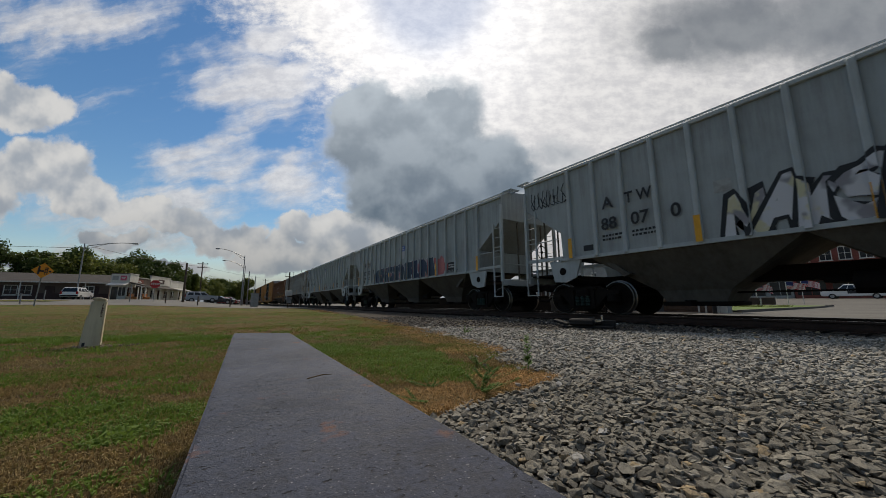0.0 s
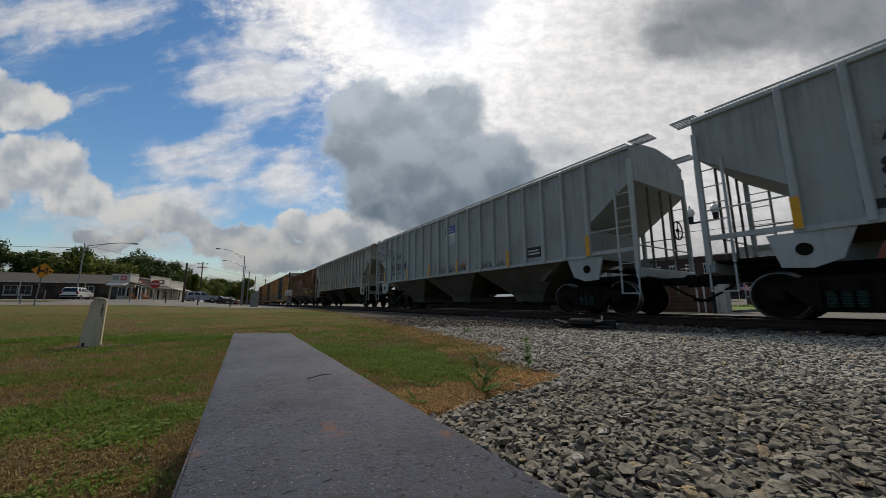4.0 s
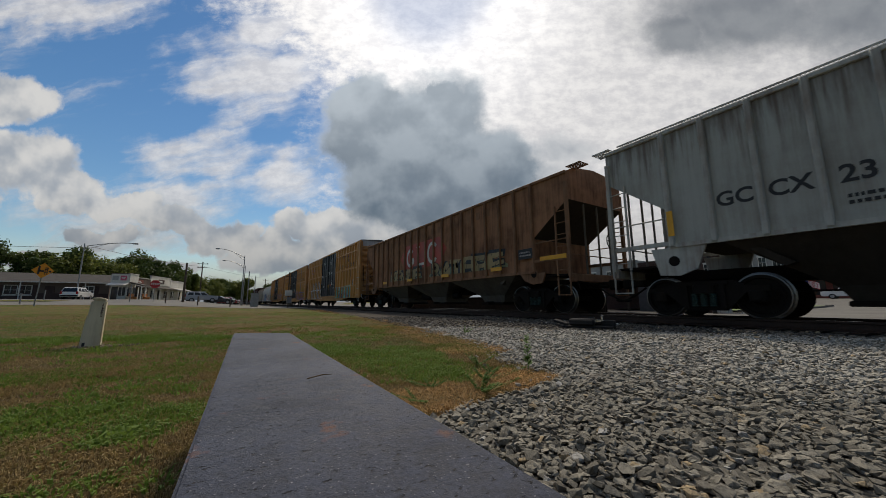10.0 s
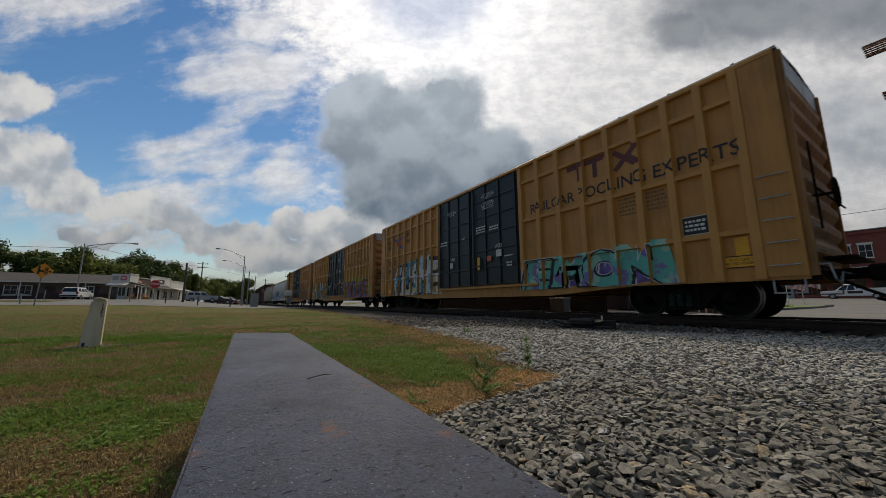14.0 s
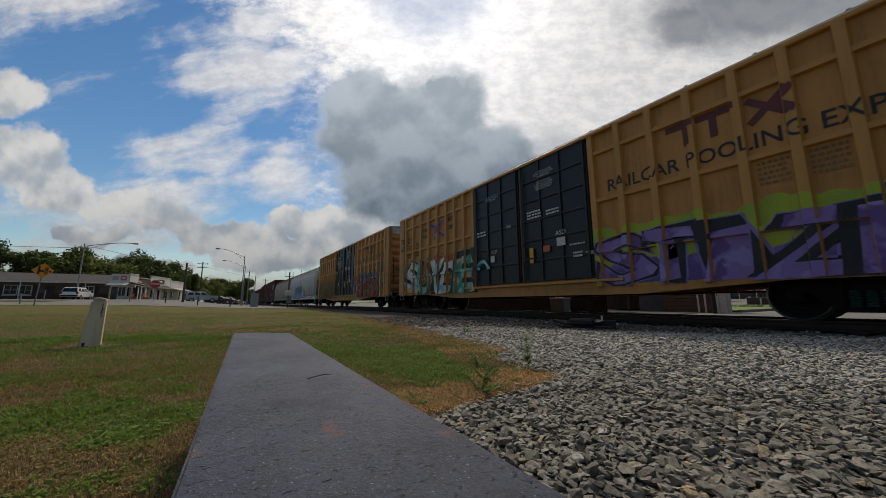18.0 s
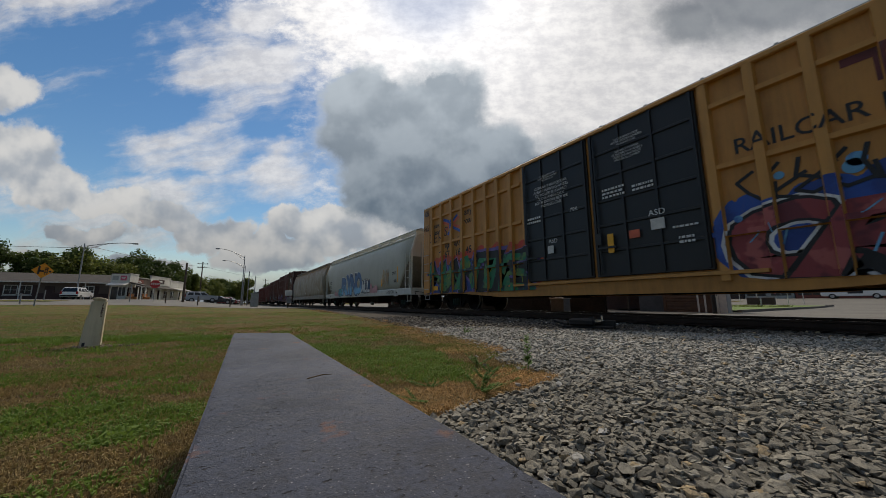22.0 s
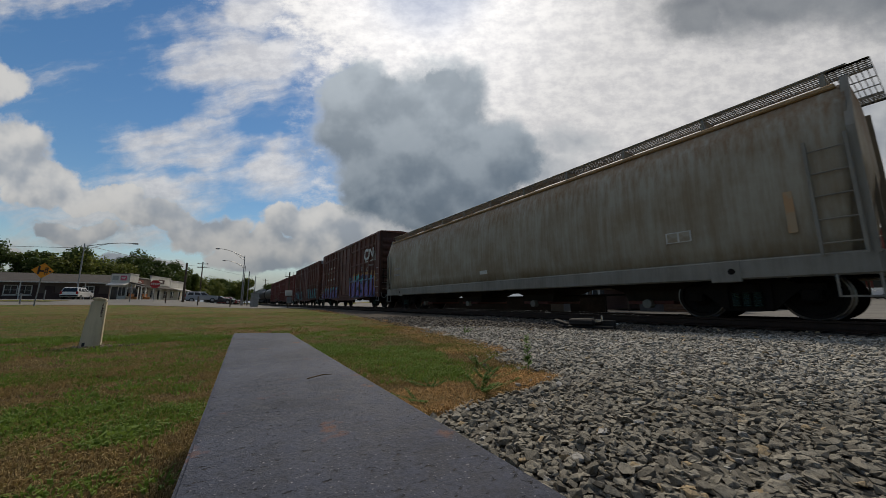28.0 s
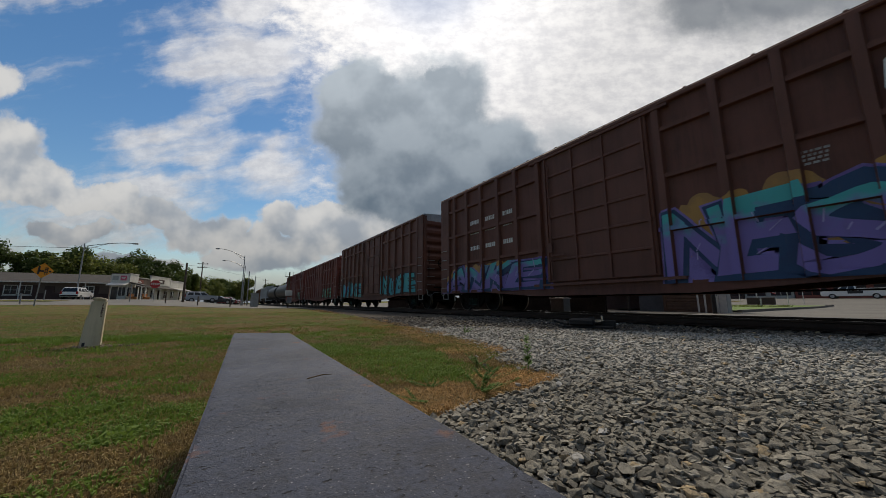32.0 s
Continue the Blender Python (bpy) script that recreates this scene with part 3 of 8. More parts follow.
def ribbed_hopper(front, length, label, body="hopper_grey", post="hopper_post", bay="bay", roofwalk=True, eave=4.34, base=1.58, phase=0.0):
    """A covered hopper with outside posts, open ends, three bays."""
    car = start_car("hopper_car", front, length, label)
    L, X = length, 1.46
    cut = [(0.0, 3.45), (1.40, 2.42), (1.44, base), (L - 1.44, base), (L - 1.40, 2.42), (L, 3.45)]
    shell = loft([[(-X, y, zb), (-X, y, eave), (-1.0, y, eave + 0.20), (0, y, eave + 0.3), (1.0, y, eave + 0.20), (X, y, eave), (X, y, zb)] for y, zb in cut])
    # faces looking down: grime and their shade share one dark colour
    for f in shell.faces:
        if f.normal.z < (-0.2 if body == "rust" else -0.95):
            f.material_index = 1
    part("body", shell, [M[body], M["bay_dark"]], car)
    # slope sheets below the end walls
    for f in (0, 1):
        pts = [(1.3, 2.5), (1.45, 2.5), (3.3, 1.05), (3.15, 1.0)]
        part("slope_sheet", slab(BM(), [(y if not f else L - y, z) for y, z in pts], "x", -1.3, 1.3), M[bay], car)
    # posts
    n = 19
    ys = [1.42 + phase + (L - 2.84) * i / (n - 1) for i in range(n)]
    pm = cached(("hpost", post, eave, base), lambda: mesh_of(box(box(BM(), (0, 0, (eave + base) / 2), (0.12, 0.11, eave - base), bevel=0.02), (0.03, 0, base + 0.03), (0.05, 0.2, 0.1)), "side_post", M[post]))
    for y in ys:
        part("side_post", pm, None, car, at=pose(-X - 0.03, y, 0))
        part("side_post", pm, None, car, at=pose(X + 0.03, y, 0, 0, 0, 180))
    for s in (-1, 1):
        part("side_sill", cube((s * (X + 0.01), L / 2, base + 0.02), (0.09, L - 2.7, 0.09)), M[post], car)
        part("top_chord", cube((s * (X + 0.015), L / 2, eave - 0.03), (0.08, L, 0.10), 0.015), M[post], car)
    # bays
    for i in range(3):
        y0 = 2.3 + (L - 4.6) * i / 3
        y1 = 2.3 + (L - 4.6) * (i + 1) / 3
        ym = (y0 + y1) / 2
        secs = [[(-x, a, z), (x, a, z), (x, b, z), (-x, b, z)] for z, x, a, b in ((base - 0.01, X - 0.02, y0, y1), (0.62, 0.72, ym - 0.75, ym + 0.75), (0.34, 0.62, ym - 0.6, ym + 0.6))]
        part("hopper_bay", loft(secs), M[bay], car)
        part("outlet_gate", box(cube((0, ym, 0.3), (1.5, 1.3, 0.1), 0.02), (-0.85, ym, 0.32), (0.3, 0.12, 0.12)), M["underframe"], car)
    # ends
    for f in (0, 1):
        def fy(y):
            return y if not f else L - y
        part("end_sill", cube((0, fy(0.02), 1.06), (2.96, 0.16, 0.24), 0.02), M[post], car)
        part("end_platform", cube((0, fy(0.55), 1.17), (2.7, 1.0, 0.05)), M["underframe"], car)
        for s in (-1, 1):
            bol = BM()
            pts = [(0.95, base - 0.02), (2.05, base - 0.02), (1.85, 1.05), (1.5, 0.92), (1.1, 0.95)]
            slab(bol, [(fy(y), z) for y, z in pts], "x", s * 1.42, s * 1.48)
            rod(bol, (s * 1.40, fy(1.42), 1.25), (s * 1.49, fy(1.42), 1.25), 0.14, 12)
            b = part("bolster_plate", bol, M[post], car)
            part("jacking_hole", bar((s * 1.485, fy(1.42), 1.25), (s * 1.496, fy(1.42), 1.25), 0.115, 14), M["underframe"], b)
            ladder(car, s * 1.5, fy(0.0), fy(0.45), 1.12, 3.3, 6, post)
            part("corner_post", cube((s * 1.47, fy(0.03), 2.55), (0.1, 0.09, 2.9)), M[post], car)
            part("step", box(box(cube((s * 1.5, fy(0.45), 0.82), (0.04, 0.03, 0.55)), (s * 1.5, fy(0.02), 0.82), (0.04, 0.03, 0.55)), (s * 1.5, fy(0.23), 0.56), (0.05, 0.45, 0.03)), M[post], car)
            part("handrail", cube((s * 1.47, fy(0.72), 1.66), (0.07, 1.4, 0.1)), M[post], car)
            part("handrail", bar((s * 1.47, fy(0.0), 2.25), (s * 1.47, fy(1.3), 2.25), 0.018), M[post], car)
            part("top_step", grating(s * 0.95 if s > 0 else -1.35, s * 1.35 if s > 0 else -0.95, min(fy(-0.45), fy(0.05)), max(fy(-0.45), fy(0.05)), eave + 0.16, 0.06), M[post], car)
        # end posts in the dark bay colour: their backlit silhouette put into paint
        for x in (-0.6, 0.1, 0.7):
            part("end_post", cube((x, fy(0.06), 2.35), (0.045, 0.045, 2.35)), M["bay"], car)
        part("end_rung", bar((-1.4, fy(0.0), 1.75), (1.4, fy(0.0), 1.75), 0.018), M[post], car)
    bw = rod(BM(), (0.55, -0.12, 2.3), (0.55, -0.07, 2.3), 0.05, 10)
    for k in range(14):
        a, b = 2 * math.pi * k / 14, 2 * math.pi * (k + 1) / 14
        rod(bw, (0.55 + 0.26 * math.cos(a), -0.1, 2.3 + 0.26 * math.sin(a)), (0.55 + 0.26 * math.cos(b), -0.1, 2.3 + 0.26 * math.sin(b)), 0.018, 5)
    for k in range(4):
        a = 2 * math.pi * k / 4
        rod(bw, (0.55, -0.1, 2.3), (0.55 + 0.26 * math.cos(a), -0.1, 2.3 + 0.26 * math.sin(a)), 0.014, 4)
    part("brake_wheel", bw, M["truck"], car)
    # roof
    if roofwalk:
        for s in (-1, 1):
            part("roof_walk", grating(s * 0.6 if s > 0 else -1.2, s * 1.2 if s > 0 else -0.6, 0.2, L - 0.2, eave + 0.21, 0.06), M[post], car)
    hatch = cached("hatch", lambda: mesh_of(box(cube((0, 0, 0.07), (0.5, 3.2, 0.14), 0.03), (0, 0, 0.15), (0.52, 0.06, 0.05)), "roof_hatch", M["galv"]))
    for i in range(4):
        part("roof_hatch", hatch, None, car, at=pose(0, L * (i + 0.5) / 4, eave + 0.3))
    running_gear(car, L, 1.75)
    car_ribs = [(y - 0.05, y + 0.05) for y in ys]
    return car, car_ribs


def stripes(car, spots, depth, h=0.58, w=0.125, flat=False):
    for y, z in spots:
        plate(car, y, z, h if flat else w, w if flat else h, "yellow", depth, "reflective_stripe")


def boxcar(front, length, label, body, post, end, doors, posts, rails, eave=5.12, sill=0.74, door_mat="door_black", door_z=(1.0, 5.04), top_band=True, roof="galv"):
    """A boxcar with outside posts and rails, ribbed ends and sliding or plug doors."""
    car = start_car("boxcar", front, length, label)
    L, X = length, 1.45
    part("side_sheet", cube((-X, L / 2, (eave + sill) / 2), (0.06, L - 0.02, eave - sill)), M[body], car)
    part("side_sheet", cube((X, L / 2, (eave + sill) / 2), (0.06, L - 0.02, eave - sill)), M[body], car)
    part("floor", cube((0, L / 2, 1.05), (2.8, L - 0.2, 0.2)), M["underframe"], car)
    part("roof", slab(BM(), [(-1.52, eave), (-1.52, eave + 0.05), (0, eave + 0.16), (1.52, eave + 0.05), (1.52, eave)], "y", -0.05, L + 0.05), M[roof], car)
    rb = cached(("roofrib", roof), lambda: mesh_of(slab(BM(), [(-1.5, 0.05), (-1.5, 0.09), (0, 0.20), (1.5, 0.09), (1.5, 0.05), (0, 0.16)], "y", -0.03, 0.03), "roof_seam", M[roof]))
    for i in range(int(L / 1.2)):
        part("roof_seam", rb, None, car, at=pose(0, 0.6 + i * 1.2, eave))
    for s in (-1, 1):
        part("eave_rail", cube((s * (X + 0.06), L / 2, eave - 0.05), (0.12, L, 0.12), 0.02), M[post], car)
    # posts and rails of both sides
    pm = cached(("bpost", post, eave, sill), lambda: mesh_of(slab(BM(), [(-0.03, -0.105), (-0.14, -0.075), (-0.14, 0.075), (-0.03, 0.105)], "z", sill + 0.02, eave - 0.10), "side_post", M[post]))
    gaps = [(-0.0, posts[0])] + list(zip(posts, posts[1:])) + [(posts[-1], L)]
    for y in posts:
        part("side_post", pm, None, car, at=pose(-X, y, 0))
        part("side_post", pm, None, car, at=pose(X, y, 0, 0, 0, 180))
    lo, hi = min(d[0] for d in doors), max(d[1] for d in doors)
    for s in (-1, 1):
        for z in rails:
            for a, b in ((0.62, lo - 0.1), (hi + 0.1, L - 0.62)):
                part("side_rail", slab(BM(), [(s * (X + 0.03), z - 0.075), (s * (X + 0.115), z - 0.05), (s * (X + 0.115), z + 0.05), (s * (X + 0.03), z + 0.065)], "y", a, b), M[post], car)
        part("side_sill", cube((s * (X + 0.03), L / 2, sill + 0.06), (0.10, L - 0.02, 0.14)), M[body], car)
        # the sill deepens towards the middle of the car
        part("sill_web", slab(BM(), [(2.6, sill + 0.02), (5.6, sill - 0.2), (L - 5.6, sill - 0.2), (L - 2.6, sill + 0.02)], "x", s * (X - 0.03), s * (X + 0.07)), M[body], car)
        for y in (0.28, L - 0.28):
            part("corner_panel", cube((s * (X + 0.06), y, (eave + sill) / 2), (0.10, 0.56, eave - sill - 0.1)), M[body], car)
            for k in range(5):
                z = sill + 0.25 + k * 0.42
                bm = rod(BM(), (s * (X + 0.15), y - 0.2, z), (s * (X + 0.15), y + 0.2, z), 0.014, 5)
                for q in (y - 0.2, y + 0.2):
                    rod(bm, (s * (X + 0.07), q, z), (s * (X + 0.152), q, z), 0.012, 4)
                part("grab_iron", bm, M["galv"], car)
            bm = box(cube((s * (X + 0.06), y - 0.2, sill - 0.1), (0.025, 0.025, 0.3)), (s * (X + 0.06), y + 0.2, sill - 0.1), (0.025, 0.025, 0.3))
            part("step", box(bm, (s * (X + 0.06), y, sill - 0.24), (0.05, 0.42, 0.025)), M["galv"], car)
    # ends: deep horizontal ribs
    for f in (0, 1):
        y0, d = (0.0, -1) if not f else (L, 1)
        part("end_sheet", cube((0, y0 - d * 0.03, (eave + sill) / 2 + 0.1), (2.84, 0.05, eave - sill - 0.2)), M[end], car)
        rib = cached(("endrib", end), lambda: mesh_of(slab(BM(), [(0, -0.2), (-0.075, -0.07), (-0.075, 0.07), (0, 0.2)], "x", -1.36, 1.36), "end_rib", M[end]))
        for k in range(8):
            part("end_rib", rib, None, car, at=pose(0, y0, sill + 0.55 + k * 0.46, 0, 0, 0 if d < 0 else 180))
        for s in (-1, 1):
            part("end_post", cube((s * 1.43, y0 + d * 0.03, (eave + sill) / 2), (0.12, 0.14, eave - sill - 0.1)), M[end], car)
        if top_band:
            part("end_gable", slab(BM(), [(-1.42, eave - 0.42), (1.42, eave - 0.42), (1.42, eave), (0, eave + 0.14), (-1.42, eave)], "y", min(y0, y0 + d * 0.05), max(y0, y0 + d * 0.05)), M["galv"], car)
        bm = cube((0, y0 + d * 0.28, 1.12), (1.9, 0.4, 0.04))
        rod(bm, (-1.3, y0 + d * 0.2, 2.35), (1.3, y0 + d * 0.2, 2.35), 0.018)
        rod(bm, (-1.3, y0 + d * 0.2, 1.6), (-1.3, y0 + d * 0.2, 3.2), 0.018)
        part("end_platform", bm, M["underframe"], car)
        lever = BM()
        pts = [(-1.42, 0.0, 0.98), (-1.42, 0.22, 0.98), (-1.40, 0.26, 0.72), (-1.28, 0.30, 0.66), (-1.05, 0.30, 0.84), (-0.2, 0.32, 0.84)]
        for a, b in zip(pts, pts[1:]):
            rod(lever, (a[0], y0 + d * a[1], a[2]), (b[0], y0 + d * b[1], b[2]), 0.016, 5)
        part("uncoupling_lever", lever, M["galv"], car)
        for k in range(4):
            z = sill + 0.5 + k * 0.42
            part("end_rung", bar((-1.36, y0 + d * 0.14, z), (-0.92, y0 + d * 0.14, z), 0.014, 5), M["galv"], car)
    bw = rod(BM(), (-0.55, 0.0, 2.35), (-0.55, -0.34, 2.35), 0.03, 8)
    rim = [(-0.55 + 0.27 * math.cos(math.pi * k / 8), -0.34, 2.35 + 0.27 * math.sin(math.pi * k / 8)) for k in range(17)]
    for a, b in zip(rim, rim[1:]):
        rod(bw, a, b, 0.02, 5)
    for k in range(0, 16, 4):
        rod(bw, (-0.55, -0.34, 2.35), rim[k], 0.015, 4)
    part("brake_wheel", bw, M["truck"], car)
    # doors
    for s in (-1, 1):
        for a, b in doors:
            door = part("door", cube((s * (X + 0.06), (a + b) / 2, (door_z[0] + door_z[1]) / 2), (0.08, b - a - 0.05, door_z[1] - door_z[0]), 0.015), M[door_mat], car, "sliding plug door with raised ribs" if s < 0 else "")
            for k in range(1, 6):
                z = door_z[0] + (door_z[1] - door_z[0]) * k / 6
                part("door_rib", cube((s * (X + 0.115), (a + b) / 2, z), (0.04, b - a - 0.15, 0.07), 0.012), M[door_mat], door)
            for k in (0.04, 0.36, 0.66, 0.96):
                part("door_bar", cube((s * (X + 0.125), a + (b - a) * k, (door_z[0] + door_z[1]) / 2), (0.05, 0.06, door_z[1] - door_z[0] - 0.1)), M[door_mat], door)
            part("lock_rod", bar((s * (X + 0.17), a + (b - a) * 0.92, door_z[0] + 0.1), (s * (X + 0.17), a + (b - a) * 0.92, door_z[1] - 0.2), 0.025), M[door_mat], door)
            part("lock_handle", box(cube((s * (X + 0.19), a + (b - a) * 0.92, 2.0), (0.04, 0.12, 0.3)), (s * (X + 0.2), a + (b - a) * 0.84, 1.75), (0.03, 0.5, 0.05)), M[door_mat], door)
        for z in (door_z[0] - 0.08, door_z[1] + 0.0):
            part("door_track", cube((s * (X + 0.10), (lo + hi) / 2, z), (0.12, (hi - lo) * 1.3, 0.07)), M[post], car)
    running_gear(car, L, 2.2 if L > 17 else 1.8)
    ribs = [(y - 0.074, y + 0.074) for y in posts]
    RAILS[car.name] = [(z - 0.05, z + 0.05, X + 0.117) for z in rails] + [(sill - 0.01, sill + 0.13, X + 0.082)]
    return car, ribs


def smooth_hopper(front, length, label, body, sillm, cut=1.5, top=4.42, trim=None):
    """A covered hopper with smooth curved sides."""
    car = start_car("hopper_car", front, length, label)
    L = length
    prof = [(1.46, 1.10), (1.53, 1.5), (1.56, 2.1), (1.56, 2.7), (1.52, 3.2), (1.44, 3.65), (1.30, 3.98), (1.22, 4.05), (0.7, 4.30), (0, 4.36)]

    def at(z):
        for (xa, za), (xb, zb) in zip(prof, prof[1:]):
            if za <= z <= zb:
                return xa + (xb - xa) * (z - za) / (zb - za)
        return prof[0][0]

    def ring(y, zmin):
        pts = [(at(max(z, zmin)), max(z, zmin)) for x, z in prof]
        pts = [(x if z > zmin else at(zmin), z + (i * 0.0005 if z <= zmin else 0)) for i, (x, z) in enumerate(pts)]
        pts[-1] = (0, prof[-1][1])
        return [(-x, y, z) for x, z in pts] + [(x, y, z) for x, z in pts[-2::-1]]
    e = 0.15 if cut > 1 else 0.06
    bm = loft([ring(e, 2.9), ring(e + cut, 1.10), ring(L / 2, 1.10), ring(L - cut - e, 1.10), ring(L - e, 2.9)])
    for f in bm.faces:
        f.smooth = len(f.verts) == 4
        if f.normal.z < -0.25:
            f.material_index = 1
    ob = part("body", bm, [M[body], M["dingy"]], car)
    for s in (-1, 1):
        part("side_sill", cube((s * 1.49, L / 2, 0.96), (0.12, L, 0.38), 0.03), M[sillm], car)
        part("eave_moulding", cube((s * 1.25, L / 2, 4.06), (0.14, L - 0.3, 0.09), 0.02), M[trim or sillm], car)
        part("roof_walk", grating(s * 0.66 if s > 0 else -1.1, s * 1.1 if s > 0 else -0.66, -0.25, L + 0.25, top, 0.05), M[sillm], car)
        for k in range(11):
            y = 0.3 + (L - 0.6) * k / 10
            part("walk_bracket", cube((s * 0.85, y, top - 0.16), (0.6, 0.07, 0.3)), M[sillm], car)
        part("walk_rail", bar((s * 1.12, 0.0, top + 0.03), (s * 1.12, L, top + 0.03), 0.02), M[sillm], car)
    for i in range(4):
        y0, y1 = 1.9 + (L - 3.8) * i / 4, 1.9 + (L - 3.8) * (i + 1) / 4
        ym = (y0 + y1) / 2
        part("hopper_bay", loft([[(-x, a, z), (x, a, z), (x, b, z), (-x, b, z)] for z, x, a, b in ((1.12, 1.40, y0 + 0.1, y1 - 0.1), (0.6, 0.75, ym - 0.7, ym + 0.7), (0.36, 0.7, ym - 0.6, ym + 0.6))]), M["bay_dark"], car)
        part("outlet_gate", cube((0, ym, 0.33), (1.7, 1.1, 0.09), 0.02), M["red"], car)
        part("outlet_cap", bar((-1.0, ym, 0.3), (-0.8, ym, 0.3), 0.11, 12), M["dingy"], car)
    for f in (0, 1):
        def fy(y):
            return y if not f else L - y
        part("end_sill", cube((0, fy(0.05), 0.96), (3.0, 0.16, 0.38), 0.02), M[sillm], car)
        part("end_slope", slab(BM(), [(fy(0.3), 2.95), (fy(0.42), 3.0), (fy(2.6), 1.15), (fy(2.5), 1.1)], "x", -1.2, 1.2), M["bay_dark"], car)
        for s in (-1, 1):
            ladder(car, s * 1.60, fy(0.12), fy(0.6), 1.1, 3.1, 5, sillm)
            part("corner_post", slab(BM(), [(s * 1.48, 1.1), (s * 1.55, 1.1), (s * 1.56, 3.2), (s * 1.24, 4.2), (s * 1.14, 4.2), (s * 1.46, 3.2)], "y", min(fy(0.0), fy(0.1)), max(fy(0.0), fy(0.1))), M[sillm], car)
            part("step", box(box(cube((s * 1.52, fy(0.5), 0.62), (0.03, 0.03, 0.4)), (s * 1.52, fy(0.05), 0.62), (0.03, 0.03, 0.4)), (s * 1.52, fy(0.27), 0.43), (0.06, 0.46, 0.03)), M[sillm], car)
            b = part("bolster_plate", cube((s * 1.54, fy(1.95), 0.93), (0.05, 0.5, 0.42), 0.015), M[sillm], car)
            part("jacking_hole", bar((s * 1.562, fy(1.85), 0.93), (s * 1.572, fy(1.85), 0.93), 0.06, 12), M["underframe"], b)
        for x in (-0.8, 0.8):
            part("end_post", cube((x, fy(0.1), 2.4), (0.07, 0.07, 2.8)), M[sillm], car)
        part("end_walk", grating(-1.1, 1.1, min(fy(-0.25), fy(0.25)), max(fy(-0.25), fy(0.25)), top, 0.07), M[sillm], car)
    for i in range(5):
        part("roof_hatch", cube((0, L * (i + 0.5) / 5, 4.42), (0.5, 2.2, 0.16), 0.04), M["galv"], car)
    running_gear(car, L, 1.8)
    return car


def tank_car(front, length, label):
    car = start_car("tank_car", front, length, label)
    L = length
    bm = rod(BM(), (0, 0.6, 2.55), (0, L - 0.6, 2.55), 1.45, 28)
    for y in (0.6, L - 0.6):
        bmesh.ops.create_uvsphere(bm, u_segments=20, v_segments=10, radius=1.44, matrix=Matrix.Translation((0, y, 2.55)) @ Matrix.Diagonal((1, 0.3, 1, 1)))
    part("tank", bm, M["door_black"], car)
    part("dome", bar((0, L / 2, 3.9), (0, L / 2, 4.4), 0.4, 16), M["door_black"], car)
    part("walkway", grating(-0.8, 0.8, L / 2 - 1.4, L / 2 + 1.4, 4.1, 0.2), M["truck"], car)
    part("side_sill", box(cube((-1.4, L / 2, 1.1), (0.1, L, 0.2)), (1.4, L / 2, 1.1), (0.1, L, 0.2)), M["truck"], car)
    running_gear(car, L, 1.7)
    return car
# ---- the cars of the train, in order ----
S = {}
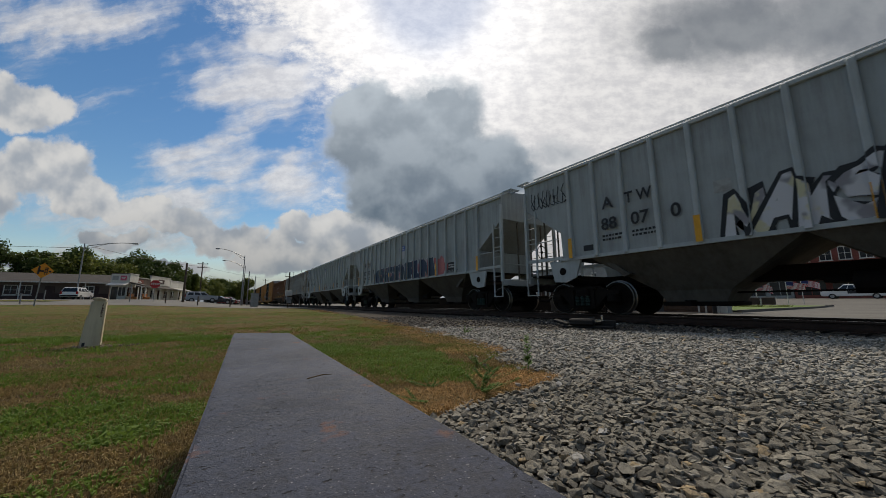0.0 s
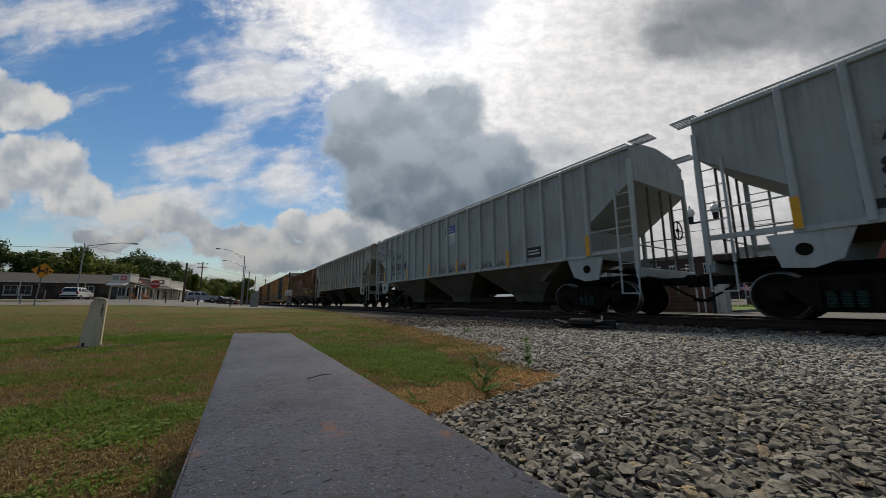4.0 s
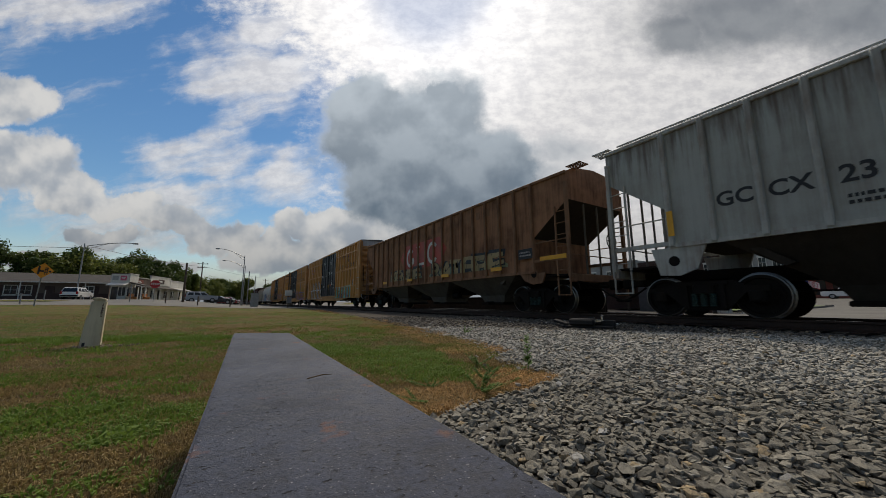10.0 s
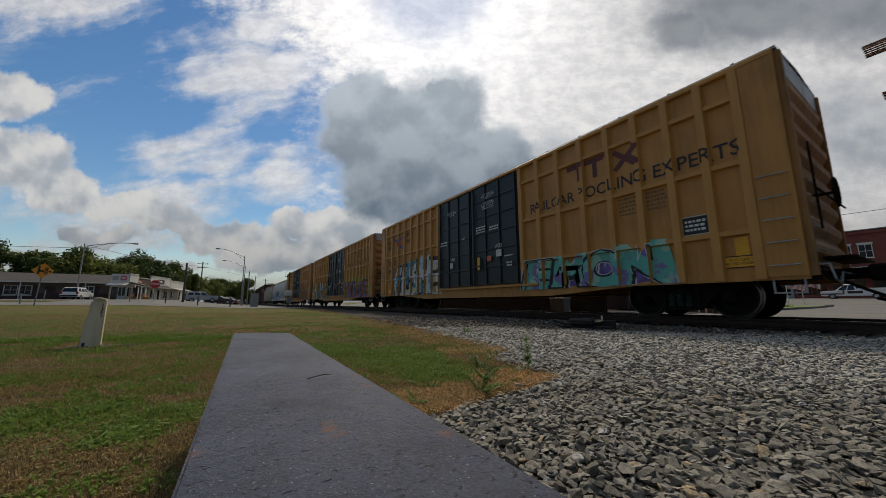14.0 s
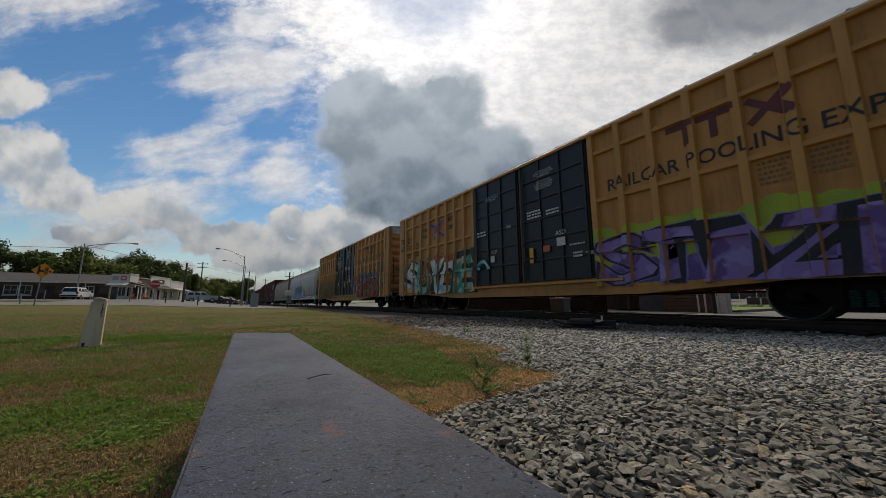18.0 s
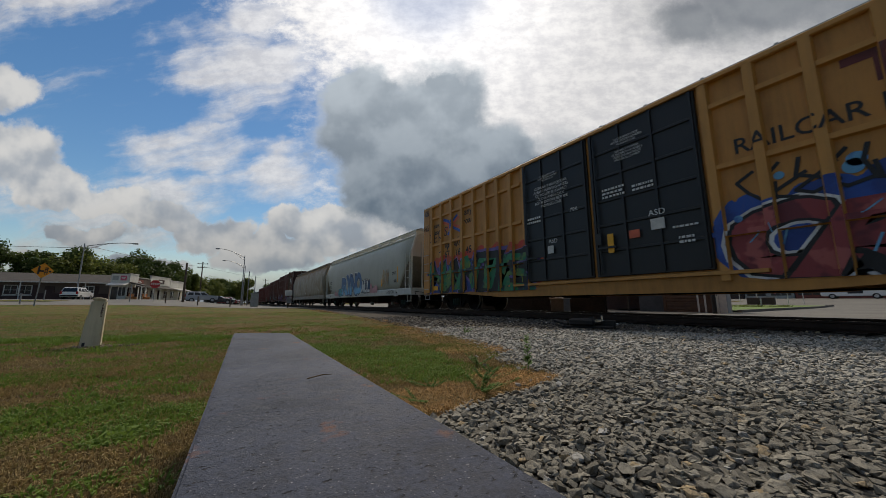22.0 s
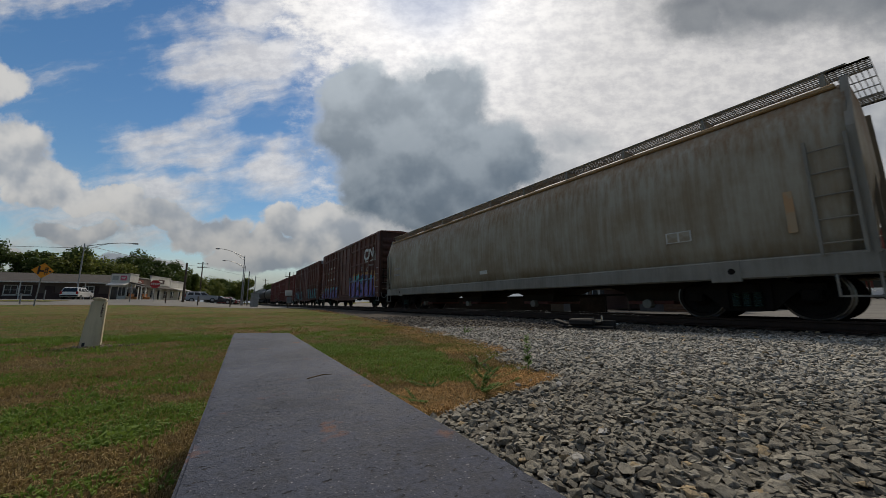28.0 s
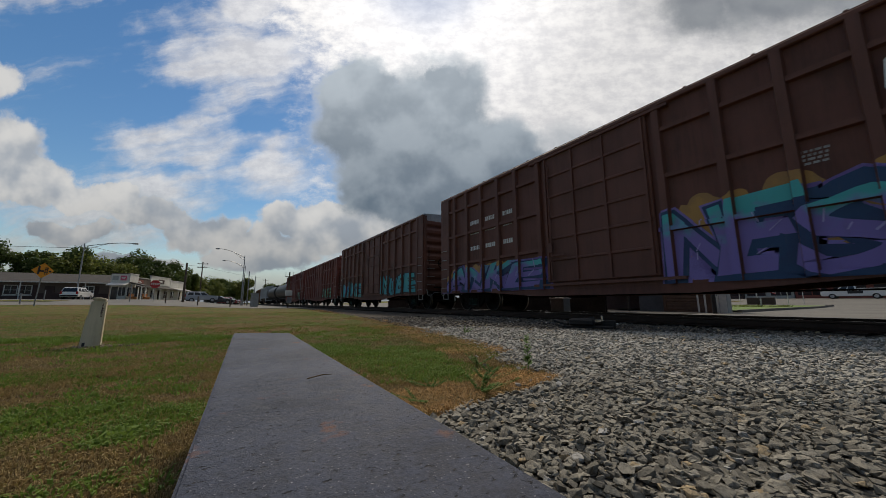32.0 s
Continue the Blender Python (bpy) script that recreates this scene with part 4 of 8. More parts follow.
for key, a, b, sc, mid in (
        ("navy", (0.008, 0.02, 0.07), (0.01, 0.035, 0.06), 1.0, 0.5), ("pink", (0.55, 0.16, 0.15), (0.42, 0.12, 0.12), 2.0, 0.5),
        ("white_grey", (0.70, 0.71, 0.70), (0.50, 0.51, 0.53), 1.2, 0.5), ("ink", (0.006, 0.006, 0.008), (0.012, 0.012, 0.014), 3, 0.5),
        ("sky", (0.12, 0.36, 0.58), (0.05, 0.16, 0.42), 1.4, 0.5), ("sand", (0.36, 0.27, 0.12), (0.27, 0.20, 0.09), 1.5, 0.5),
        ("red_logo", (0.42, 0.055, 0.03), (0.33, 0.05, 0.03), 2, 0.5), ("mint", (0.08, 0.38, 0.26), (0.16, 0.50, 0.36), 1.5, 0.5),
        ("teal", (0.03, 0.42, 0.46), (0.30, 0.60, 0.62), 1.8, 0.5),
        ("cyan", (0.02, 0.25, 0.45), (0.03, 0.32, 0.5), 1.3, 0.5), ("purple", (0.17, 0.11, 0.36), (0.10, 0.055, 0.24), 1.1, 0.5),
        ("lime", (0.35, 0.42, 0.02), (0.28, 0.36, 0.03), 1.6, 0.5), ("lilac", (0.22, 0.17, 0.46), (0.14, 0.09, 0.30), 0.9, 0.5), ("deep_blue", (0.01, 0.035, 0.11), (0.01, 0.05, 0.13), 1.2, 0.5),
        ("ochre", (0.42, 0.22, 0.05), (0.34, 0.18, 0.05), 2, 0.5), ("crimson", (0.24, 0.025, 0.03), (0.17, 0.02, 0.025), 1.6, 0.5),
        ("royal", (0.02, 0.08, 0.36), (0.015, 0.05, 0.24), 1.4, 0.5), ("scarlet", (0.55, 0.05, 0.03), (0.45, 0.08, 0.02), 2, 0.5), ("blue_mark", (0.02, 0.09, 0.42), (0.02, 0.07, 0.36), 2, 0.5),
        ("orange_mark", (0.62, 0.13, 0.06), (0.55, 0.11, 0.05), 2, 0.5), ("maroon", (0.14, 0.025, 0.02), (0.11, 0.02, 0.018), 2, 0.5),
        ("rust_orange", (0.46, 0.27, 0.13), (0.42, 0.30, 0.18), 2.5, 0.5), ("buff", (0.47, 0.42, 0.30), (0.46, 0.36, 0.22), 3.0, 0.5), ("buff_pink", (0.47, 0.38, 0.33), (0.46, 0.42, 0.36), 3.0, 0.5), ("dusty_pink", (0.50, 0.25, 0.27), (0.42, 0.22, 0.25), 2, 0.5),
        ("dimlilac", (0.40, 0.36, 0.62), (0.34, 0.30, 0.56), 1.5, 0.5), ("turquoise", (0.03, 0.32, 0.40), (0.05, 0.40, 0.42), 1.5, 0.5), ("olive", (0.20, 0.21, 0.10), (0.13, 0.19, 0.13), 1.2, 0.5)):
    S[key] = spray("spray_" + key, a, b, sc, mid)
S["aqua_fade"] = spray2("spray_aqua_fade", (0.05, 0.42, 0.42), (0.20, 0.15, 0.43), 1.95)
S["aqua_fade_low"] = spray2("spray_aqua_fade_low", (0.05, 0.42, 0.42), (0.20, 0.15, 0.43), 1.55)
S["blue_fade"] = spray2("spray_blue_fade", (0.045, 0.13, 0.30), (0.17, 0.44, 0.68), 1.45)


def spray3(name, a, b, c):
    """Patches of three sprayed colours, softly edged."""
    m = Nodes(name)
    v = m.coords()
    n1, n2 = m.noise(v, 1.3, 3, 0.55), m.noise(m.vmath("ADD", v, (5, 3, 8)), 1.7, 3, 0.55)
    col = m.mix(m.step(n1, 0.50, 0.56), a, b)
    col = m.mix(m.step(n2, 0.53, 0.60), col, c)
    worn = m.step(m.noise(m.coords((4, 4, 0.6)), 2.5, 5, 0.7), 0.58, 0.85)
    return m.set(m.mix(m.math("MULTIPLY", worn, 0.25), col, (0.12, 0.10, 0.085)), 0.5)


S["pastel"] = spray3("spray_pastel", (0.74, 0.74, 0.72), (0.66, 0.54, 0.30), (0.16, 0.50, 0.74))
S["pale_chrome"] = spray3("spray_pale_chrome", (0.62, 0.62, 0.64), (0.27, 0.26, 0.28), (0.60, 0.56, 0.36))
S["sea_green"] = spray3("spray_sea_green", (0.02, 0.30, 0.22), (0.16, 0.48, 0.45), (0.60, 0.52, 0.32))
S["violet_mix"] = spray3("spray_violet_mix", (0.24, 0.15, 0.42), (0.13, 0.06, 0.24), (0.30, 0.22, 0.52))
S["mint_mix"] = spray3("spray_mint_mix", (0.10, 0.44, 0.36), (0.30, 0.55, 0.42), (0.20, 0.16, 0.36))
S["leaf_mix"] = spray3("spray_leaf_mix", (0.015, 0.20, 0.10), (0.10, 0.22, 0.07), (0.015, 0.03, 0.05))
S["brick_mix"] = spray3("spray_brick_mix", (0.26, 0.04, 0.045), (0.14, 0.02, 0.03), (0.40, 0.10, 0.09))
HP, HR = 1.464, 1.556
BP, BR = 1.484, 1.594


def scrawl(car, y0, y1, z0, z1, mat, seed, depth, n=9, r=0.022):
    """A handwritten tag: loops and strokes of thin sprayed line."""
    rnd = random.Random(seed)
    bm = BM()
    x = 0.0
    for k in range(n):
        w = (y1 - y0) / n
        c = y1 - w * (k + 0.5)
        pts = [(c + w * 0.7 * math.sin(a * rnd.choice((1, 1, 2)) + rnd.random()), (z0 + z1) / 2 + (z1 - z0) * 0.5 * math.cos(a + rnd.random() * 0.8)) for a in (0, 0.9, 1.8, 2.7, 3.6, 4.5)]
        for a, b in zip(pts, pts[1:]):
            d = math.atan2(b[1] - a[1], b[0] - a[0])
            box(bm, (-depth - 0.0003 * len(bm.faces) / 6, (a[0] + b[0]) / 2, (a[1] + b[1]) / 2), (0.006, math.hypot(b[0] - a[0], b[1] - a[1]) + r, r * 2), Matrix.Rotation(d, 4, "X"))
    return part("scrawled_tag", bm, mat, car)


def hopper_marks(car, mark, number, yl, seed):
    """Reporting letters and numbers near the rear, data and labels along the side."""
    sign(car, mark[0], yl, 2.97, 0.44, offset=0.010)
    sign(car, mark[1] + " " + mark[2], yl - 0.8, 2.97, 0.40, offset=0.008, squeeze=0.85)
    pos = [(0, 2), (2, 4), (4, 5)]
    for (a, b), dy in zip(pos, (0.0, 0.8, 1.6)):
        sign(car, number[a:b], yl - dy, 2.40, 0.44, offset=0.010)
    bars(car, yl - 0.05, 2.05, 0.55, 0.2, 2, "black", HP + 0.002, seed)
    bars(car, yl - 0.85, 2.05, 0.55, 0.2, 2, "black", HP + 0.002, seed + 1)
    plate(car, 3.35, 1.98, 0.62, 0.34, "black", HP + 0.002, "data_panel")
    bars(car, 3.35, 1.98, 0.5, 0.2, 2, "white", HP + 0.008, seed + 2)
    plate(car, 14.9, 1.85, 0.3, 0.16, "black", HP + 0.002, "data_panel")
    stripes(car, [(round((y - yl) / 0.798) * 0.798 + yl + 0.4, 1.90) for y in (1.0, 4.2, 7.4, 9.8, 12.2, 15.2)], HR + 0.002)


def hex_logo(car, y, z, w, h, depth):
    """A shield of two plain fields."""
    a = part("painted_shield", blotch(y - w / 2, y + w / 2, z - h / 2, z + h / 2, 3, 24, 0.05), None, car, at=side(0, 0, depth))
    a.data.materials.append(S["white_grey"])
    b = part("painted_band", blotch(y - w / 2 - 0.04, y + w / 2 + 0.04, z + h * 0.12, z + h * 0.55, 4, 24, 0.05), None, car, at=side(0, 0, depth + 0.004))
    b.data.materials.append(S["blue_mark"])
    bars(car, y, z + h * 0.34, w * 0.8, h * 0.3, 2, "white", depth + 0.008, 9)


# 1: grey ribbed hopper with white and black throw-up
car, rb = ribbed_hopper(-120.6, 17.2, "light grey ribbed covered hopper with black-outlined white graffiti", phase=-0.36)
hopper_marks(car, "ATW", "88070", 14.23, 10)
graffiti(car, "NAKSER", 8.5, 11.75, 1.62, 2.55, S["pale_chrome"], S["ink"], rb, HP, HR, seed=4, fat=0.06, stroke=0.075, wild=1.6, label="white bubble letters with black outline")
scrawl(car, 15.5, 16.9, 3.35, 3.95, S["ink"], 3, HP + 0.004, 9, 0.012)
plate(car, 11.75, 2.72, 0.3, 0.26, "hopper_pale", HP + 0.002, "stencil_box")

# 2: grey ribbed hopper with navy block letters over pink
car, rb = ribbed_hopper(-102.2, 17.2, "light grey ribbed covered hopper with navy block graffiti over pink")
plate(car, 14.59, 2.97, 0.5, 0.44, "dimwhite", HP + 0.001, "lettering_patch")
plate(car, 13.79, 2.97, 0.6, 0.44, "dimwhite", HP + 0.001, "lettering_patch")
hopper_marks(car, "ATW", "87977", 14.59, 20)
graffiti(car, "SWOTY FUN", 5.1, 12.4, 1.62, 2.5, S["navy"], S["white_grey"], rb, HP, HR, back=[(S["pink"], -0.2, 1.07, 0.0, 1.08)], fat=0.115, stroke=0.018, seed=6, wild=0.2, label="solid navy block letters with a white edge", shear=0.0)
hex_logo(car, 8.5, 3.2, 0.62, 0.75, HP + 0.004)
scrawl(car, 2.9, 3.9, 1.7, 1.85, S["ink"], 8, HP + 0.006, 7, 0.01)

# 3: grey ribbed hopper with a painted shield
car, rb = ribbed_hopper(-83.6, 17.2, "clean light grey ribbed covered hopper with blue and white shield", phase=-0.12)
hopper_marks(car, "ATW", "81828", 14.47, 30)
hex_logo(car, 8.3, 3.35, 0.72, 0.85, HP + 0.004)
for word, a, b, lo, hi, sd in (("REF", 15.65, 16.95, 3.55, 4.12, 21), ("BZ", 15.75, 16.6, 3.08, 3.58, 24), ("OO", 14.75, 15.5, 3.18, 3.62, 25)):
    graffiti(car, word, a, b, lo, hi, M["hopper_pale"], S["deep_blue"], rb, HP, HR, seed=sd, fat=0.03, stroke=0.05, wild=1.6)
scrawl(car, 7.0, 9.5, 1.72, 1.95, S["ink"], 22, HP + 0.004, 12, 0.008)
plate(car, 7.3, 1.95, 0.3, 0.14, "tan", HP + 0.004, "paper_label")
scrawl(car, 4.4, 6.4, 1.7, 1.9, S["ink"], 23, HP + 0.004, 9, 0.008)

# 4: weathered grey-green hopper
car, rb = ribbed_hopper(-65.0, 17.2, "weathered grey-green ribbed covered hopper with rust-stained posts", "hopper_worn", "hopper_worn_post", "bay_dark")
for txt, y in (("GC", 14.59), ("CX", 13.79), ("23", 12.99), ("233", 12.19)):
    sign(car, txt, y, 2.42, 0.42, depth=HP + 0.002, offset=0.01)
bars(car, 12.9, 2.0, 0.5, 0.22, 2, "black", HP + 0.002, 41)
plate(car, 10.9, 1.95, 0.6, 0.22, "dimwhite", HP + 0.002, "painted_patch")
bars(car, 10.0, 2.15, 0.6, 0.25, 3, "black", HP + 0.002, 42)
plate(car, 7.15, 2.0, 0.85, 0.3, "dimwhite", HP + 0.002, "painted_patch")
for txt, y in (("DO NOT", 9.9), ("HAMMER", 8.6), ("ON SIDES", 7.1), ("OF CAR", 5.6)):
    sign(car, txt, y, 1.74, 0.17, S["crimson"], HP + 0.006)
plate(car, 3.5, 2.1, 0.6, 0.36, "black", HP + 0.002, "data_panel")
bars(car, 3.5, 2.1, 0.5, 0.22, 2, "white", HP + 0.008, 43)
stripes(car, [(1.42, 2.1), (5.4, 1.9), (7.8, 1.9), (10.4, 1.9), (12.55, 1.86), (15.75, 2.1)], HR + 0.002)

# 5: rusty brown hopper
car, rb = ribbed_hopper(-46.5, 17.2, "rusty brown ribbed covered hopper with faded red emblem and graffiti", "rust", "rust_post", "bay", roofwalk=False, base=1.30)
emb = BM()
slab(emb, [(11.55, 2.80), (11.0, 3.5), (7.3, 3.5), (6.65, 2.85), (7.3, 2.15), (11.0, 2.15)], "x", -HP - 0.006, -HP - 0.002)
part("painted_emblem", emb, S["red_logo"], car, "faded red arrow-shaped emblem")


def open_ring(y, z, ry, rz, t, a0, a1, depth):
    """A broad arc, open on one side."""
    bm = BM()
    rim = [(math.radians(a0 + (a1 - a0) * i / 18)) for i in range(19)]
    vs = [[bm.verts.new((-depth, y - (ry - k * t) * math.cos(a), z + (rz - k * t) * math.sin(a))) for k in (0, 1)] for a in rim]
    for p, q in zip(vs, vs[1:]):
        bm.faces.new((p[0], p[1], q[1], q[0]))
    return bm


part("emblem_stroke", open_ring(10.35, 2.78, 0.46, 0.52, 0.17, 40, 330, HP + 0.011), M["cream"], car, "worn cream emblem stroke")
part("emblem_stroke", box(cube((-HP - 0.011, 10.08, 2.68), (0.004, 0.34, 0.14)), (-HP - 0.0125, 9.97, 2.56), (0.004, 0.15, 0.3)), M["cream"], car)
part("emblem_stroke", box(box(cube((-HP - 0.011, 9.42, 2.80), (0.004, 0.19, 1.04)), (-HP - 0.013, 9.15, 2.34), (0.004, 0.7, 0.14)), (-HP - 0.0145, 9.42, 3.28), (0.004, 0.36, 0.1)), M["cream"], car)
part("emblem_stroke", open_ring(7.95, 2.80, 0.52, 0.56, 0.17, 38, 322, HP + 0.011), M["cream"], car)
for k in range(17):
    y = 13.6 - k * 0.62
    if k not in (5, 11):
        part("faded_letter_bar", cube((-HP - 0.004, y, 3.85), (0.005, 0.22, 0.3)), M["rust_post"], car)
graffiti(car, "RATEFE", 2.9, 8.0, 1.40, 2.28, S["sand"], S["ink"], rb, HP, HR, shine=S["ink"], seed=12, edge=None, back=[(S["olive"], -0.05, 1.05, 0.0, 0.7)], label="sand and olive spiky letters")
graffiti(car, "KENBE", 9.2, 12.9, 1.40, 2.2, S["sand"], S["ink"], rb, HP, HR, shine=S["ink"], seed=13, back=[(S["olive"], -0.05, 1.05, 0.0, 0.7)], label="sand and olive spiky letters")
stripes(car, [(3.15, 1.56), (6.65, 1.56), (10.2, 1.56), (13.6, 1.56)], HR + 0.03, 0.6, 0.14, True)
plate(car, 1.7, 1.95, 0.62, 0.34, "black", HR + 0.004, "data_panel")
bars(car, 1.7, 1.95, 0.5, 0.2, 2, "dimwhite", HR + 0.01, 49)
stripes(car, [(0.6, 1.72)], 1.53, 1.0, 0.13, True)


# 6 to 8: tan boxcars with black doors
POSTS = [0.62, 1.25, 1.93, 2.65, 3.40, 4.22, 5.05, 5.85, 6.62, 12.08, 12.75, 13.45, 14.15, 14.93, 15.75, 16.57, 17.43, 18.29]
TAN = dict(body="tan", post="tan_post", end="tan_end", doors=[(6.75, 9.42), (9.46, 11.98)], posts=POSTS, rails=(4.46, 3.10, 1.70))
DOOR = 1.604


def on_ribs(me, posts, half=0.074, lift=0.003):
    """A flat mesh of marks laid over panels and posts."""
    return drape(me, [(y - half, y + half) for y in posts], BP + lift, BR + lift)


def painted(car, text, y, z, size, mat, posts, offset=0.008, squeeze=1.0, lift=0.004, name="lettering", tilt=0.0):
    """Lettering painted over panels and posts alike."""
    flat = BM()
    flat.from_mesh(cached(("painted", text, size, offset, squeeze), lambda: lettering(text, size, offset, 1.0, squeeze)))
    bmesh.ops.transform(flat, matrix=Matrix.Translation((-y, z, 0)) @ Matrix.Rotation(tilt, 4, "Z"), verts=flat.verts)
    me = bpy.data.meshes.new("t")
    flat.to_mesh(me)
    flat.free()
    return part(name, on_ribs(me, posts, 0.074, lift), mat, car)


def cross_mark(car, y, z, w, h, posts):
    """A crossing-arms emblem of paired blue and orange strokes."""
    k = 0.004
    for mat, t, pts in (("blue_mark", 0.13, ((-0.96, 0.72), (-0.2, 0.3), (0.06, 0.0), (-0.46, -0.72))), ("orange_mark", 0.12, ((-0.96, 0.44), (-0.24, 0.08), (-0.84, -0.40))),
                        ("blue_mark", 0.12, ((0.03, 0.3), (0.55, 0.72))), ("orange_mark", 0.12, ((0.17, 0.15), (0.73, 0.50))), ("orange_mark", 0.12, ((0.22, -0.08), (0.94, -0.44))), ("blue_mark", 0.12, ((0.17, -0.28), (0.89, -0.74)))):
        flat = BM()
        for n, ((a, b), (c, d)) in enumerate(zip(pts, pts[1:])):
            p, q = (-y + a * w / 2, z + b * h / 2), (-y + c * w / 2, z + d * h / 2)
            box(flat, ((p[0] + q[0]) / 2, (p[1] + q[1]) / 2, 0.0006 * n), (math.hypot(q[0] - p[0], q[1] - p[1]) + t * 0.6, t, 0.0004), Matrix.Rotation(math.atan2(q[1] - p[1], q[0] - p[0]), 4, "Z"))
        me = bpy.data.meshes.new("t")
        flat.to_mesh(me)
        flat.free()
        k += 0.0025
        part("emblem_stroke", on_ribs(me, posts, 0.074, k), S[mat], car)


def tan_marks(car, num, seed, load=17.86, cross=(16.57, 3.80), road=15.34, mark=((17.86, 2.69), (17.0, 2.69), (16.16, 2.69)), gap=0.46, posts=POSTS):
    painted(car, "RAILCAR POOLING EXPERTS", 3.45, 3.42, 0.45, M["black"], posts, 0.004, 0.97)
    em = BM()
    for a, b in (((4.72, 3.42), 4.30), ((4.38, 4.24), 4.02), ((3.88, 3.74), 4.02)):
        box(em, (-(a[0] + a[1]) / 2, b, 0), (a[0] - a[1], 0.15 if a[0] - a[1] > 1 else 0.44, 0.001))
    for d, q in ((0.72, 0.0), (-0.72, 0.0), (0.72, 0.22), (-0.72, 0.22)):
        box(em, (-2.95 + q, 4.04 + (0.10 if q else 0.0) * (1 if d > 0 else -1), 0.0005 * (1 + (d > 0) + 2 * q)), (0.78 if not q else 0.42, 0.13, 0.001), Matrix.Rotation(d, 4, "Z"))
    me = bpy.data.meshes.new("t")
    em.to_mesh(me)
    em.free()
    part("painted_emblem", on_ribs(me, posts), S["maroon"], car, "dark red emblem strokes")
    sign(car, "next\nload", load, 3.90, 0.34, depth=BP + 0.004, offset=0.006)
    cross_mark(car, cross[0], cross[1], 1.45, 1.05, posts)
    sign(car, "any\nroad", road, 4.02, 0.40, depth=BP + 0.004, offset=0.006)
    for (y, z), a, b in zip(mark, ("TB", "OX", ""), (num[:2], num[2:4], num[4:])):
        if a:
            sign(car, a, y, z, 0.42, depth=(BP if y < 18.2 else BR) + 0.004, offset=0.008)
        sign(car, b, y, z - gap, 0.42, depth=(BP if y < 18.2 else BR) + 0.004, offset=0.008)
    bars(car, mark[1][0], mark[1][1] - gap - 0.45, 0.5, 0.22, 2, "black", BP + 0.004, seed + 11)
    bars(car, mark[2][0], mark[2][1] - gap - 0.45, 0.5, 0.22, 2, "black", BP + 0.004, seed + 12)
    plate(car, cross[0] - 0.4, 2.75, 0.3, 0.24, "maroonish", BP + 0.002, "stencil_box")
    plate(car, cross[0] - 0.4, 2.75, 0.25, 0.19, "tan", BP + 0.005, "stencil_field")
    plate(car, 1.58, 1.98, 0.52, 0.42, "cream", BP + 0.003, "panel_border")
    plate(car, 1.58, 1.98, 0.48, 0.38, "black", BP + 0.007, "data_panel")
    bars(car, 1.58, 1.98, 0.40, 0.28, 3, "white", BP + 0.012, seed)
    plate(car, 0.93, 1.12, 0.50, 0.24, "black", BP + 0.003, "placard_border")
    plate(car, 0.93, 1.12, 0.46, 0.20, "yellow", BP + 0.007, "height_placard")
    sign(car, "THIS CAR\nEXCESS HEIGHT", 0.93, 1.12, 0.075, "black", BP + 0.012)
    bars(car, 2.3, 2.75, 0.45, 0.5, 5, "maroonish", BP + 0.004, seed + 2)
    bars(car, 3.0, 2.75, 0.45, 0.5, 5, "maroonish", BP + 0.004, seed + 3)
    plate(car, 18.05, 1.38, 0.16, 0.40, "yellow", BP + 0.004, "reflective_stripe")
    plate(car, 17.85, 1.02, 0.46, 0.20, "yellow", BP + 0.030, "height_placard")
    stripes(car, [(0.86, 1.42)], BP + 0.006, 0.36, 0.22)
    # white notices on the doors
    sign(car, "CLOSE AND LOCK\nBOTH DOORS BEFORE\nMOVING CAR", 8.3, 4.5, 0.078, "white", DOOR)
    sign(car, "CIERRE Y PONGA\nEL SEGURO EN AMBAS\nPUERTAS ANTES DE\nMOVER EL CARRO", 8.3, 4.12, 0.078, "white", DOOR)
    sign(car, "CLOSE AND LOCK\nBOTH DOORS BEFORE\nMOVING CAR", 10.85, 4.3, 0.075, "white", DOOR)
    sign(car, "ASD", 7.75, 2.42, 0.2, "white", DOOR)
    sign(car, "ASD", 10.75, 2.2, 0.18, "white", DOOR)
    sign(car, "70K", 9.95, 3.02, 0.16, "white", DOOR)
    plate(car, 7.75, 2.15, 0.3, 0.26, "cream", DOOR, "paper_label")
    plate(car, 10.85, 1.95, 0.22, 0.24, "cream", DOOR, "paper_label")
    plate(car, 8.3, 2.0, 0.26, 0.2, S["orange_mark"], DOOR, "paper_label")
    plate(car, 8.9, 1.85, 0.16, 0.5, "yellow", DOOR + 0.03, "reflective_stripe")
    bars(car, 8.75, 3.2, 0.6, 0.3, 3, "white", DOOR, seed + 5)
    bars(car, 8.0, 3.15, 0.5, 0.2, 2, "white", DOOR, seed + 6)
    bars(car, 11.5, 3.0, 0.6, 0.25, 2, "white", DOOR, seed + 7)
    bars(car, 7.2, 2.0, 0.5, 0.08, 1, "white", DOOR, seed + 8)
    bars(car, 7.2, 1.7, 0.3, 0.2, 2, "white", DOOR, seed + 9)


for key in ("truck", "underframe", "wheel", "tie", "bay_dark"):
    M[key].node_tree.nodes["Principled BSDF"].inputs["Specular IOR Level"].default_value = 0.12
M["maroonish"] = plain("faded_stencil", (0.20, 0.11, 0.04), 0.6)
car, rb = boxcar(-27.85, 19.1, "tan ribbed boxcar with black double doors and mint green graffiti", **TAN)
tan_marks(car, "642852", 60)
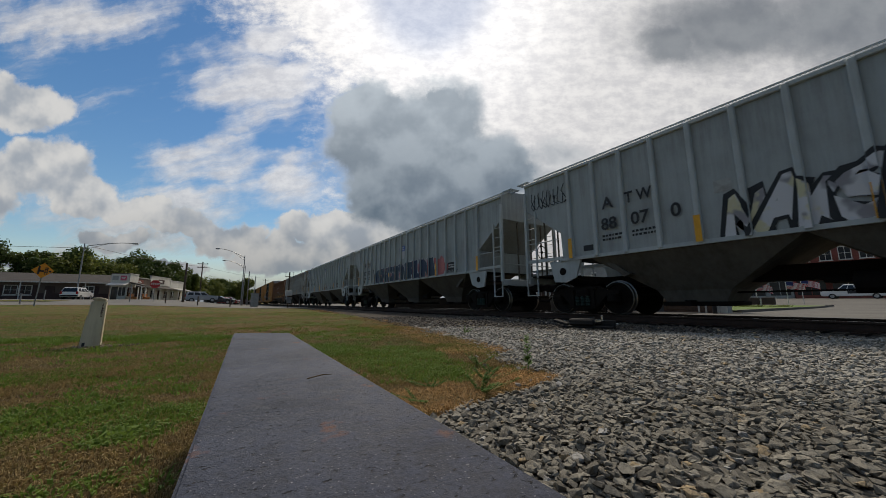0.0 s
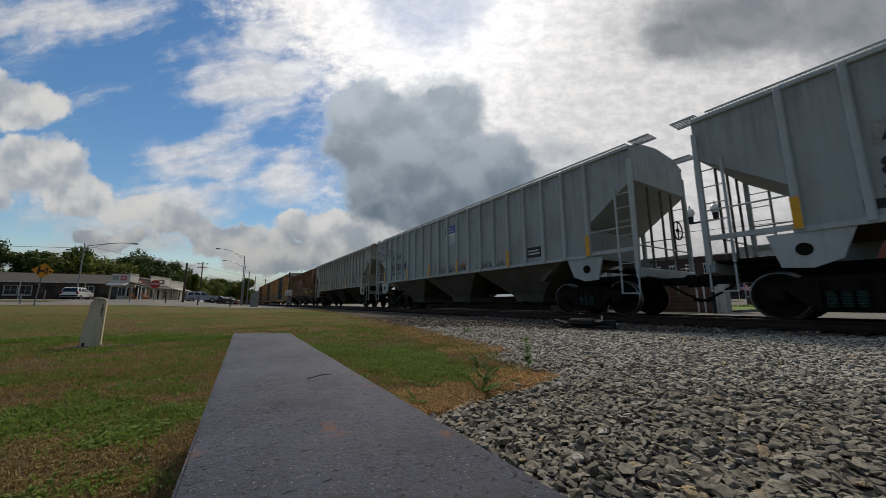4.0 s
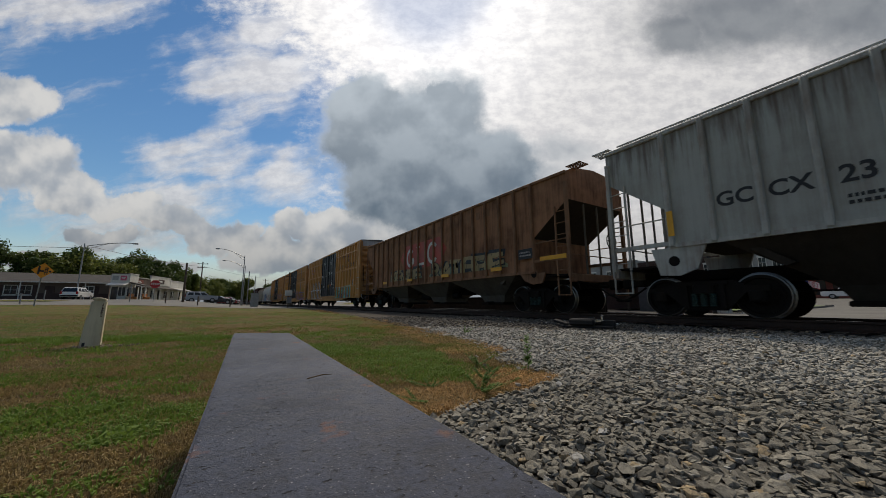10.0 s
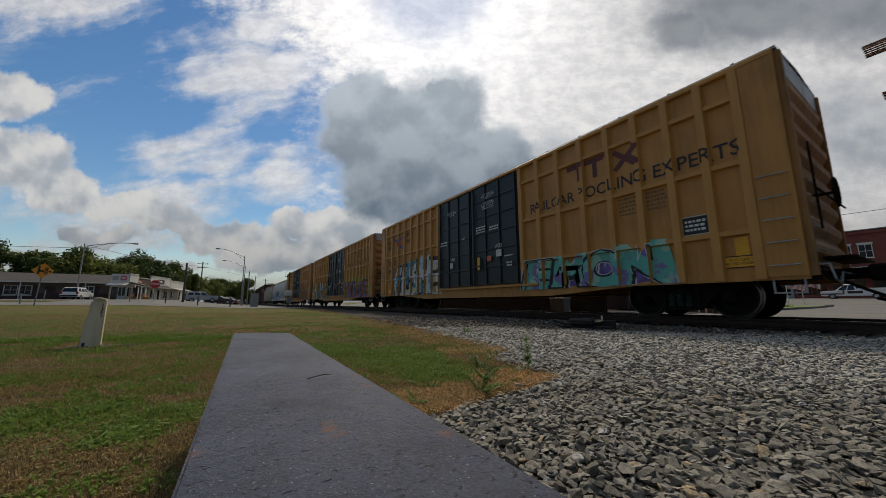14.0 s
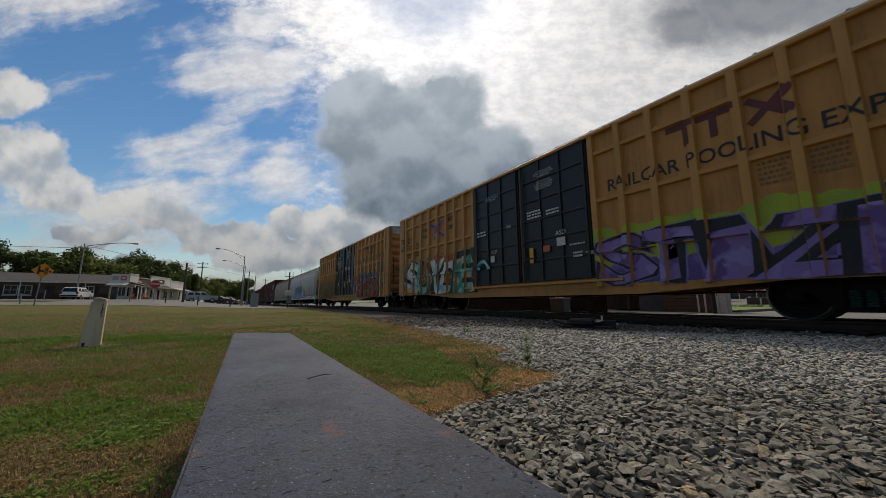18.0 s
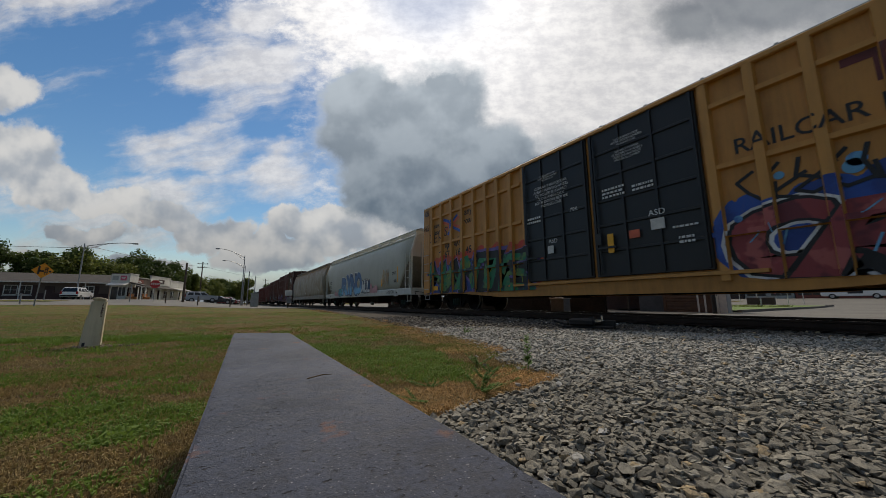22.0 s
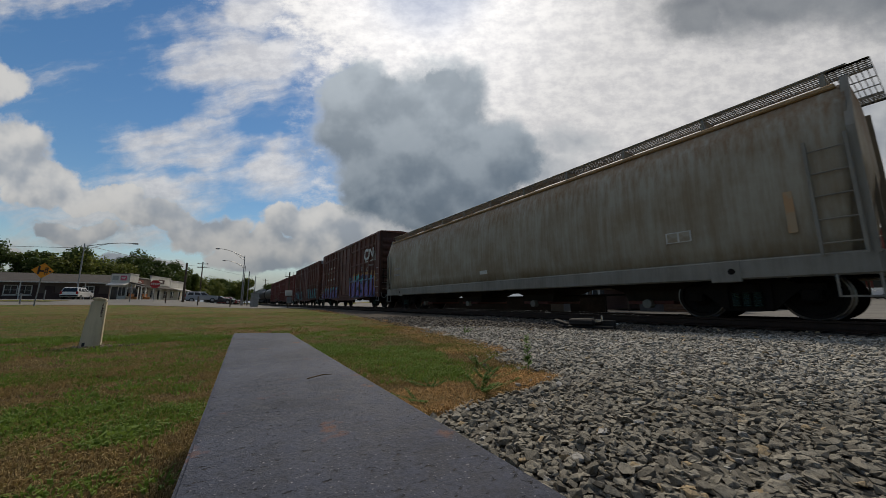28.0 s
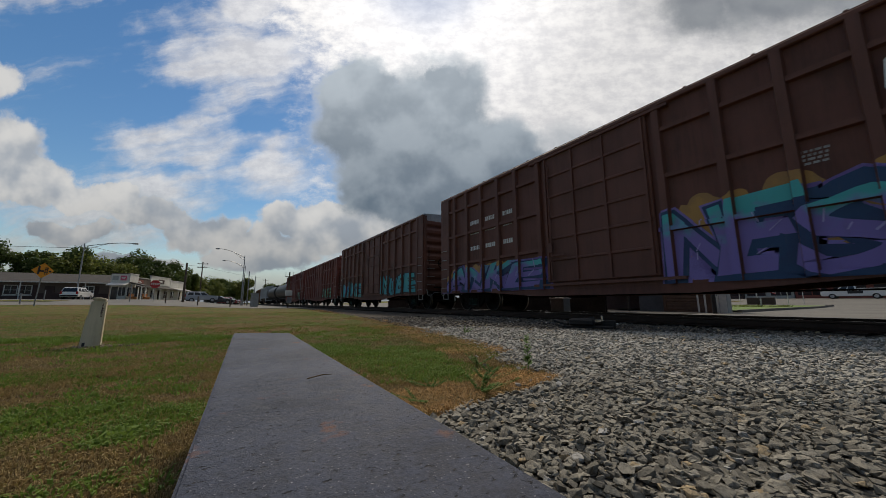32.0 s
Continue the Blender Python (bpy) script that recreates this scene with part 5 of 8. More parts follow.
graffiti(car, "EMON", 2.25, 6.3, 0.80, 1.72, S["mint_mix"], S["ink"], rb, BP, BR, edge=S["white_grey"], back=[(S["purple"], -0.03, 1.03, 0.0, 0.95)], fat=0.07, stroke=0.03, rim=0.015, shine=S["white_grey"], wild=0.35, seed=31, label="mint green letters with a white edge", shear=0.0)
graffiti(car, "OLSHE", 12.0, 17.0, 0.80, 2.55, S["pale_chrome"], S["ink"], rb, BP, BR, back=[(S["cyan"], -0.05, 1.05, 0.0, 1.05)], fat=0.06, shine=S["white_grey"], seed=32, label="silver bubble letters on blue")

car, rb = boxcar(-7.17, 19.1, "tan ribbed boxcar with black double doors, purple and cyan graffiti", **TAN)
tan_marks(car, "633021", 70, 16.16, (14.93, 3.82), 13.8, ((18.62, 3.75), (17.87, 3.75), (17.0, 3.75)), 0.42)
graffiti(car, "STIZE", 1.0, 6.5, 0.80, 1.98, S["violet_mix"], S["ink"], rb, BP, BR, edge=S["lilac"], stroke=0.03, rim=0.015, back=[(S["lime"], -0.08, 1.10, 0.0, 1.32), (S["purple"], 0.0, 1.02, 0.0, 0.55)], shine=S["lilac"], seed=33, label="purple angular letters on lime green")
graffiti(car, "SUYDE", 12.2, 18.0, 0.80, 2.35, [S["pastel"], S["sea_green"], S["pastel"], S["pastel"], S["sea_green"]], S["ink"], rb, BP, BR, edge=S["sand"], back=[(S["scarlet"], -0.25, 1.05, 0.0, 0.45), (S["scarlet"], 0.0, 1.02, 0.5, 1.18)], fat=0.05, shine=S["white_grey"], seed=34, label="white and turquoise letters with black outline")
graffiti(car, "O", 11.1, 11.7, 1.35, 2.0, S["teal"], S["ink"], [], DOOR + 0.02, DOOR + 0.02, seed=35)

car, rb = boxcar(13.56, 18.9, "tan ribbed boxcar with black doors, red and green graffiti", **{**TAN, "posts": [p if p < 10 else p - 0.15 for p in POSTS]})
EARLY = [p if p < 10 else p - 0.15 for p in POSTS]
tan_marks(car, "671845", 80, 17.7, (16.42, 3.85), 15.2, ((16.85, 2.98), (16.0, 2.98), (15.2, 2.98)), 0.44, EARLY)
for ch, y, z, tl in (("C", 18.35, 3.42, 0.1), ("E", 17.87, 3.44, -0.05), ("K", 17.4, 3.50, 0.08), ("S", 16.95, 3.62, -0.2), ("L", 17.35, 2.85, 0.2), ("V", 16.8, 2.9, 0.0), ("V", 16.1, 2.98, 0.1)):
    painted(car, ch, y, z, 0.66, S["ink"], EARLY, -0.006, 1.15, 0.012, "sprayed_scrawl_letter", tl)
for y, z, q in ((18.5, 4.82, 0.2), (18.55, 4.05, 0.26)):
    scrawl(car, y - q, y + q, z - 0.14, z + 0.14, S["ink"], int(y * 10), BR + 0.01, 5, 0.012)
graffiti(car, "CROE", 1.7, 6.3, 0.80, 2.02, S["brick_mix"], S["ink"], rb, BP, BR, edge=S["white_grey"], back=[(S["royal"], -0.16, 1.1, 0.0, 1.5)], shine=S["sky"], fat=0.06, stroke=0.035, rim=0.03, wild=0.7, seed=36, label="dark red letters edged white on blue")
rnd = random.Random(15)
for k in range(16):
    q = rnd.uniform(0.06, 0.13)
    y, z = rnd.uniform(1.2, 6.4), rnd.uniform(1.95, 2.75)
    if all(abs(y - p) > 0.11 + q for p in EARLY) and abs(z - 3.10) > 0.2:
        part("sprayed_dot", rod(BM(), (-BP - 0.006, y, z), (-BP - 0.010, y, z), q, 16), S["sky"], car)
scrawl(car, 0.7, 1.5, 2.3, 3.3, S["ink"], 51, BP + 0.09, 6, 0.016)
scrawl(car, 2.2, 6.2, 2.2, 2.9, S["ink"], 52, BP + 0.004, 10, 0.03)
graffiti(car, "HANZE", 11.9, 18.3, 0.78, 2.15, S["leaf_mix"], S["ink"], rb, BP, BR, edge=S["lilac"], back=[(S["scarlet"], -0.12, 1.0, 0.0, 1.35), (S["royal"], 0.0, 1.0, 0.0, 1.02)], wild=2.0, shine=S["lime"], seed=37, label="green spiky letters on red")
sign(car, "CERRAR Y BLOQUEAR\nAMBAS PUERTAS ANTES\nDE MOVER EL CARRO\nCLOSE AND LOCK\nBOTH DOORS BEFORE\nMOVING CAR", 10.75, 3.7, 0.125, "white", DOOR + 0.002)

# 9: pale smooth hopper
car = smooth_hopper(33.9, 18.5, "pale grey smooth-sided covered hopper with blue graffiti", "smooth_pale", "smooth_sill")
graffiti(car, "RYNO", 8.0, 12.8, 1.0, 2.55, S["blue_fade"], S["deep_blue"], [], 1.57, 1.57, edge=S["white_grey"], fat=0.05, stroke=0.03, rim=0.03, wild=0.3, shine=S["white_grey"], seed=41, label="sky blue letters with navy outline", shear=0.0)
graffiti(car, "MUL", 6.2, 7.8, 1.05, 2.0, S["white_grey"], S["ink"], [], 1.575, 1.575, back=[(S["deep_blue"], -0.02, 1.02, 0.0, 1.0)], seed=42)
for i, (a, b, lo, hi, mt) in enumerate(((4.8, 6.3, 1.0, 1.75, "dusty_pink"), (13.0, 15.3, 0.95, 1.5, "dusty_pink"))):
    me = blotch(a, b, lo, hi, 60 + i, 26, 0.7)
    me.materials.append(S[mt])
    part("sprayed_background", me, None, car, at=side(0, 0, 1.571))
graffiti(car, "WE", 12.9, 14.0, 0.95, 1.6, S["turquoise"], S["deep_blue"], [], 1.575, 1.575, seed=43)
for txt, y, z in (("UTCX", 16.7, 2.15), ("50913", 16.7, 1.78)):
    sign(car, txt, y, z, 0.36, depth=1.571, offset=0.005)
bars(car, 16.7, 1.45, 0.9, 0.18, 2, "black", 1.56, 44)
stripes(car, [(4.1, 1.6), (8.8, 1.75), (6.6, 1.75)], 1.574, 0.45, 0.12)
rnd = random.Random(77)
for k in range(130):
    y, z = 3.5 + rnd.uniform(-0.5, 0.5), 1.9 + rnd.gauss(0, 0.10)
    h, w = rnd.uniform(0.25, 0.75), rnd.uniform(0.012, 0.05)
    part("faded_streak", cube((-1.568 - 0.0002 * k, y, z), (0.004, w, h)), S[("rust_orange", "rust_orange", "buff", "buff_pink")[k % 4]], car)
bars(car, 2.2, 2.1, 0.5, 0.2, 2, "black", 1.572, 45)
stripes(car, [(1.72, 2.0)], 1.574, 0.9, 0.1)
plate(car, 2.05, 1.62, 0.36, 0.26, "dimwhite", 1.568, "data_panel")
bars(car, 2.05, 1.62, 0.3, 0.18, 2, "black", 1.574, 48)
sign(car, "CLOSE HOPPER GATES AND ROOF\nHATCHES BEFORE MOVING CAR", 2.6, 0.98, 0.105, "black", 1.556)

# 10: dingy smooth hopper
car = smooth_hopper(53.4, 18.9, "dingy grey-brown smooth-sided covered hopper with pale streaks", "smooth_worn", "dingy", cut=0.25, trim="rusty_trim")
plate(car, 2.7, 1.76, 0.5, 0.24, "cream", 1.565, "data_panel")
for k in (-0.12, 0.12):
    plate(car, 2.7 + k, 1.76, 0.2, 0.2, "smooth_worn", 1.57, "data_field")
plate(car, 0.9, 1.92, 0.12, 0.75, S["rust_orange"], 1.575, "faded_stripe")
plate(car, 9.5, 1.5, 0.45, 0.14, "cream", 1.56, "paper_label")
for txt, y, z in (("SHPX", 17.4, 2.3), ("448", 17.4, 1.95)):
    bars(car, y, z, 0.8, 0.24, 1, "dimwhite", 1.57, 47)

# 11: brown boxcar with white worm emblem
BPOSTS = [0.62, 1.2, 1.95, 2.95, 3.9, 4.9, 6.05, 9.75, 10.8, 11.75, 12.75, 13.7, 14.6, 15.1]
car, rb = boxcar(73.7, 15.7, "dark brown ribbed boxcar with white emblem and purple graffiti", "brown", "brown_post", "brown_end", [(6.25, 9.55)], BPOSTS, (4.4, 3.25, 2.0), door_mat="brown_post", door_z=(0.95, 4.95), top_band=False, roof="brown")


def worm(car, depth):
    """A single continuous white stroke, rounded at its turns."""
    pts = [(2.02, 4.06), (2.45, 4.12), (2.66, 4.02), (2.70, 3.62), (2.5, 3.45), (1.95, 3.50), (1.82, 3.62), (1.80, 3.95), (1.68, 4.08), (1.52, 4.0), (1.20, 3.62), (1.08, 3.58), (1.02, 3.75), (1.02, 4.12)]
    bm = BM()
    for i, ((a, b), (c, d)) in enumerate(zip(pts, pts[1:])):
        depth += 0.0012
        box(bm, (-depth, (a + c) / 2, (b + d) / 2), (0.006, math.hypot(c - a, d - b) + 0.04, 0.17), Matrix.Rotation(math.atan2(d - b, c - a), 4, "X"))
        rod(bm, (-depth - 0.002, a, b), (-depth + 0.002, a, b), 0.085, 14)
    part("painted_emblem", bm, M["white"], car, "broad white winding stroke emblem")


worm(car, BR + 0.006)
bars(car, 2.3, 3.28, 0.62, 0.15, 1, "white", BR + 0.004, 91)
bars(car, 1.3, 3.28, 0.6, 0.15, 1, "white", BR + 0.004, 92)
for z, seed in ((3.62, 93), (3.22, 94), (2.55, 95)):
    bars(car, 12.25, z, 0.6, 0.30, 1, "white", BP + 0.004, seed)
    bars(car, 13.22, z, 0.6, 0.30, 1, "white", BP + 0.004, seed + 30)
    bars(car, 11.28, z, 0.5, 0.30, 1, "white", BP + 0.004, seed + 60)
bars(car, 3.7, 2.85, 0.5, 0.3, 4, "dimwhite", BP + 0.004, 96)
bars(car, 2.5, 2.75, 0.3, 0.3, 3, "dimwhite", BP + 0.004, 97)
bars(car, 1.4, 2.95, 0.9, 0.14, 2, "dimwhite", BR + 0.004, 98)
graffiti(car, "NESAR", 0.75, 6.0, 0.80, 2.3, S["aqua_fade"], S["deep_blue"], rb, BP, BR, edge=S["lilac"], back=[(S["ochre"], -0.08, 1.02, 0.0, 1.28), (S["lilac"], -0.1, 1.0, 0.0, 0.4)], shine=S["dimlilac"], seed=61, label="lilac and aqua wild letters with navy outline")
graffiti(car, "ANKE", 9.85, 15.0, 0.84, 1.8, S["aqua_fade_low"], S["deep_blue"], rb, BP, BR, edge=S["lilac"], back=[(S["ochre"], -0.06, 1.03, 0.0, 1.12), (S["lilac"], 0.0, 1.03, 0.0, 0.55)], shine=S["dimlilac"], seed=62, label="lilac and aqua wild letters with navy outline")
scrawl(car, 0.4, 1.1, 3.2, 3.9, M["dimwhite"], 54, BR + 0.008, 5, 0.008)

# 12 to 14: further brown and red boxcars
P12 = [0.62, 1.5, 2.5, 3.5, 4.5, 5.5, 9.2, 10.2, 11.2, 12.2, 13.2, 14.2]
car, rb = boxcar(91.2, 14.8, "dark brown ribbed boxcar with turquoise graffiti along the sill", "brown", "brown_post", "brown", [(5.7, 9.0)], P12, (4.2, 2.4), eave=4.92, door_mat="brown", door_z=(0.95, 4.8))
graffiti(car, "NUBE", 1.0, 5.4, 0.85, 2.0, S["turquoise"], S["ink"], rb, BP, BR, seed=63, back=[(S["turquoise"], 0.0, 1.0, 0.0, 0.8)], label="turquoise letters")
graffiti(car, "LAKE", 9.4, 14.0, 0.85, 2.0, S["turquoise"], S["ink"], rb, BP, BR, seed=64, back=[(S["sky"], 0.0, 1.0, 0.0, 0.8)], label="turquoise letters")
for f, lab, bd in ((107.5, "dull red ribbed boxcar with green graffiti", "red"), (123.6, "dull red ribbed boxcar with weathered sides", "red")):
    car, rb = boxcar(f, 14.6, lab, bd, bd, bd, [(5.6, 8.9)], [p - 0.1 if p > 8 else p for p in P12], (3.6, 2.2), eave=4.5, door_mat=bd, door_z=(0.95, 4.4), top_band=False, roof=bd)
    graffiti(car, "SMOE", 2.0, 5.2, 0.85, 1.8, S["mint"], S["ink"], rb, BP, BR, seed=65, back=[(S["olive"], 0.0, 1.0, 0.0, 0.8)], label="green letters")
tank_car(139.8, 15.0, "black tank car with grimy round tank")
tank_car(156.4, 15.0, "black tank car with grimy round tank")
ribbed_hopper(173.0, 17.2, "light grey ribbed covered hopper far down the train")
ribbed_hopper(191.6, 17.2, "rusty brown ribbed covered hopper far down the train", "rust", "rust_post")
# ---- track ----
def rail_mesh(length):
    prof = [(-0.07, -0.18), (0.07, -0.18), (0.07, -0.165), (0.012, -0.14), (0.01, -0.05), (0.036, -0.04), (0.036, -0.004), (0.03, 0.0), (-0.03, 0.0), (-0.036, -0.004), (-0.036, -0.04), (-0.01, -0.05), (-0.012, -0.14), (-0.07, -0.165)]
    bm = slab(BM(), prof, "y", -90, length - 90)
    for f in bm.faces:
        if f.normal.z > 0.9 and f.calc_center_median().z > -0.01:
            f.material_index = 1
    return mesh_of(bm, "rail", [M["steel"], M["railtop"]])


rail_me = rail_mesh(900)
for x in (TRACK_X - 0.755, TRACK_X + 0.755):
    ob = new("rail", rail_me)
    ob.location.x = x
    tagged(ob, "rusty steel rail with polished head on wooden ties", "rail", "rails of the track", "structure")

tie_bed = tagged(new("track_ties"), "dark creosoted wooden ties bedded in ballast", "ties", "", "structure")
tie_me = mesh_of(cube((0, 0, -0.29), (2.6, 0.23, 0.2), 0.012), "tie", M["tie"])
plate_me = mesh_of(box(box(BM(), (0, 0, -0.184), (0.36, 0.19, 0.016)), (0.1, 0.05, -0.165), (0.05, 0.04, 0.05)), "tie_plate", M["steel"])
rnd = random.Random(5)
for k in range(150):
    y = -14 + k * 0.54
    t = part("tie", tie_me, None, tie_bed, at=pose(TRACK_X + rnd.uniform(-0.03, 0.03), y, rnd.uniform(-0.01, 0.005), 0, 0, rnd.uniform(-0.8, 0.8)))
    if y < 30:
        part("tie_plate", plate_me, None, t, at=pose(-0.755, 0, 0))
far = BM()
for k in range(500):
    box(far, (TRACK_X, 67 + k * 0.54, -0.29), (2.6, 0.23, 0.2))
tagged(part("far_ties", far, M["tie"], tie_bed), kind="stuff")

# switch lock gear beside the near rail
sw = thing("switch_machine", pose(6.7, 4.6, -0.19, 0, 0, 25), "low black track-side switch gear with bright latch", "switch gear")
part("base_plate", cube((0, 0, 0.02), (0.5, 1.0, 0.04), 0.01), M["blackmetal"], sw)
part("crank_case", box(cube((0.12, -0.12, 0.11), (0.22, 0.3, 0.12), 0.03), (0.1, -0.05, 0.19), (0.1, 0.12, 0.05)), M["blackmetal"], sw)
part("housing", box(cube((-0.1, 0.1, 0.12), (0.4, 0.5, 0.14), 0.03), (0.05, -0.4, 0.1), (0.25, 0.25, 0.1)), M["blackmetal"], sw)
part("latch", box(cube((-0.15, -0.3, 0.2), (0.1, 0.05, 0.12), 0.01), (-0.15, -0.22, 0.15), (0.05, 0.12, 0.05)), M["railtop"], sw, "bright steel latch")
part("throw_rod", bar((0.0, 0.3, 0.08), (0.9, 0.3, 0.08), 0.02), M["blackmetal"], sw)
part("lid", cube((-0.08, 0.55, 0.1), (0.3, 0.3, 0.05), 0.01, Matrix.Rotation(0.3, 4, "X")), M["blackmetal"], sw)
# ---- ground ----
EDGE = [(-60, 0.2), (1.5, 0.25), (1.72, 0.95), (1.85, 1.9), (2.1, 2.4), (2.6, 2.45), (3.5, 2.9), (4.1, 3.25), (7.1, 3.84), (14.3, 4.96), (31, 6.5), (60, 7.2), (900, 7.2)]


def ballast_edge(y):
    for (a, p), (b, q) in zip(EDGE, EDGE[1:]):
        if a <= y <= b:
            return p + (q - p) * (y - a) / (b - a)
    return 7.2


GREEN = [(-0.78, 2.68, 0.36, 0.30), (-0.50, 2.90, 0.13, 0.13), (-0.26, 2.42, 0.24, 0.26), (-0.34, 2.15, 0.17, 0.12), (1.60, 3.35, 0.50, 0.95), (1.55, 2.55, 0.28, 0.35), (2.0, 3.9, 0.30, 0.7), (1.15, 4.6, 0.5, 0.6),
         (-2.6, 8.6, 1.0, 0.42), (-1.6, 8.0, 0.8, 0.38), (-0.6, 7.4, 0.7, 0.34), (0.15, 7.1, 0.5, 0.3), (-4.2, 9.3, 0.9, 0.45)]
BROWN = [(-0.22, 1.75, 0.42, 0.34), (-0.07, 2.0, 0.16, 0.4), (1.25, 2.02, 0.42, 0.36), (0.75, 2.7, 0.3, 0.8), (-0.45, 3.6, 0.4, 0.22), (0.0, 4.6, 0.6, 0.35), (-0.9, 5.6, 0.9, 0.4), (-0.6, 1.7, 0.3, 0.5), (-1.3, 3.6, 0.5, 0.22), (-0.1, 3.0, 0.3, 0.2), (-1.9, 5.0, 0.6, 0.3), (2.2, 3.2, 0.22, 0.5), (2.45, 2.6, 0.3, 0.25), (1.3, 8.5, 1.4, 0.6), (-0.9, 3.5, 0.5, 0.25)]


def patch_field(m, c, wob, rows):
    tot = None
    for x, y, rx, ry in rows:
        v = m.math("SUBTRACT", 1.25, m.vmath("LENGTH", m.vmath("MULTIPLY", m.vmath("SUBTRACT", c, (x, y, 0)), (1 / rx, 1 / ry, 0))))
        tot = v if tot is None else m.math("MAXIMUM", tot, v)
    return m.step(m.math("ADD", tot, m.math("MULTIPLY", m.math("SUBTRACT", wob, 0.5), 1.6)), 0.0, 0.45)


def lawn_colour(m):
    c = m.coords()
    big, mid, small, fine = m.noise(c, 0.35, 5, 0.6), m.noise(c, 1.9, 5, 0.65), m.noise(c, 7.5, 4, 0.65), m.noise(c, 30, 4, 0.7)
    dry = m.math("ADD", m.math("ADD", m.math("MULTIPLY", big, 0.35), m.math("MULTIPLY", mid, 0.40)), m.math("MULTIPLY", small, 0.25))
    dry = m.math("ADD", dry, m.math("MULTIPLY", patch_field(m, c, mid, BROWN), 0.12))
    dry = m.math("SUBTRACT", dry, m.math("MULTIPLY", patch_field(m, c, mid, GREEN), 0.20))
    g = m.mix(fine, (0.090, 0.142, 0.020), (0.175, 0.235, 0.045))
    b = m.mix(m.math("ADD", m.math("MULTIPLY", fine, 0.6), m.math("MULTIPLY", small, 0.4)), (0.165, 0.105, 0.045), (0.36, 0.25, 0.112))
    dry = m.math("ADD", dry, m.step(m.vmath("LENGTH", c), 4.0, 1.2, 0.0, 0.05))
    k = m.step(dry, 0.455, 0.54)
    return m.mix(k, g, b), fine, k


def lawn_material():
    m = Nodes("lawn_soil")
    col, fine, k = lawn_colour(m)
    soil = m.math("ADD", m.math("MULTIPLY", m.noise(m.coords(), 60, 5, 0.75), 0.5), m.math("MULTIPLY", m.noise(m.coords(), 240, 4, 0.75), 0.5))
    col = m.mix(m.step(soil, 0.42, 0.58, 0.0, 0.85), col, (0.034, 0.027, 0.014))
    m.bump(m.math("ADD", fine, soil), 0.9, 0.03)
    return m.set(col, 0.95, **{"Specular IOR Level": 0.08})


def leafy(m, col, share):
    """Thin leaves pass some light through."""
    t = m.n("ShaderNodeBsdfTranslucent")
    m.put(t.inputs[0], col)
    mx = m.n("ShaderNodeMixShader")
    m.put(mx.inputs[0], share), m.put(mx.inputs[1], m.bsdf.outputs[0]), m.put(mx.inputs[2], t.outputs[0])
    m.put(m.out.inputs[0], mx.outputs[0])


def blade_material():
    m = Nodes("grass_blades")
    col, fine, k = lawn_colour(m)
    r = m.n("ShaderNodeNewGeometry").outputs["Random Per Island"]
    col = m.mix(m.step(r, 0.0, 1.0, 0.0, 0.6), col, m.mix(m.step(r, 0.55, 0.6), (0.10, 0.155, 0.028), (0.34, 0.25, 0.11)))
    m.set(col, 0.8, **{"Specular IOR Level": 0.1})
    leafy(m, col, 0.4)
    return m.mat


def asphalt_material(name, base=(0.10, 0.096, 0.088)):
    m = Nodes(name)
    c = m.coords()
    a, b, d = m.noise(c, 60, 4, 0.7), m.noise(c, 0.25, 5, 0.6), m.noise(c, 2.2, 4, 0.6)
    col = m.mix(m.step(m.math("ADD", m.math("MULTIPLY", b, 0.6), m.math("MULTIPLY", d, 0.4)), 0.35, 0.65), tuple(q * 0.72 for q in base), tuple(q * 1.25 for q in base))
    col = m.mix(m.math("MULTIPLY", a, 0.35), col, tuple(q * 0.4 for q in base))
    m.bump(a, 0.4, 0.01)
    return m.set(col, 0.85)


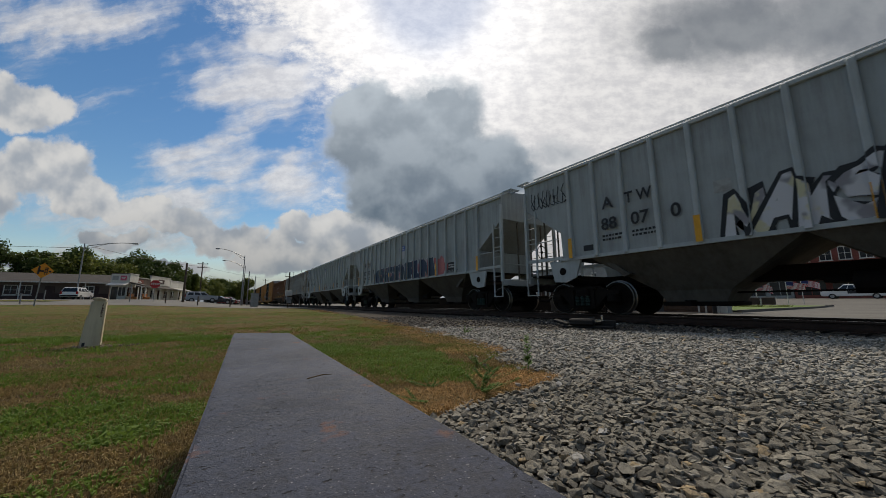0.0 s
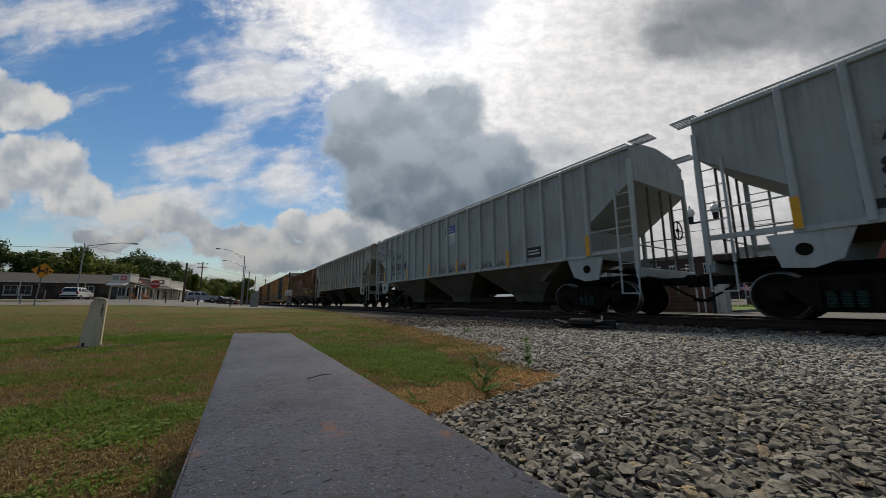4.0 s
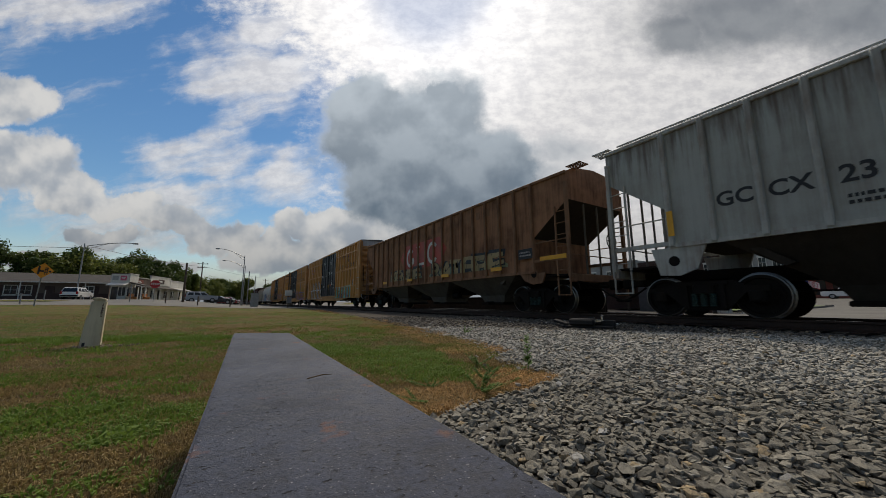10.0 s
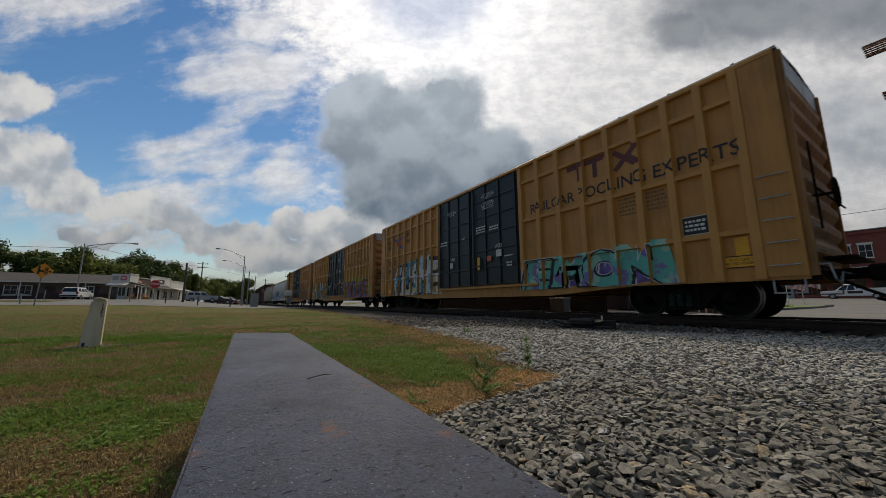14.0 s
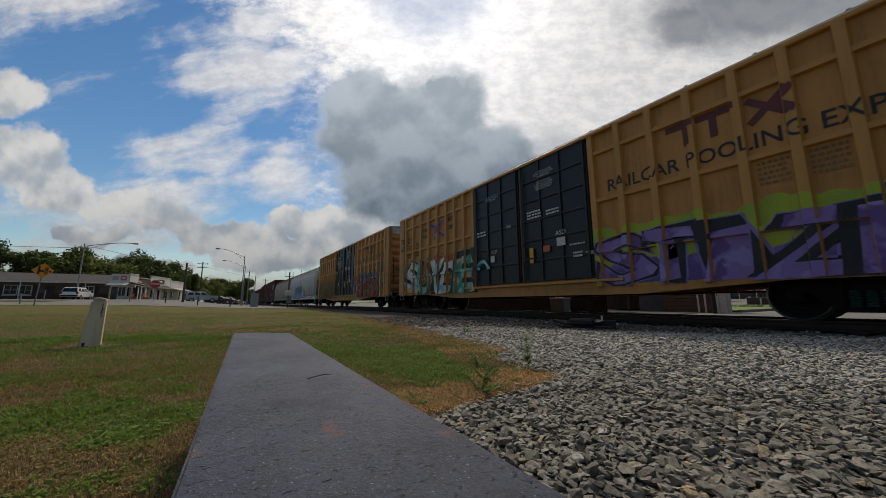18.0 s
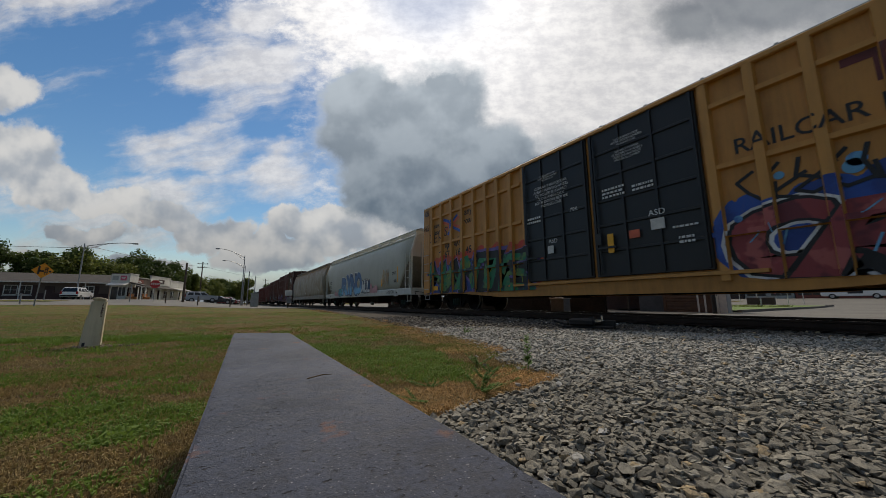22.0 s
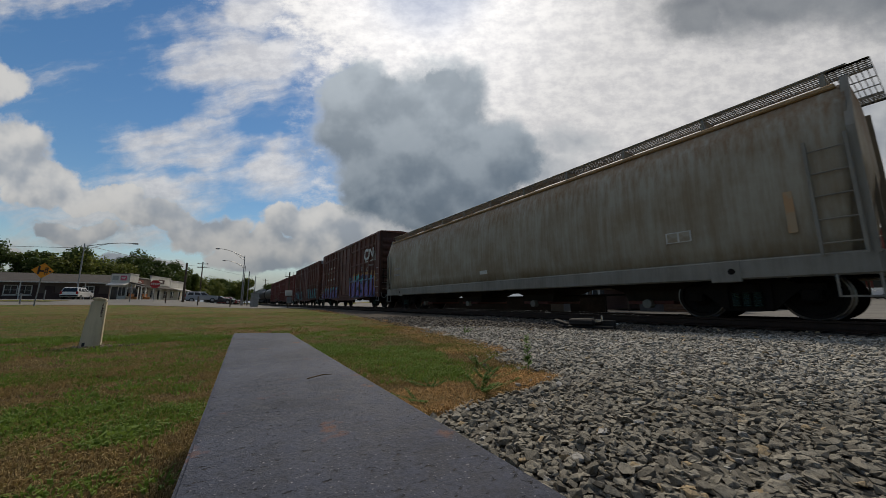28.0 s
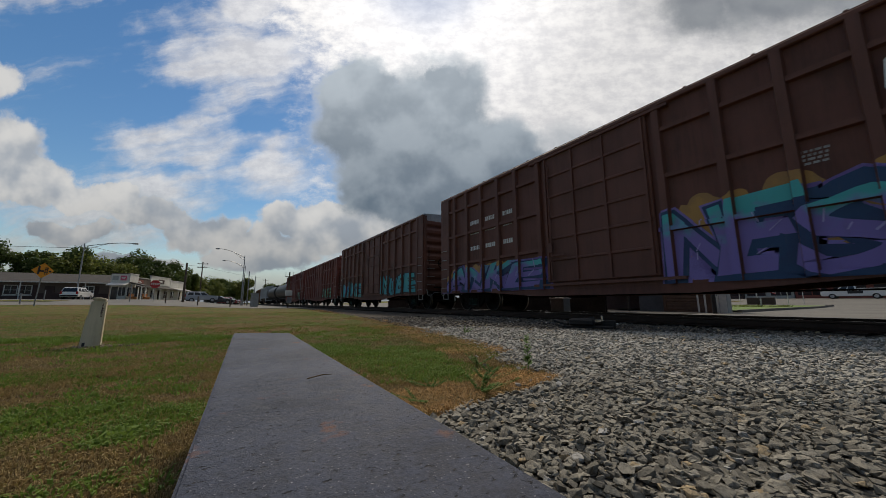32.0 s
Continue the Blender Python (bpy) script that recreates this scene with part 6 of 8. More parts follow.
def stone_material():
    m = Nodes("ballast_stone")
    c = m.coords()
    r = m.n("ShaderNodeNewGeometry").outputs["Random Per Island"]
    o = m.n("ShaderNodeObjectInfo").outputs["Random"]
    r = m.math("FRACT", m.math("ADD", r, m.math("MULTIPLY", o, 7.3)))
    fine = m.math("ADD", m.math("MULTIPLY", m.noise(c, 70, 4, 0.7), 0.5), m.math("MULTIPLY", m.noise(c, 330, 4, 0.75), 0.5))
    col = m.mix(r, (0.148, 0.135, 0.108), (0.342, 0.316, 0.256))
    sep = m.n("ShaderNodeSeparateXYZ")
    m.put(sep.inputs[0], m.n("ShaderNodeNewGeometry").outputs["Position"])
    clean = m.step(m.math("ADD", m.math("ADD", sep.outputs[0], m.math("MULTIPLY", sep.outputs[1], 0.35)), m.math("MULTIPLY", m.noise(c, 0.8, 3), 1.5)), 3.2, 5.6)
    col = m.mix(clean, col, m.mix(r, (0.30, 0.28, 0.24), (0.53, 0.505, 0.44)))
    # brake dust close to the rails, with the train's shadow painted in
    dust_shade = m.step(m.math("ADD", m.math("ADD", sep.outputs[0], m.math("MULTIPLY", sep.outputs[1], 0.60)), m.math("MULTIPLY", m.noise(c, 1.3, 4), 1.2)), 9.0, 9.7, 0.0, 0.9)
    col = m.mix(dust_shade, col, m.mix(r, (0.055, 0.045, 0.037), (0.12, 0.10, 0.082)))
    col = m.mix(m.step(r, 0.972, 0.98), col, (0.42, 0.32, 0.19))
    col = m.mix(m.step(r, 0.024, 0.018), col, (0.44, 0.43, 0.40))
    col = m.mix(m.step(fine, 0.44, 0.62, 0.0, 0.75), col, (0.055, 0.051, 0.044))
    m.bump(fine, 0.9, 0.006)
    return m.set(col, 0.85, **{"Specular IOR Level": 0.25})


def bed_material():
    m = Nodes("ballast_bed")
    c = m.coords()
    v = m.n("ShaderNodeTexVoronoi")
    m.put(v.inputs["Vector"], c)
    v.inputs["Scale"].default_value = 24
    sepc = m.n("ShaderNodeSeparateColor")
    m.put(sepc.inputs[0], v.outputs["Color"])
    col = m.mix(sepc.outputs[0], (0.09, 0.083, 0.070), (0.20, 0.188, 0.163))
    col = m.mix(m.step(v.outputs["Distance"], 0.45, 0.75), col, (0.03, 0.027, 0.023))
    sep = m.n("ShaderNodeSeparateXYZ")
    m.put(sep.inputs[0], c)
    # the same dust and painted train shadow as on the stones
    dust_shade = m.step(m.math("ADD", m.math("ADD", sep.outputs[0], m.math("MULTIPLY", sep.outputs[1], 0.60)), m.math("MULTIPLY", m.noise(c, 1.3, 4), 1.2)), 9.0, 9.7, 0.0, 0.85)
    col = m.mix(dust_shade, col, m.mix(sepc.outputs[0], (0.045, 0.037, 0.03), (0.11, 0.092, 0.075)))
    m.bump(m.math("SUBTRACT", 1.0, v.outputs["Distance"]), 1.0, 0.04)
    return m.set(col, 0.9, **{"Specular IOR Level": 0.15})


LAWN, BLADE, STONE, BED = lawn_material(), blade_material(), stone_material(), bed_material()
ASPHALT = asphalt_material("street_asphalt")
CONCRETE = asphalt_material("pale_street_concrete", (0.125, 0.118, 0.103))


def sheet(xs, ys, height):
    bm = BM()
    vs = [[bm.verts.new((x, y, height(x, y))) for y in ys] for x in xs]
    for i in range(len(xs) - 1):
        for j in range(len(ys) - 1):
            bm.faces.new((vs[i][j], vs[i + 1][j], vs[i + 1][j + 1], vs[i][j + 1]))
    return bm


def steps(a, b, d):
    n = max(1, round((b - a) / d))
    return [a + (b - a) * i / n for i in range(n + 1)]


def lawn_height(x, y):
    h = ground_z(x, y)
    if abs(x) < 16 and -6 < y < 30:
        h += 0.03 * (noise.noise((x * 0.8, y * 0.8, 0.0)) + 0.5 * noise.noise((x * 2.1, y * 2.1, 3.0)))
    if x > ballast_edge(y) and x < 13:
        h -= 0.16
    return h


solid("ground", sheet([-2600, -900, -400, -200, -120, -90] + steps(-70, -14, 4) + steps(-13, 14, 0.3) + steps(15, 100, 4) + [140, 260, 700, 2600],
                      [-2600, -700, -200, -80, -40] + steps(-20, -4, 2) + steps(-3, 12, 0.3) + steps(13, 30, 1) + steps(34, 150, 6) + [200, 320, 700, 2600], lawn_height), LAWN,
      "patchy mown lawn, green with dry brown areas", "lawn", kind="structure")


def bed_height(x, y):
    e = ballast_edge(y)
    d = x - e
    far = TRACK_X * 2 - x
    k = min(1, max(0, d / 1.2))
    h = -0.27 + 0.05 * k
    if x > 8.2:
        h = -0.225
    h += 0.022 * (noise.noise((x * 1.7, y * 1.7, 1.0)) + 0.6 * noise.noise((x * 4.5, y * 4.5, 2.0)))
    if x > 12.2:
        h -= 0.2 * (x - 12.2)
    return h


bm = BM()
rows = []
for y in steps(-30, -3, 1.0) + steps(-2.8, 12, 0.22) + steps(12.5, 40, 1.0) + steps(45, 400, 20):
    e = ballast_edge(y) - 0.05
    xs = [e + (13.2 - e) * (i / 46) for i in range(47)]
    rows.append([bm.verts.new((x, y, bed_height(x, y))) for x in xs])
for p, q in zip(rows, rows[1:]):
    for i in range(46):
        bm.faces.new((p[i], p[i + 1], q[i + 1], q[i]))
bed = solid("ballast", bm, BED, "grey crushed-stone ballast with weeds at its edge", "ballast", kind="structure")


def stone_templates(count, seed):
    """Broken stones: hulls of scattered points, flattened, as arrays."""
    rnd = random.Random(seed)
    out = []
    for k in range(count):
        b = BM()
        sx, sy, sz = rnd.uniform(0.8, 1.25), rnd.uniform(0.55, 0.9), rnd.uniform(0.32, 0.6)
        for q in range(11 + k % 3):
            v = Vector((rnd.gauss(0, 1), rnd.gauss(0, 1), rnd.gauss(0, 0.8))).normalized()
            # squared-off: broken faces rather than a ball
            v = Vector([math.copysign(abs(w) ** 0.7, w) for w in v]) * rnd.uniform(0.8, 1.0)
            b.verts.new((v.x * sx * 0.58, v.y * sy * 0.62, v.z * sz * 0.58))
        r = bmesh.ops.convex_hull(b, input=b.verts[:])
        bmesh.ops.delete(b, geom=list({v for v in b.verts if not v.link_faces}), context="VERTS")
        bmesh.ops.triangulate(b, faces=b.faces[:])
        b.verts.index_update()
        out.append((np.array([v.co[:] for v in b.verts]), np.array([[v.index for v in f.verts] for f in b.faces])))
        b.free()
    return out


STONES = stone_templates(24, 11)
stone_meshes = []
for v, f in STONES:
    me = bpy.data.meshes.new("stone")
    me.from_pydata([tuple(q) for q in v], [], [tuple(int(i) for i in q) for q in f])
    me.materials.append(STONE)
    stone_meshes.append(me)


def place_stones():
    rnd = random.Random(21)
    near, rest = [], []
    for lo, hi, gap, size in ((0.0, 2.2, 0.026, 0.040), (2.2, 4.5, 0.031, 0.042), (4.5, 8.0, 0.041, 0.047), (8.0, 14.0, 0.068, 0.066)):
        y = -0.6
        while y < 15:
            x = max(ballast_edge(y) - 0.42, 0.30)
            while x < 8.75:
                rho = math.hypot(x, y)
                ang = math.degrees(math.atan2(x, y))
                if lo <= rho < hi and -2 < ang < 90:
                    px, py = x + rnd.uniform(-0.6, 0.6) * gap, y + rnd.uniform(-0.6, 0.6) * gap
                    away = px - ballast_edge(py) + 0.16 * noise.noise((px * 2.6, py * 2.6, 4.0)) + 0.08 * noise.noise((px * 8, py * 8, 7.0))
                    thin = min(1.0, max(0.015, (away + 0.16) / 0.3))
                    if rnd.random() < thin:
                        s = size * rnd.choice((0.6, 0.75, 0.9, 1.0, 1.1, 1.35))
                        e = (rnd.gauss(0, 0.24), rnd.gauss(0, 0.24), rnd.uniform(0, 6.28))
                        item = (rnd.randrange(24), s, e, (px, py, max(bed_height(px, py), lawn_height(px, py) if px < ballast_edge(py) else -9) + s * rnd.uniform(0.05, 0.38)))
                        (near if 0.3 < px < 2.2 and 0.35 < py < 1.25 else rest).append(item)
                x += gap
            y += gap
    rnd.shuffle(near)
    for k, s, e, p in near[:300]:
        ob = new("stone", stone_meshes[k])
        ob.parent = bed
        ob.matrix_basis = Matrix.LocRotScale(p, Euler(e), (s, s, s))
    V, F, off = [], [], 0
    for k, s, e, p in near[300:] + rest:
        v, f = STONES[k]
        m = np.array(Euler(e).to_matrix()) * s
        V.append(v @ m.T + np.array(p))
        F.append(f + off)
        off += len(v)
    V, F = np.concatenate(V), np.concatenate(F)
    me = bpy.data.meshes.new("loose_stones")
    me.vertices.add(len(V))
    me.vertices.foreach_set("co", V.ravel())
    me.loops.add(F.size)
    me.loops.foreach_set("vertex_index", F.ravel().astype(np.int32))
    me.polygons.add(len(F))
    me.polygons.foreach_set("loop_start", np.arange(0, F.size, 3, dtype=np.int32))
    me.polygons.foreach_set("use_smooth", np.zeros(len(F), dtype=bool))
    me.update(calc_edges=True)
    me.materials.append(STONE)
    ob = new("loose_stones", me)
    ob.parent = bed
    tagged(ob, kind="stuff")


def tufts(name, spots, mat, parent=None, label="", category="", kind="stuff", wide=1.0):
    """Blades of grass: spots are (x, y, z, height, count, spread, lean)."""
    rnd = random.Random(31)
    V, F = [], []
    for x, y, z, h, count, spread, lean in spots:
        for i in range(count):
            a = rnd.uniform(0, 6.283)
            d = spread * math.sqrt(rnd.random())
            bx, by = x + d * math.cos(a), y + d * math.sin(a)
            hh = h * rnd.uniform(0.5, 1.2)
            w = wide * min(0.006, 0.0022 + hh * 0.03)
            t = rnd.uniform(0, 6.283)
            lx, ly = lean * hh * math.cos(a) * rnd.uniform(0.3, 1.3), lean * hh * math.sin(a) * rnd.uniform(0.3, 1.3)
            n = len(V)
            cx, cy = w * math.cos(t), w * math.sin(t)
            V += [(bx - cx, by - cy, z - 0.01), (bx + cx, by + cy, z - 0.01), (bx + lx * 0.4 + cx * 0.8, by + ly * 0.4 + cy * 0.8, z + hh * 0.6), (bx + lx * 0.4 - cx * 0.8, by + ly * 0.4 - cy * 0.8, z + hh * 0.6), (bx + lx, by + ly, z + hh * (0.95 - 0.3 * lean))]
            F += [(n, n + 1, n + 2, n + 3), (n + 3, n + 2, n + 4)]
    me = bpy.data.meshes.new(name)
    me.from_pydata(V, [], F)
    me.materials.append(mat)
    ob = new(name, me)
    return tagged(ob, label, category, kind=kind)


def inside(x, y, rows, wob=0.0):
    return max(1.0 - math.hypot((x - a) / p, (y - b) / q) for a, b, p, q in rows) + wob


def plant_lawn():
    rnd = random.Random(41)
    spots, clover = [], []
    for lo, hi, n, h, cnt in ((0.3, 2.5, 9500, 0.030, 6), (2.5, 5.0, 12000, 0.034, 6), (5.0, 10.0, 13000, 0.036, 4), (10.0, 24.0, 12000, 0.055, 3)):
        for k in range(n):
            rho = math.sqrt(rnd.uniform(lo * lo, hi * hi))
            a = radians(rnd.uniform(-26, 62))
            x, y = rho * math.sin(a), rho * math.cos(a)
            if x > ballast_edge(y) + 0.08 or (-0.1 < x < 0.3 and y < 2.0):
                continue
            v = noise.noise((x * 0.9, y * 0.9, 5.0)) + 0.5 * noise.noise((x * 4.0, y * 4.0, 9.0))
            bare = inside(x, y, BROWN, 0.3 * v)
            if (bare > 0.1 and rnd.random() < 0.6) or (v < -0.2 and rnd.random() < 0.6):
                continue
            spots.append((x, y, lawn_height(x, y), h * (0.7 + 0.7 * max(0, v)), cnt, 0.03 + 0.004 * rho, 0.9))
    # dense fresh clumps
    for x, y, p, q in GREEN:
        for k in range(int(620 * min(1.0, p * q * 3.0) + 60)):
            a, d = rnd.uniform(0, 6.283), rnd.random() ** 0.6
            cx, cy = x + p * d * math.cos(a), y + q * d * math.sin(a)
            if cx > ballast_edge(cy) - 0.02 or (-0.12 < cx < 0.34 and cy < 2.1):
                continue
            if noise.noise((cx * 7, cy * 7, 2.0)) < -0.15:
                continue
            clover.append((cx, cy, lawn_height(cx, cy), (0.022 + 0.003 * y) * rnd.uniform(0.6, 1.5), 7, 0.03 + 0.004 * y, 1.1))
    # tufts scattered through the lawn
    for k in range(420):
        a, rho = radians(rnd.uniform(-24, 24)), rnd.uniform(1.2, 9)
        x, y = rho * math.sin(a), rho * math.cos(a)
        if -0.14 < x < 0.36 and y < 2.1:
            continue
        clover.append((x, y, lawn_height(x, y), 0.03 + 0.004 * rho, rnd.randint(12, 44), 0.03 + 0.010 * rho, 1.2))
    # one broad-bladed clump lying open
    clover += [(-0.35 + rnd.gauss(0, 0.05), 2.15 + rnd.gauss(0, 0.03), lawn_height(-0.35, 2.15), 0.07, 7, 0.03, 1.7) for k in range(7)]
    tufts("lawn_grass", spots, BLADE, label="short mown grass, green and straw-coloured", category="grass", wide=1.35)
    tufts("fresh_clumps", clover, LEAF["lawn"], label="fresh green clumps of coarse grass and clover", category="grass", wide=1.5)
    thatch = []
    for lo, hi, n in ((0.6, 2.6, 7500), (2.6, 6.0, 9000)):
        for k in range(n):
            rho = math.sqrt(rnd.uniform(lo * lo, hi * hi))
            a = radians(rnd.uniform(-24, 50))
            x, y = rho * math.sin(a), rho * math.cos(a)
            if x > ballast_edge(y) + 0.05 or (-0.1 < x < 0.3 and y < 2.0) or inside(x, y, GREEN) > 0.2:
                continue
            thatch.append((x, y, lawn_height(x, y) + 0.006, 0.008 + 0.002 * rho, 9, 0.035 + 0.006 * rho, 2.2))
    tufts("dead_thatch", thatch, THATCH, label="pale dead grass lying flat between the green clumps", category="grass", wide=0.5)
    straw = []
    for cx, cy, p, q, n in ((3.35, 6.9, 0.5, 1.6, 200), (2.95, 4.6, 0.36, 0.9, 220), (2.72, 3.55, 0.46, 0.36, 240), (2.02, 1.98, 0.34, 0.40, 520), (1.25, 2.0, 0.40, 0.30, 260), (4.2, 11.0, 0.5, 3.0, 120), (1.0, 1.75, 0.25, 0.12, 60), (5.8, 20.0, 0.6, 8.0, 120)):
        for k in range(n):
            a, d = rnd.uniform(0, 6.283), rnd.random() ** 0.5
            x, y = cx + p * d * math.cos(a), cy + q * d * math.sin(a)
            e = ballast_edge(y)
            if x > 0.36 and x < e + 0.22:
                straw.append((x, y, bed_height(x, y) + 0.015 if x > e else lawn_height(x, y), 0.022 + 0.004 * y, 15, 0.055 + 0.006 * y, 1.6))
    m = plain("dry_straw", (0.50, 0.29, 0.105), 0.85, 0, 30, 0.4)
    tufts("dry_grass", straw, m, label="brown dead grass along the edge of the stones", category="grass", wide=0.6)


def weed(x, y, h, n, seed, label):
    """An upright weed: a stem set with small narrow leaves."""
    rnd = random.Random(seed)
    t = thing("weed", pose(x, y, bed_height(x, y) if x > ballast_edge(y) else lawn_height(x, y)), label, "weed", "weeds in the stones")
    stems, leaf = BM(), BM()
    for s in range(n):
        top = Vector((rnd.gauss(0, 0.05 * n ** 0.5), rnd.gauss(0, 0.05 * n ** 0.5), h * rnd.uniform(0.6, 1.0)))
        rod(stems, (0, 0, -0.02), top, 0.003, 5, 0.0015)
        for k in range(80):
            u = rnd.uniform(0.12, 1.0)
            p = top * u
            a = rnd.uniform(0, 6.283)
            L = h * (0.17 if n == 1 else 0.13) * (1.15 - 0.6 * u) + 0.010
            d = Vector((math.cos(a), math.sin(a), rnd.uniform(0.2, 0.9))).normalized() * L
            q = Vector((-math.sin(a), math.cos(a), 0)) * L * 0.22
            vs = [leaf.verts.new(c) for c in (p, p + d * 0.5 + q, p + d, p + d * 0.5 - q)]
            leaf.faces.new(vs)
    part("stem", stems, LEAF["weed"], t)
    part("leaves", leaf, LEAF["weed"], t)


m = Nodes("dead_thatch_straw")
r = m.n("ShaderNodeNewGeometry").outputs["Random Per Island"]
THATCH = m.set(m.mix(r, (0.15, 0.10, 0.042), (0.52, 0.40, 0.20)), 0.85, **{"Specular IOR Level": 0.1})
LEAF = {}
for key, a, b in (("weed", (0.075, 0.15, 0.03), (0.15, 0.26, 0.06)), ("lawn", (0.098, 0.165, 0.024), (0.19, 0.275, 0.052)), ("dark", (0.036, 0.062, 0.017), (0.09, 0.13, 0.036)), ("mid", (0.05, 0.08, 0.016), (0.11, 0.145, 0.034)), ("light", (0.09, 0.115, 0.022), (0.17, 0.19, 0.045))):
    m = Nodes("leaf_" + key)
    r = m.n("ShaderNodeNewGeometry").outputs["Random Per Island"]
    f = m.math("ADD", m.math("MULTIPLY", r, 0.6), m.math("MULTIPLY", m.noise(m.coords(), 0.8, 3), 0.4))
    col = m.mix(f, a, b)
    LEAF[key] = m.set(col, 0.6, **{"Specular IOR Level": 0.2})
    leafy(m, col, 0.4)
    m.bump(m.noise(m.coords(), 14, 3), 0.3, 0.02)

# ---- the beam under the camera ----
m = Nodes("beam_dark_grey")
c = m.coords()
big, mid, grit = m.noise(c, 5.0, 5, 0.65), m.noise(c, 30, 7, 0.8), m.noise(c, 260, 4, 0.7)
tone = m.math("ADD", m.math("MULTIPLY", big, 0.3), m.math("ADD", m.math("MULTIPLY", mid, 0.4), m.math("MULTIPLY", grit, 0.3)))
col = m.mix(m.step(tone, 0.40, 0.60), (0.013, 0.017, 0.031), (0.056, 0.066, 0.098))
# fine pale specks, dark pits and a few rust stains
specks = m.math("MULTIPLY", m.step(m.noise(m.vmath("ADD", c, (7.7, 2.2, 0)), 300, 2, 0.5), 0.64, 0.69), m.step(m.noise(c, 9, 3, 0.5), 0.40, 0.62, 0.2, 1.0))
col = m.mix(m.math("MULTIPLY", specks, 0.75), col, (0.30, 0.305, 0.335))
marks = m.step(m.noise(m.vmath("MULTIPLY", c, (0.8, 1.2, 1.0)), 130, 4, 0.6), 0.63, 0.665)
col = m.mix(m.math("MULTIPLY", marks, 0.9), col, (0.005, 0.005, 0.007))
stain = m.math("MULTIPLY", m.noise(m.vmath("ADD", c, (3.1, 0.4, 0)), 11.0, 3, 0.5), m.step(mid, 0.3, 0.6, 0.75, 1.15))
col = m.mix(m.step(stain, 0.68, 0.78, 0.0, 0.7), col, (0.15, 0.066, 0.036))
m.bump(m.math("ADD", m.math("ADD", m.math("MULTIPLY", mid, 0.8), m.math("MULTIPLY", grit, 0.5)), m.math("SUBTRACT", m.math("MULTIPLY", specks, 0.5), marks)), 0.8, 0.004)
BEAM = m.set(col, m.step(mid, 0.3, 0.7, 0.52, 0.78), **{"Specular IOR Level": 0.22})
beam = thing("beam", pose(0, 0, -0.24), "dark grey speckled beam with small rust stains, lying lengthways", "beam")
bm = slab(BM(), [(-0.09, -1.2), (0.20, -1.2), (0.285, 1.89), (0.045, 2.04)], "z", 0.2, 0.46)
bmesh.ops.bevel(bm, geom=bm.edges[:], offset=0.004, segments=2, affect="EDGES")
part("top_beam", bm, BEAM, beam)
for y in (-0.8, 1.2):
    part("support_block", cube((0.11, y, 0.095), (0.16, 0.2, 0.25), 0.01), CONCRETE, beam)
twig = thing("twig", pose(0.165, 0.72, 0.222), "thin dry brown twig lying on the beam", "twig")
bm = rod(BM(), (-0.02, 0, 0.002), (0.012, 0.012, 0.004), 0.0012, 5)
rod(bm, (0.012, 0.012, 0.004), (0.03, 0.01, 0.003), 0.001, 5, 0.0004)
part("stalk", bm, plain("twig_bark", (0.10, 0.06, 0.03), 0.9), twig)

# ---- beige marker post ----
m = Nodes("pedestal_beige_plastic")
c = m.coords()
n1, n2 = m.noise(c, 3, 4), m.noise(m.coords((6, 6, 0.6)), 4, 4)
POSTMAT = m.set(m.mix(m.step(m.math("ADD", m.math("MULTIPLY", n1, 0.5), m.math("MULTIPLY", n2, 0.5)), 0.4, 0.66), (0.66, 0.58, 0.42), (0.52, 0.44, 0.30)), 0.5)
px, py = -1.62, 7.0
post = thing("marker_post", pose(px, py, lawn_height(px, py) - 0.03, 0, 2.4, 8), "beige plastic utility pedestal with rusty black marks, leaning slightly", "utility pedestal")
bm = slab(BM(), [(-0.105, 0), (-0.09, 0.44), (-0.075, 0.455), (-0.068, 0.69), (0.09, 0.69), (0.115, 0.0)], "y", -0.11, 0.11)
bmesh.ops.bevel(bm, geom=bm.edges[:], offset=0.018, segments=2, affect="EDGES")
part("body", bm, POSTMAT, post)
bm = slab(BM(), [(-0.07, 0.69), (-0.065, 0.725), (0.0, 0.735), (0.08, 0.715), (0.10, 0.69)], "y", -0.115, 0.115)
bmesh.ops.bevel(bm, geom=bm.edges[:], offset=0.012, segments=2, affect="EDGES")
part("cap", bm, POSTMAT, post)
bm = BM()
for k, (z, w, d) in enumerate(((0.63, 0.018, 0.4), (0.585, 0.022, -0.5), (0.56, 0.02, 0.3), (0.53, 0.024, -0.3), (0.505, 0.018, 0.6), (0.47, 0.014, 0.0))):
    box(bm, (0.06, -0.113, z), (w * 0.5, 0.004, 0.03), Matrix.Rotation(d, 4, "Y"))
    box(bm, (0.06 + 0.004 * (k % 3), -0.1135, z - 0.012), (w, 0.004, 0.008))
part("painted_marks", bm, plain("rusty_mark", (0.10, 0.045, 0.03), 0.7), post)
part("base_mark", cube((-0.06, -0.113, 0.06), (0.03, 0.004, 0.06)), M["black"], post)
mulch = BM()
rnd = random.Random(8)
for k in range(240):
    x, y = px + rnd.gauss(0.16, 0.17), py + rnd.gauss(-0.12, 0.12)
    s = rnd.uniform(0.008, 0.024)
    box(mulch, (x, y, lawn_height(x, y) + s * 0.3), (s * 1.6, s, s * 0.6), Euler((rnd.random(), rnd.random(), rnd.random() * 6)).to_matrix().to_4x4())
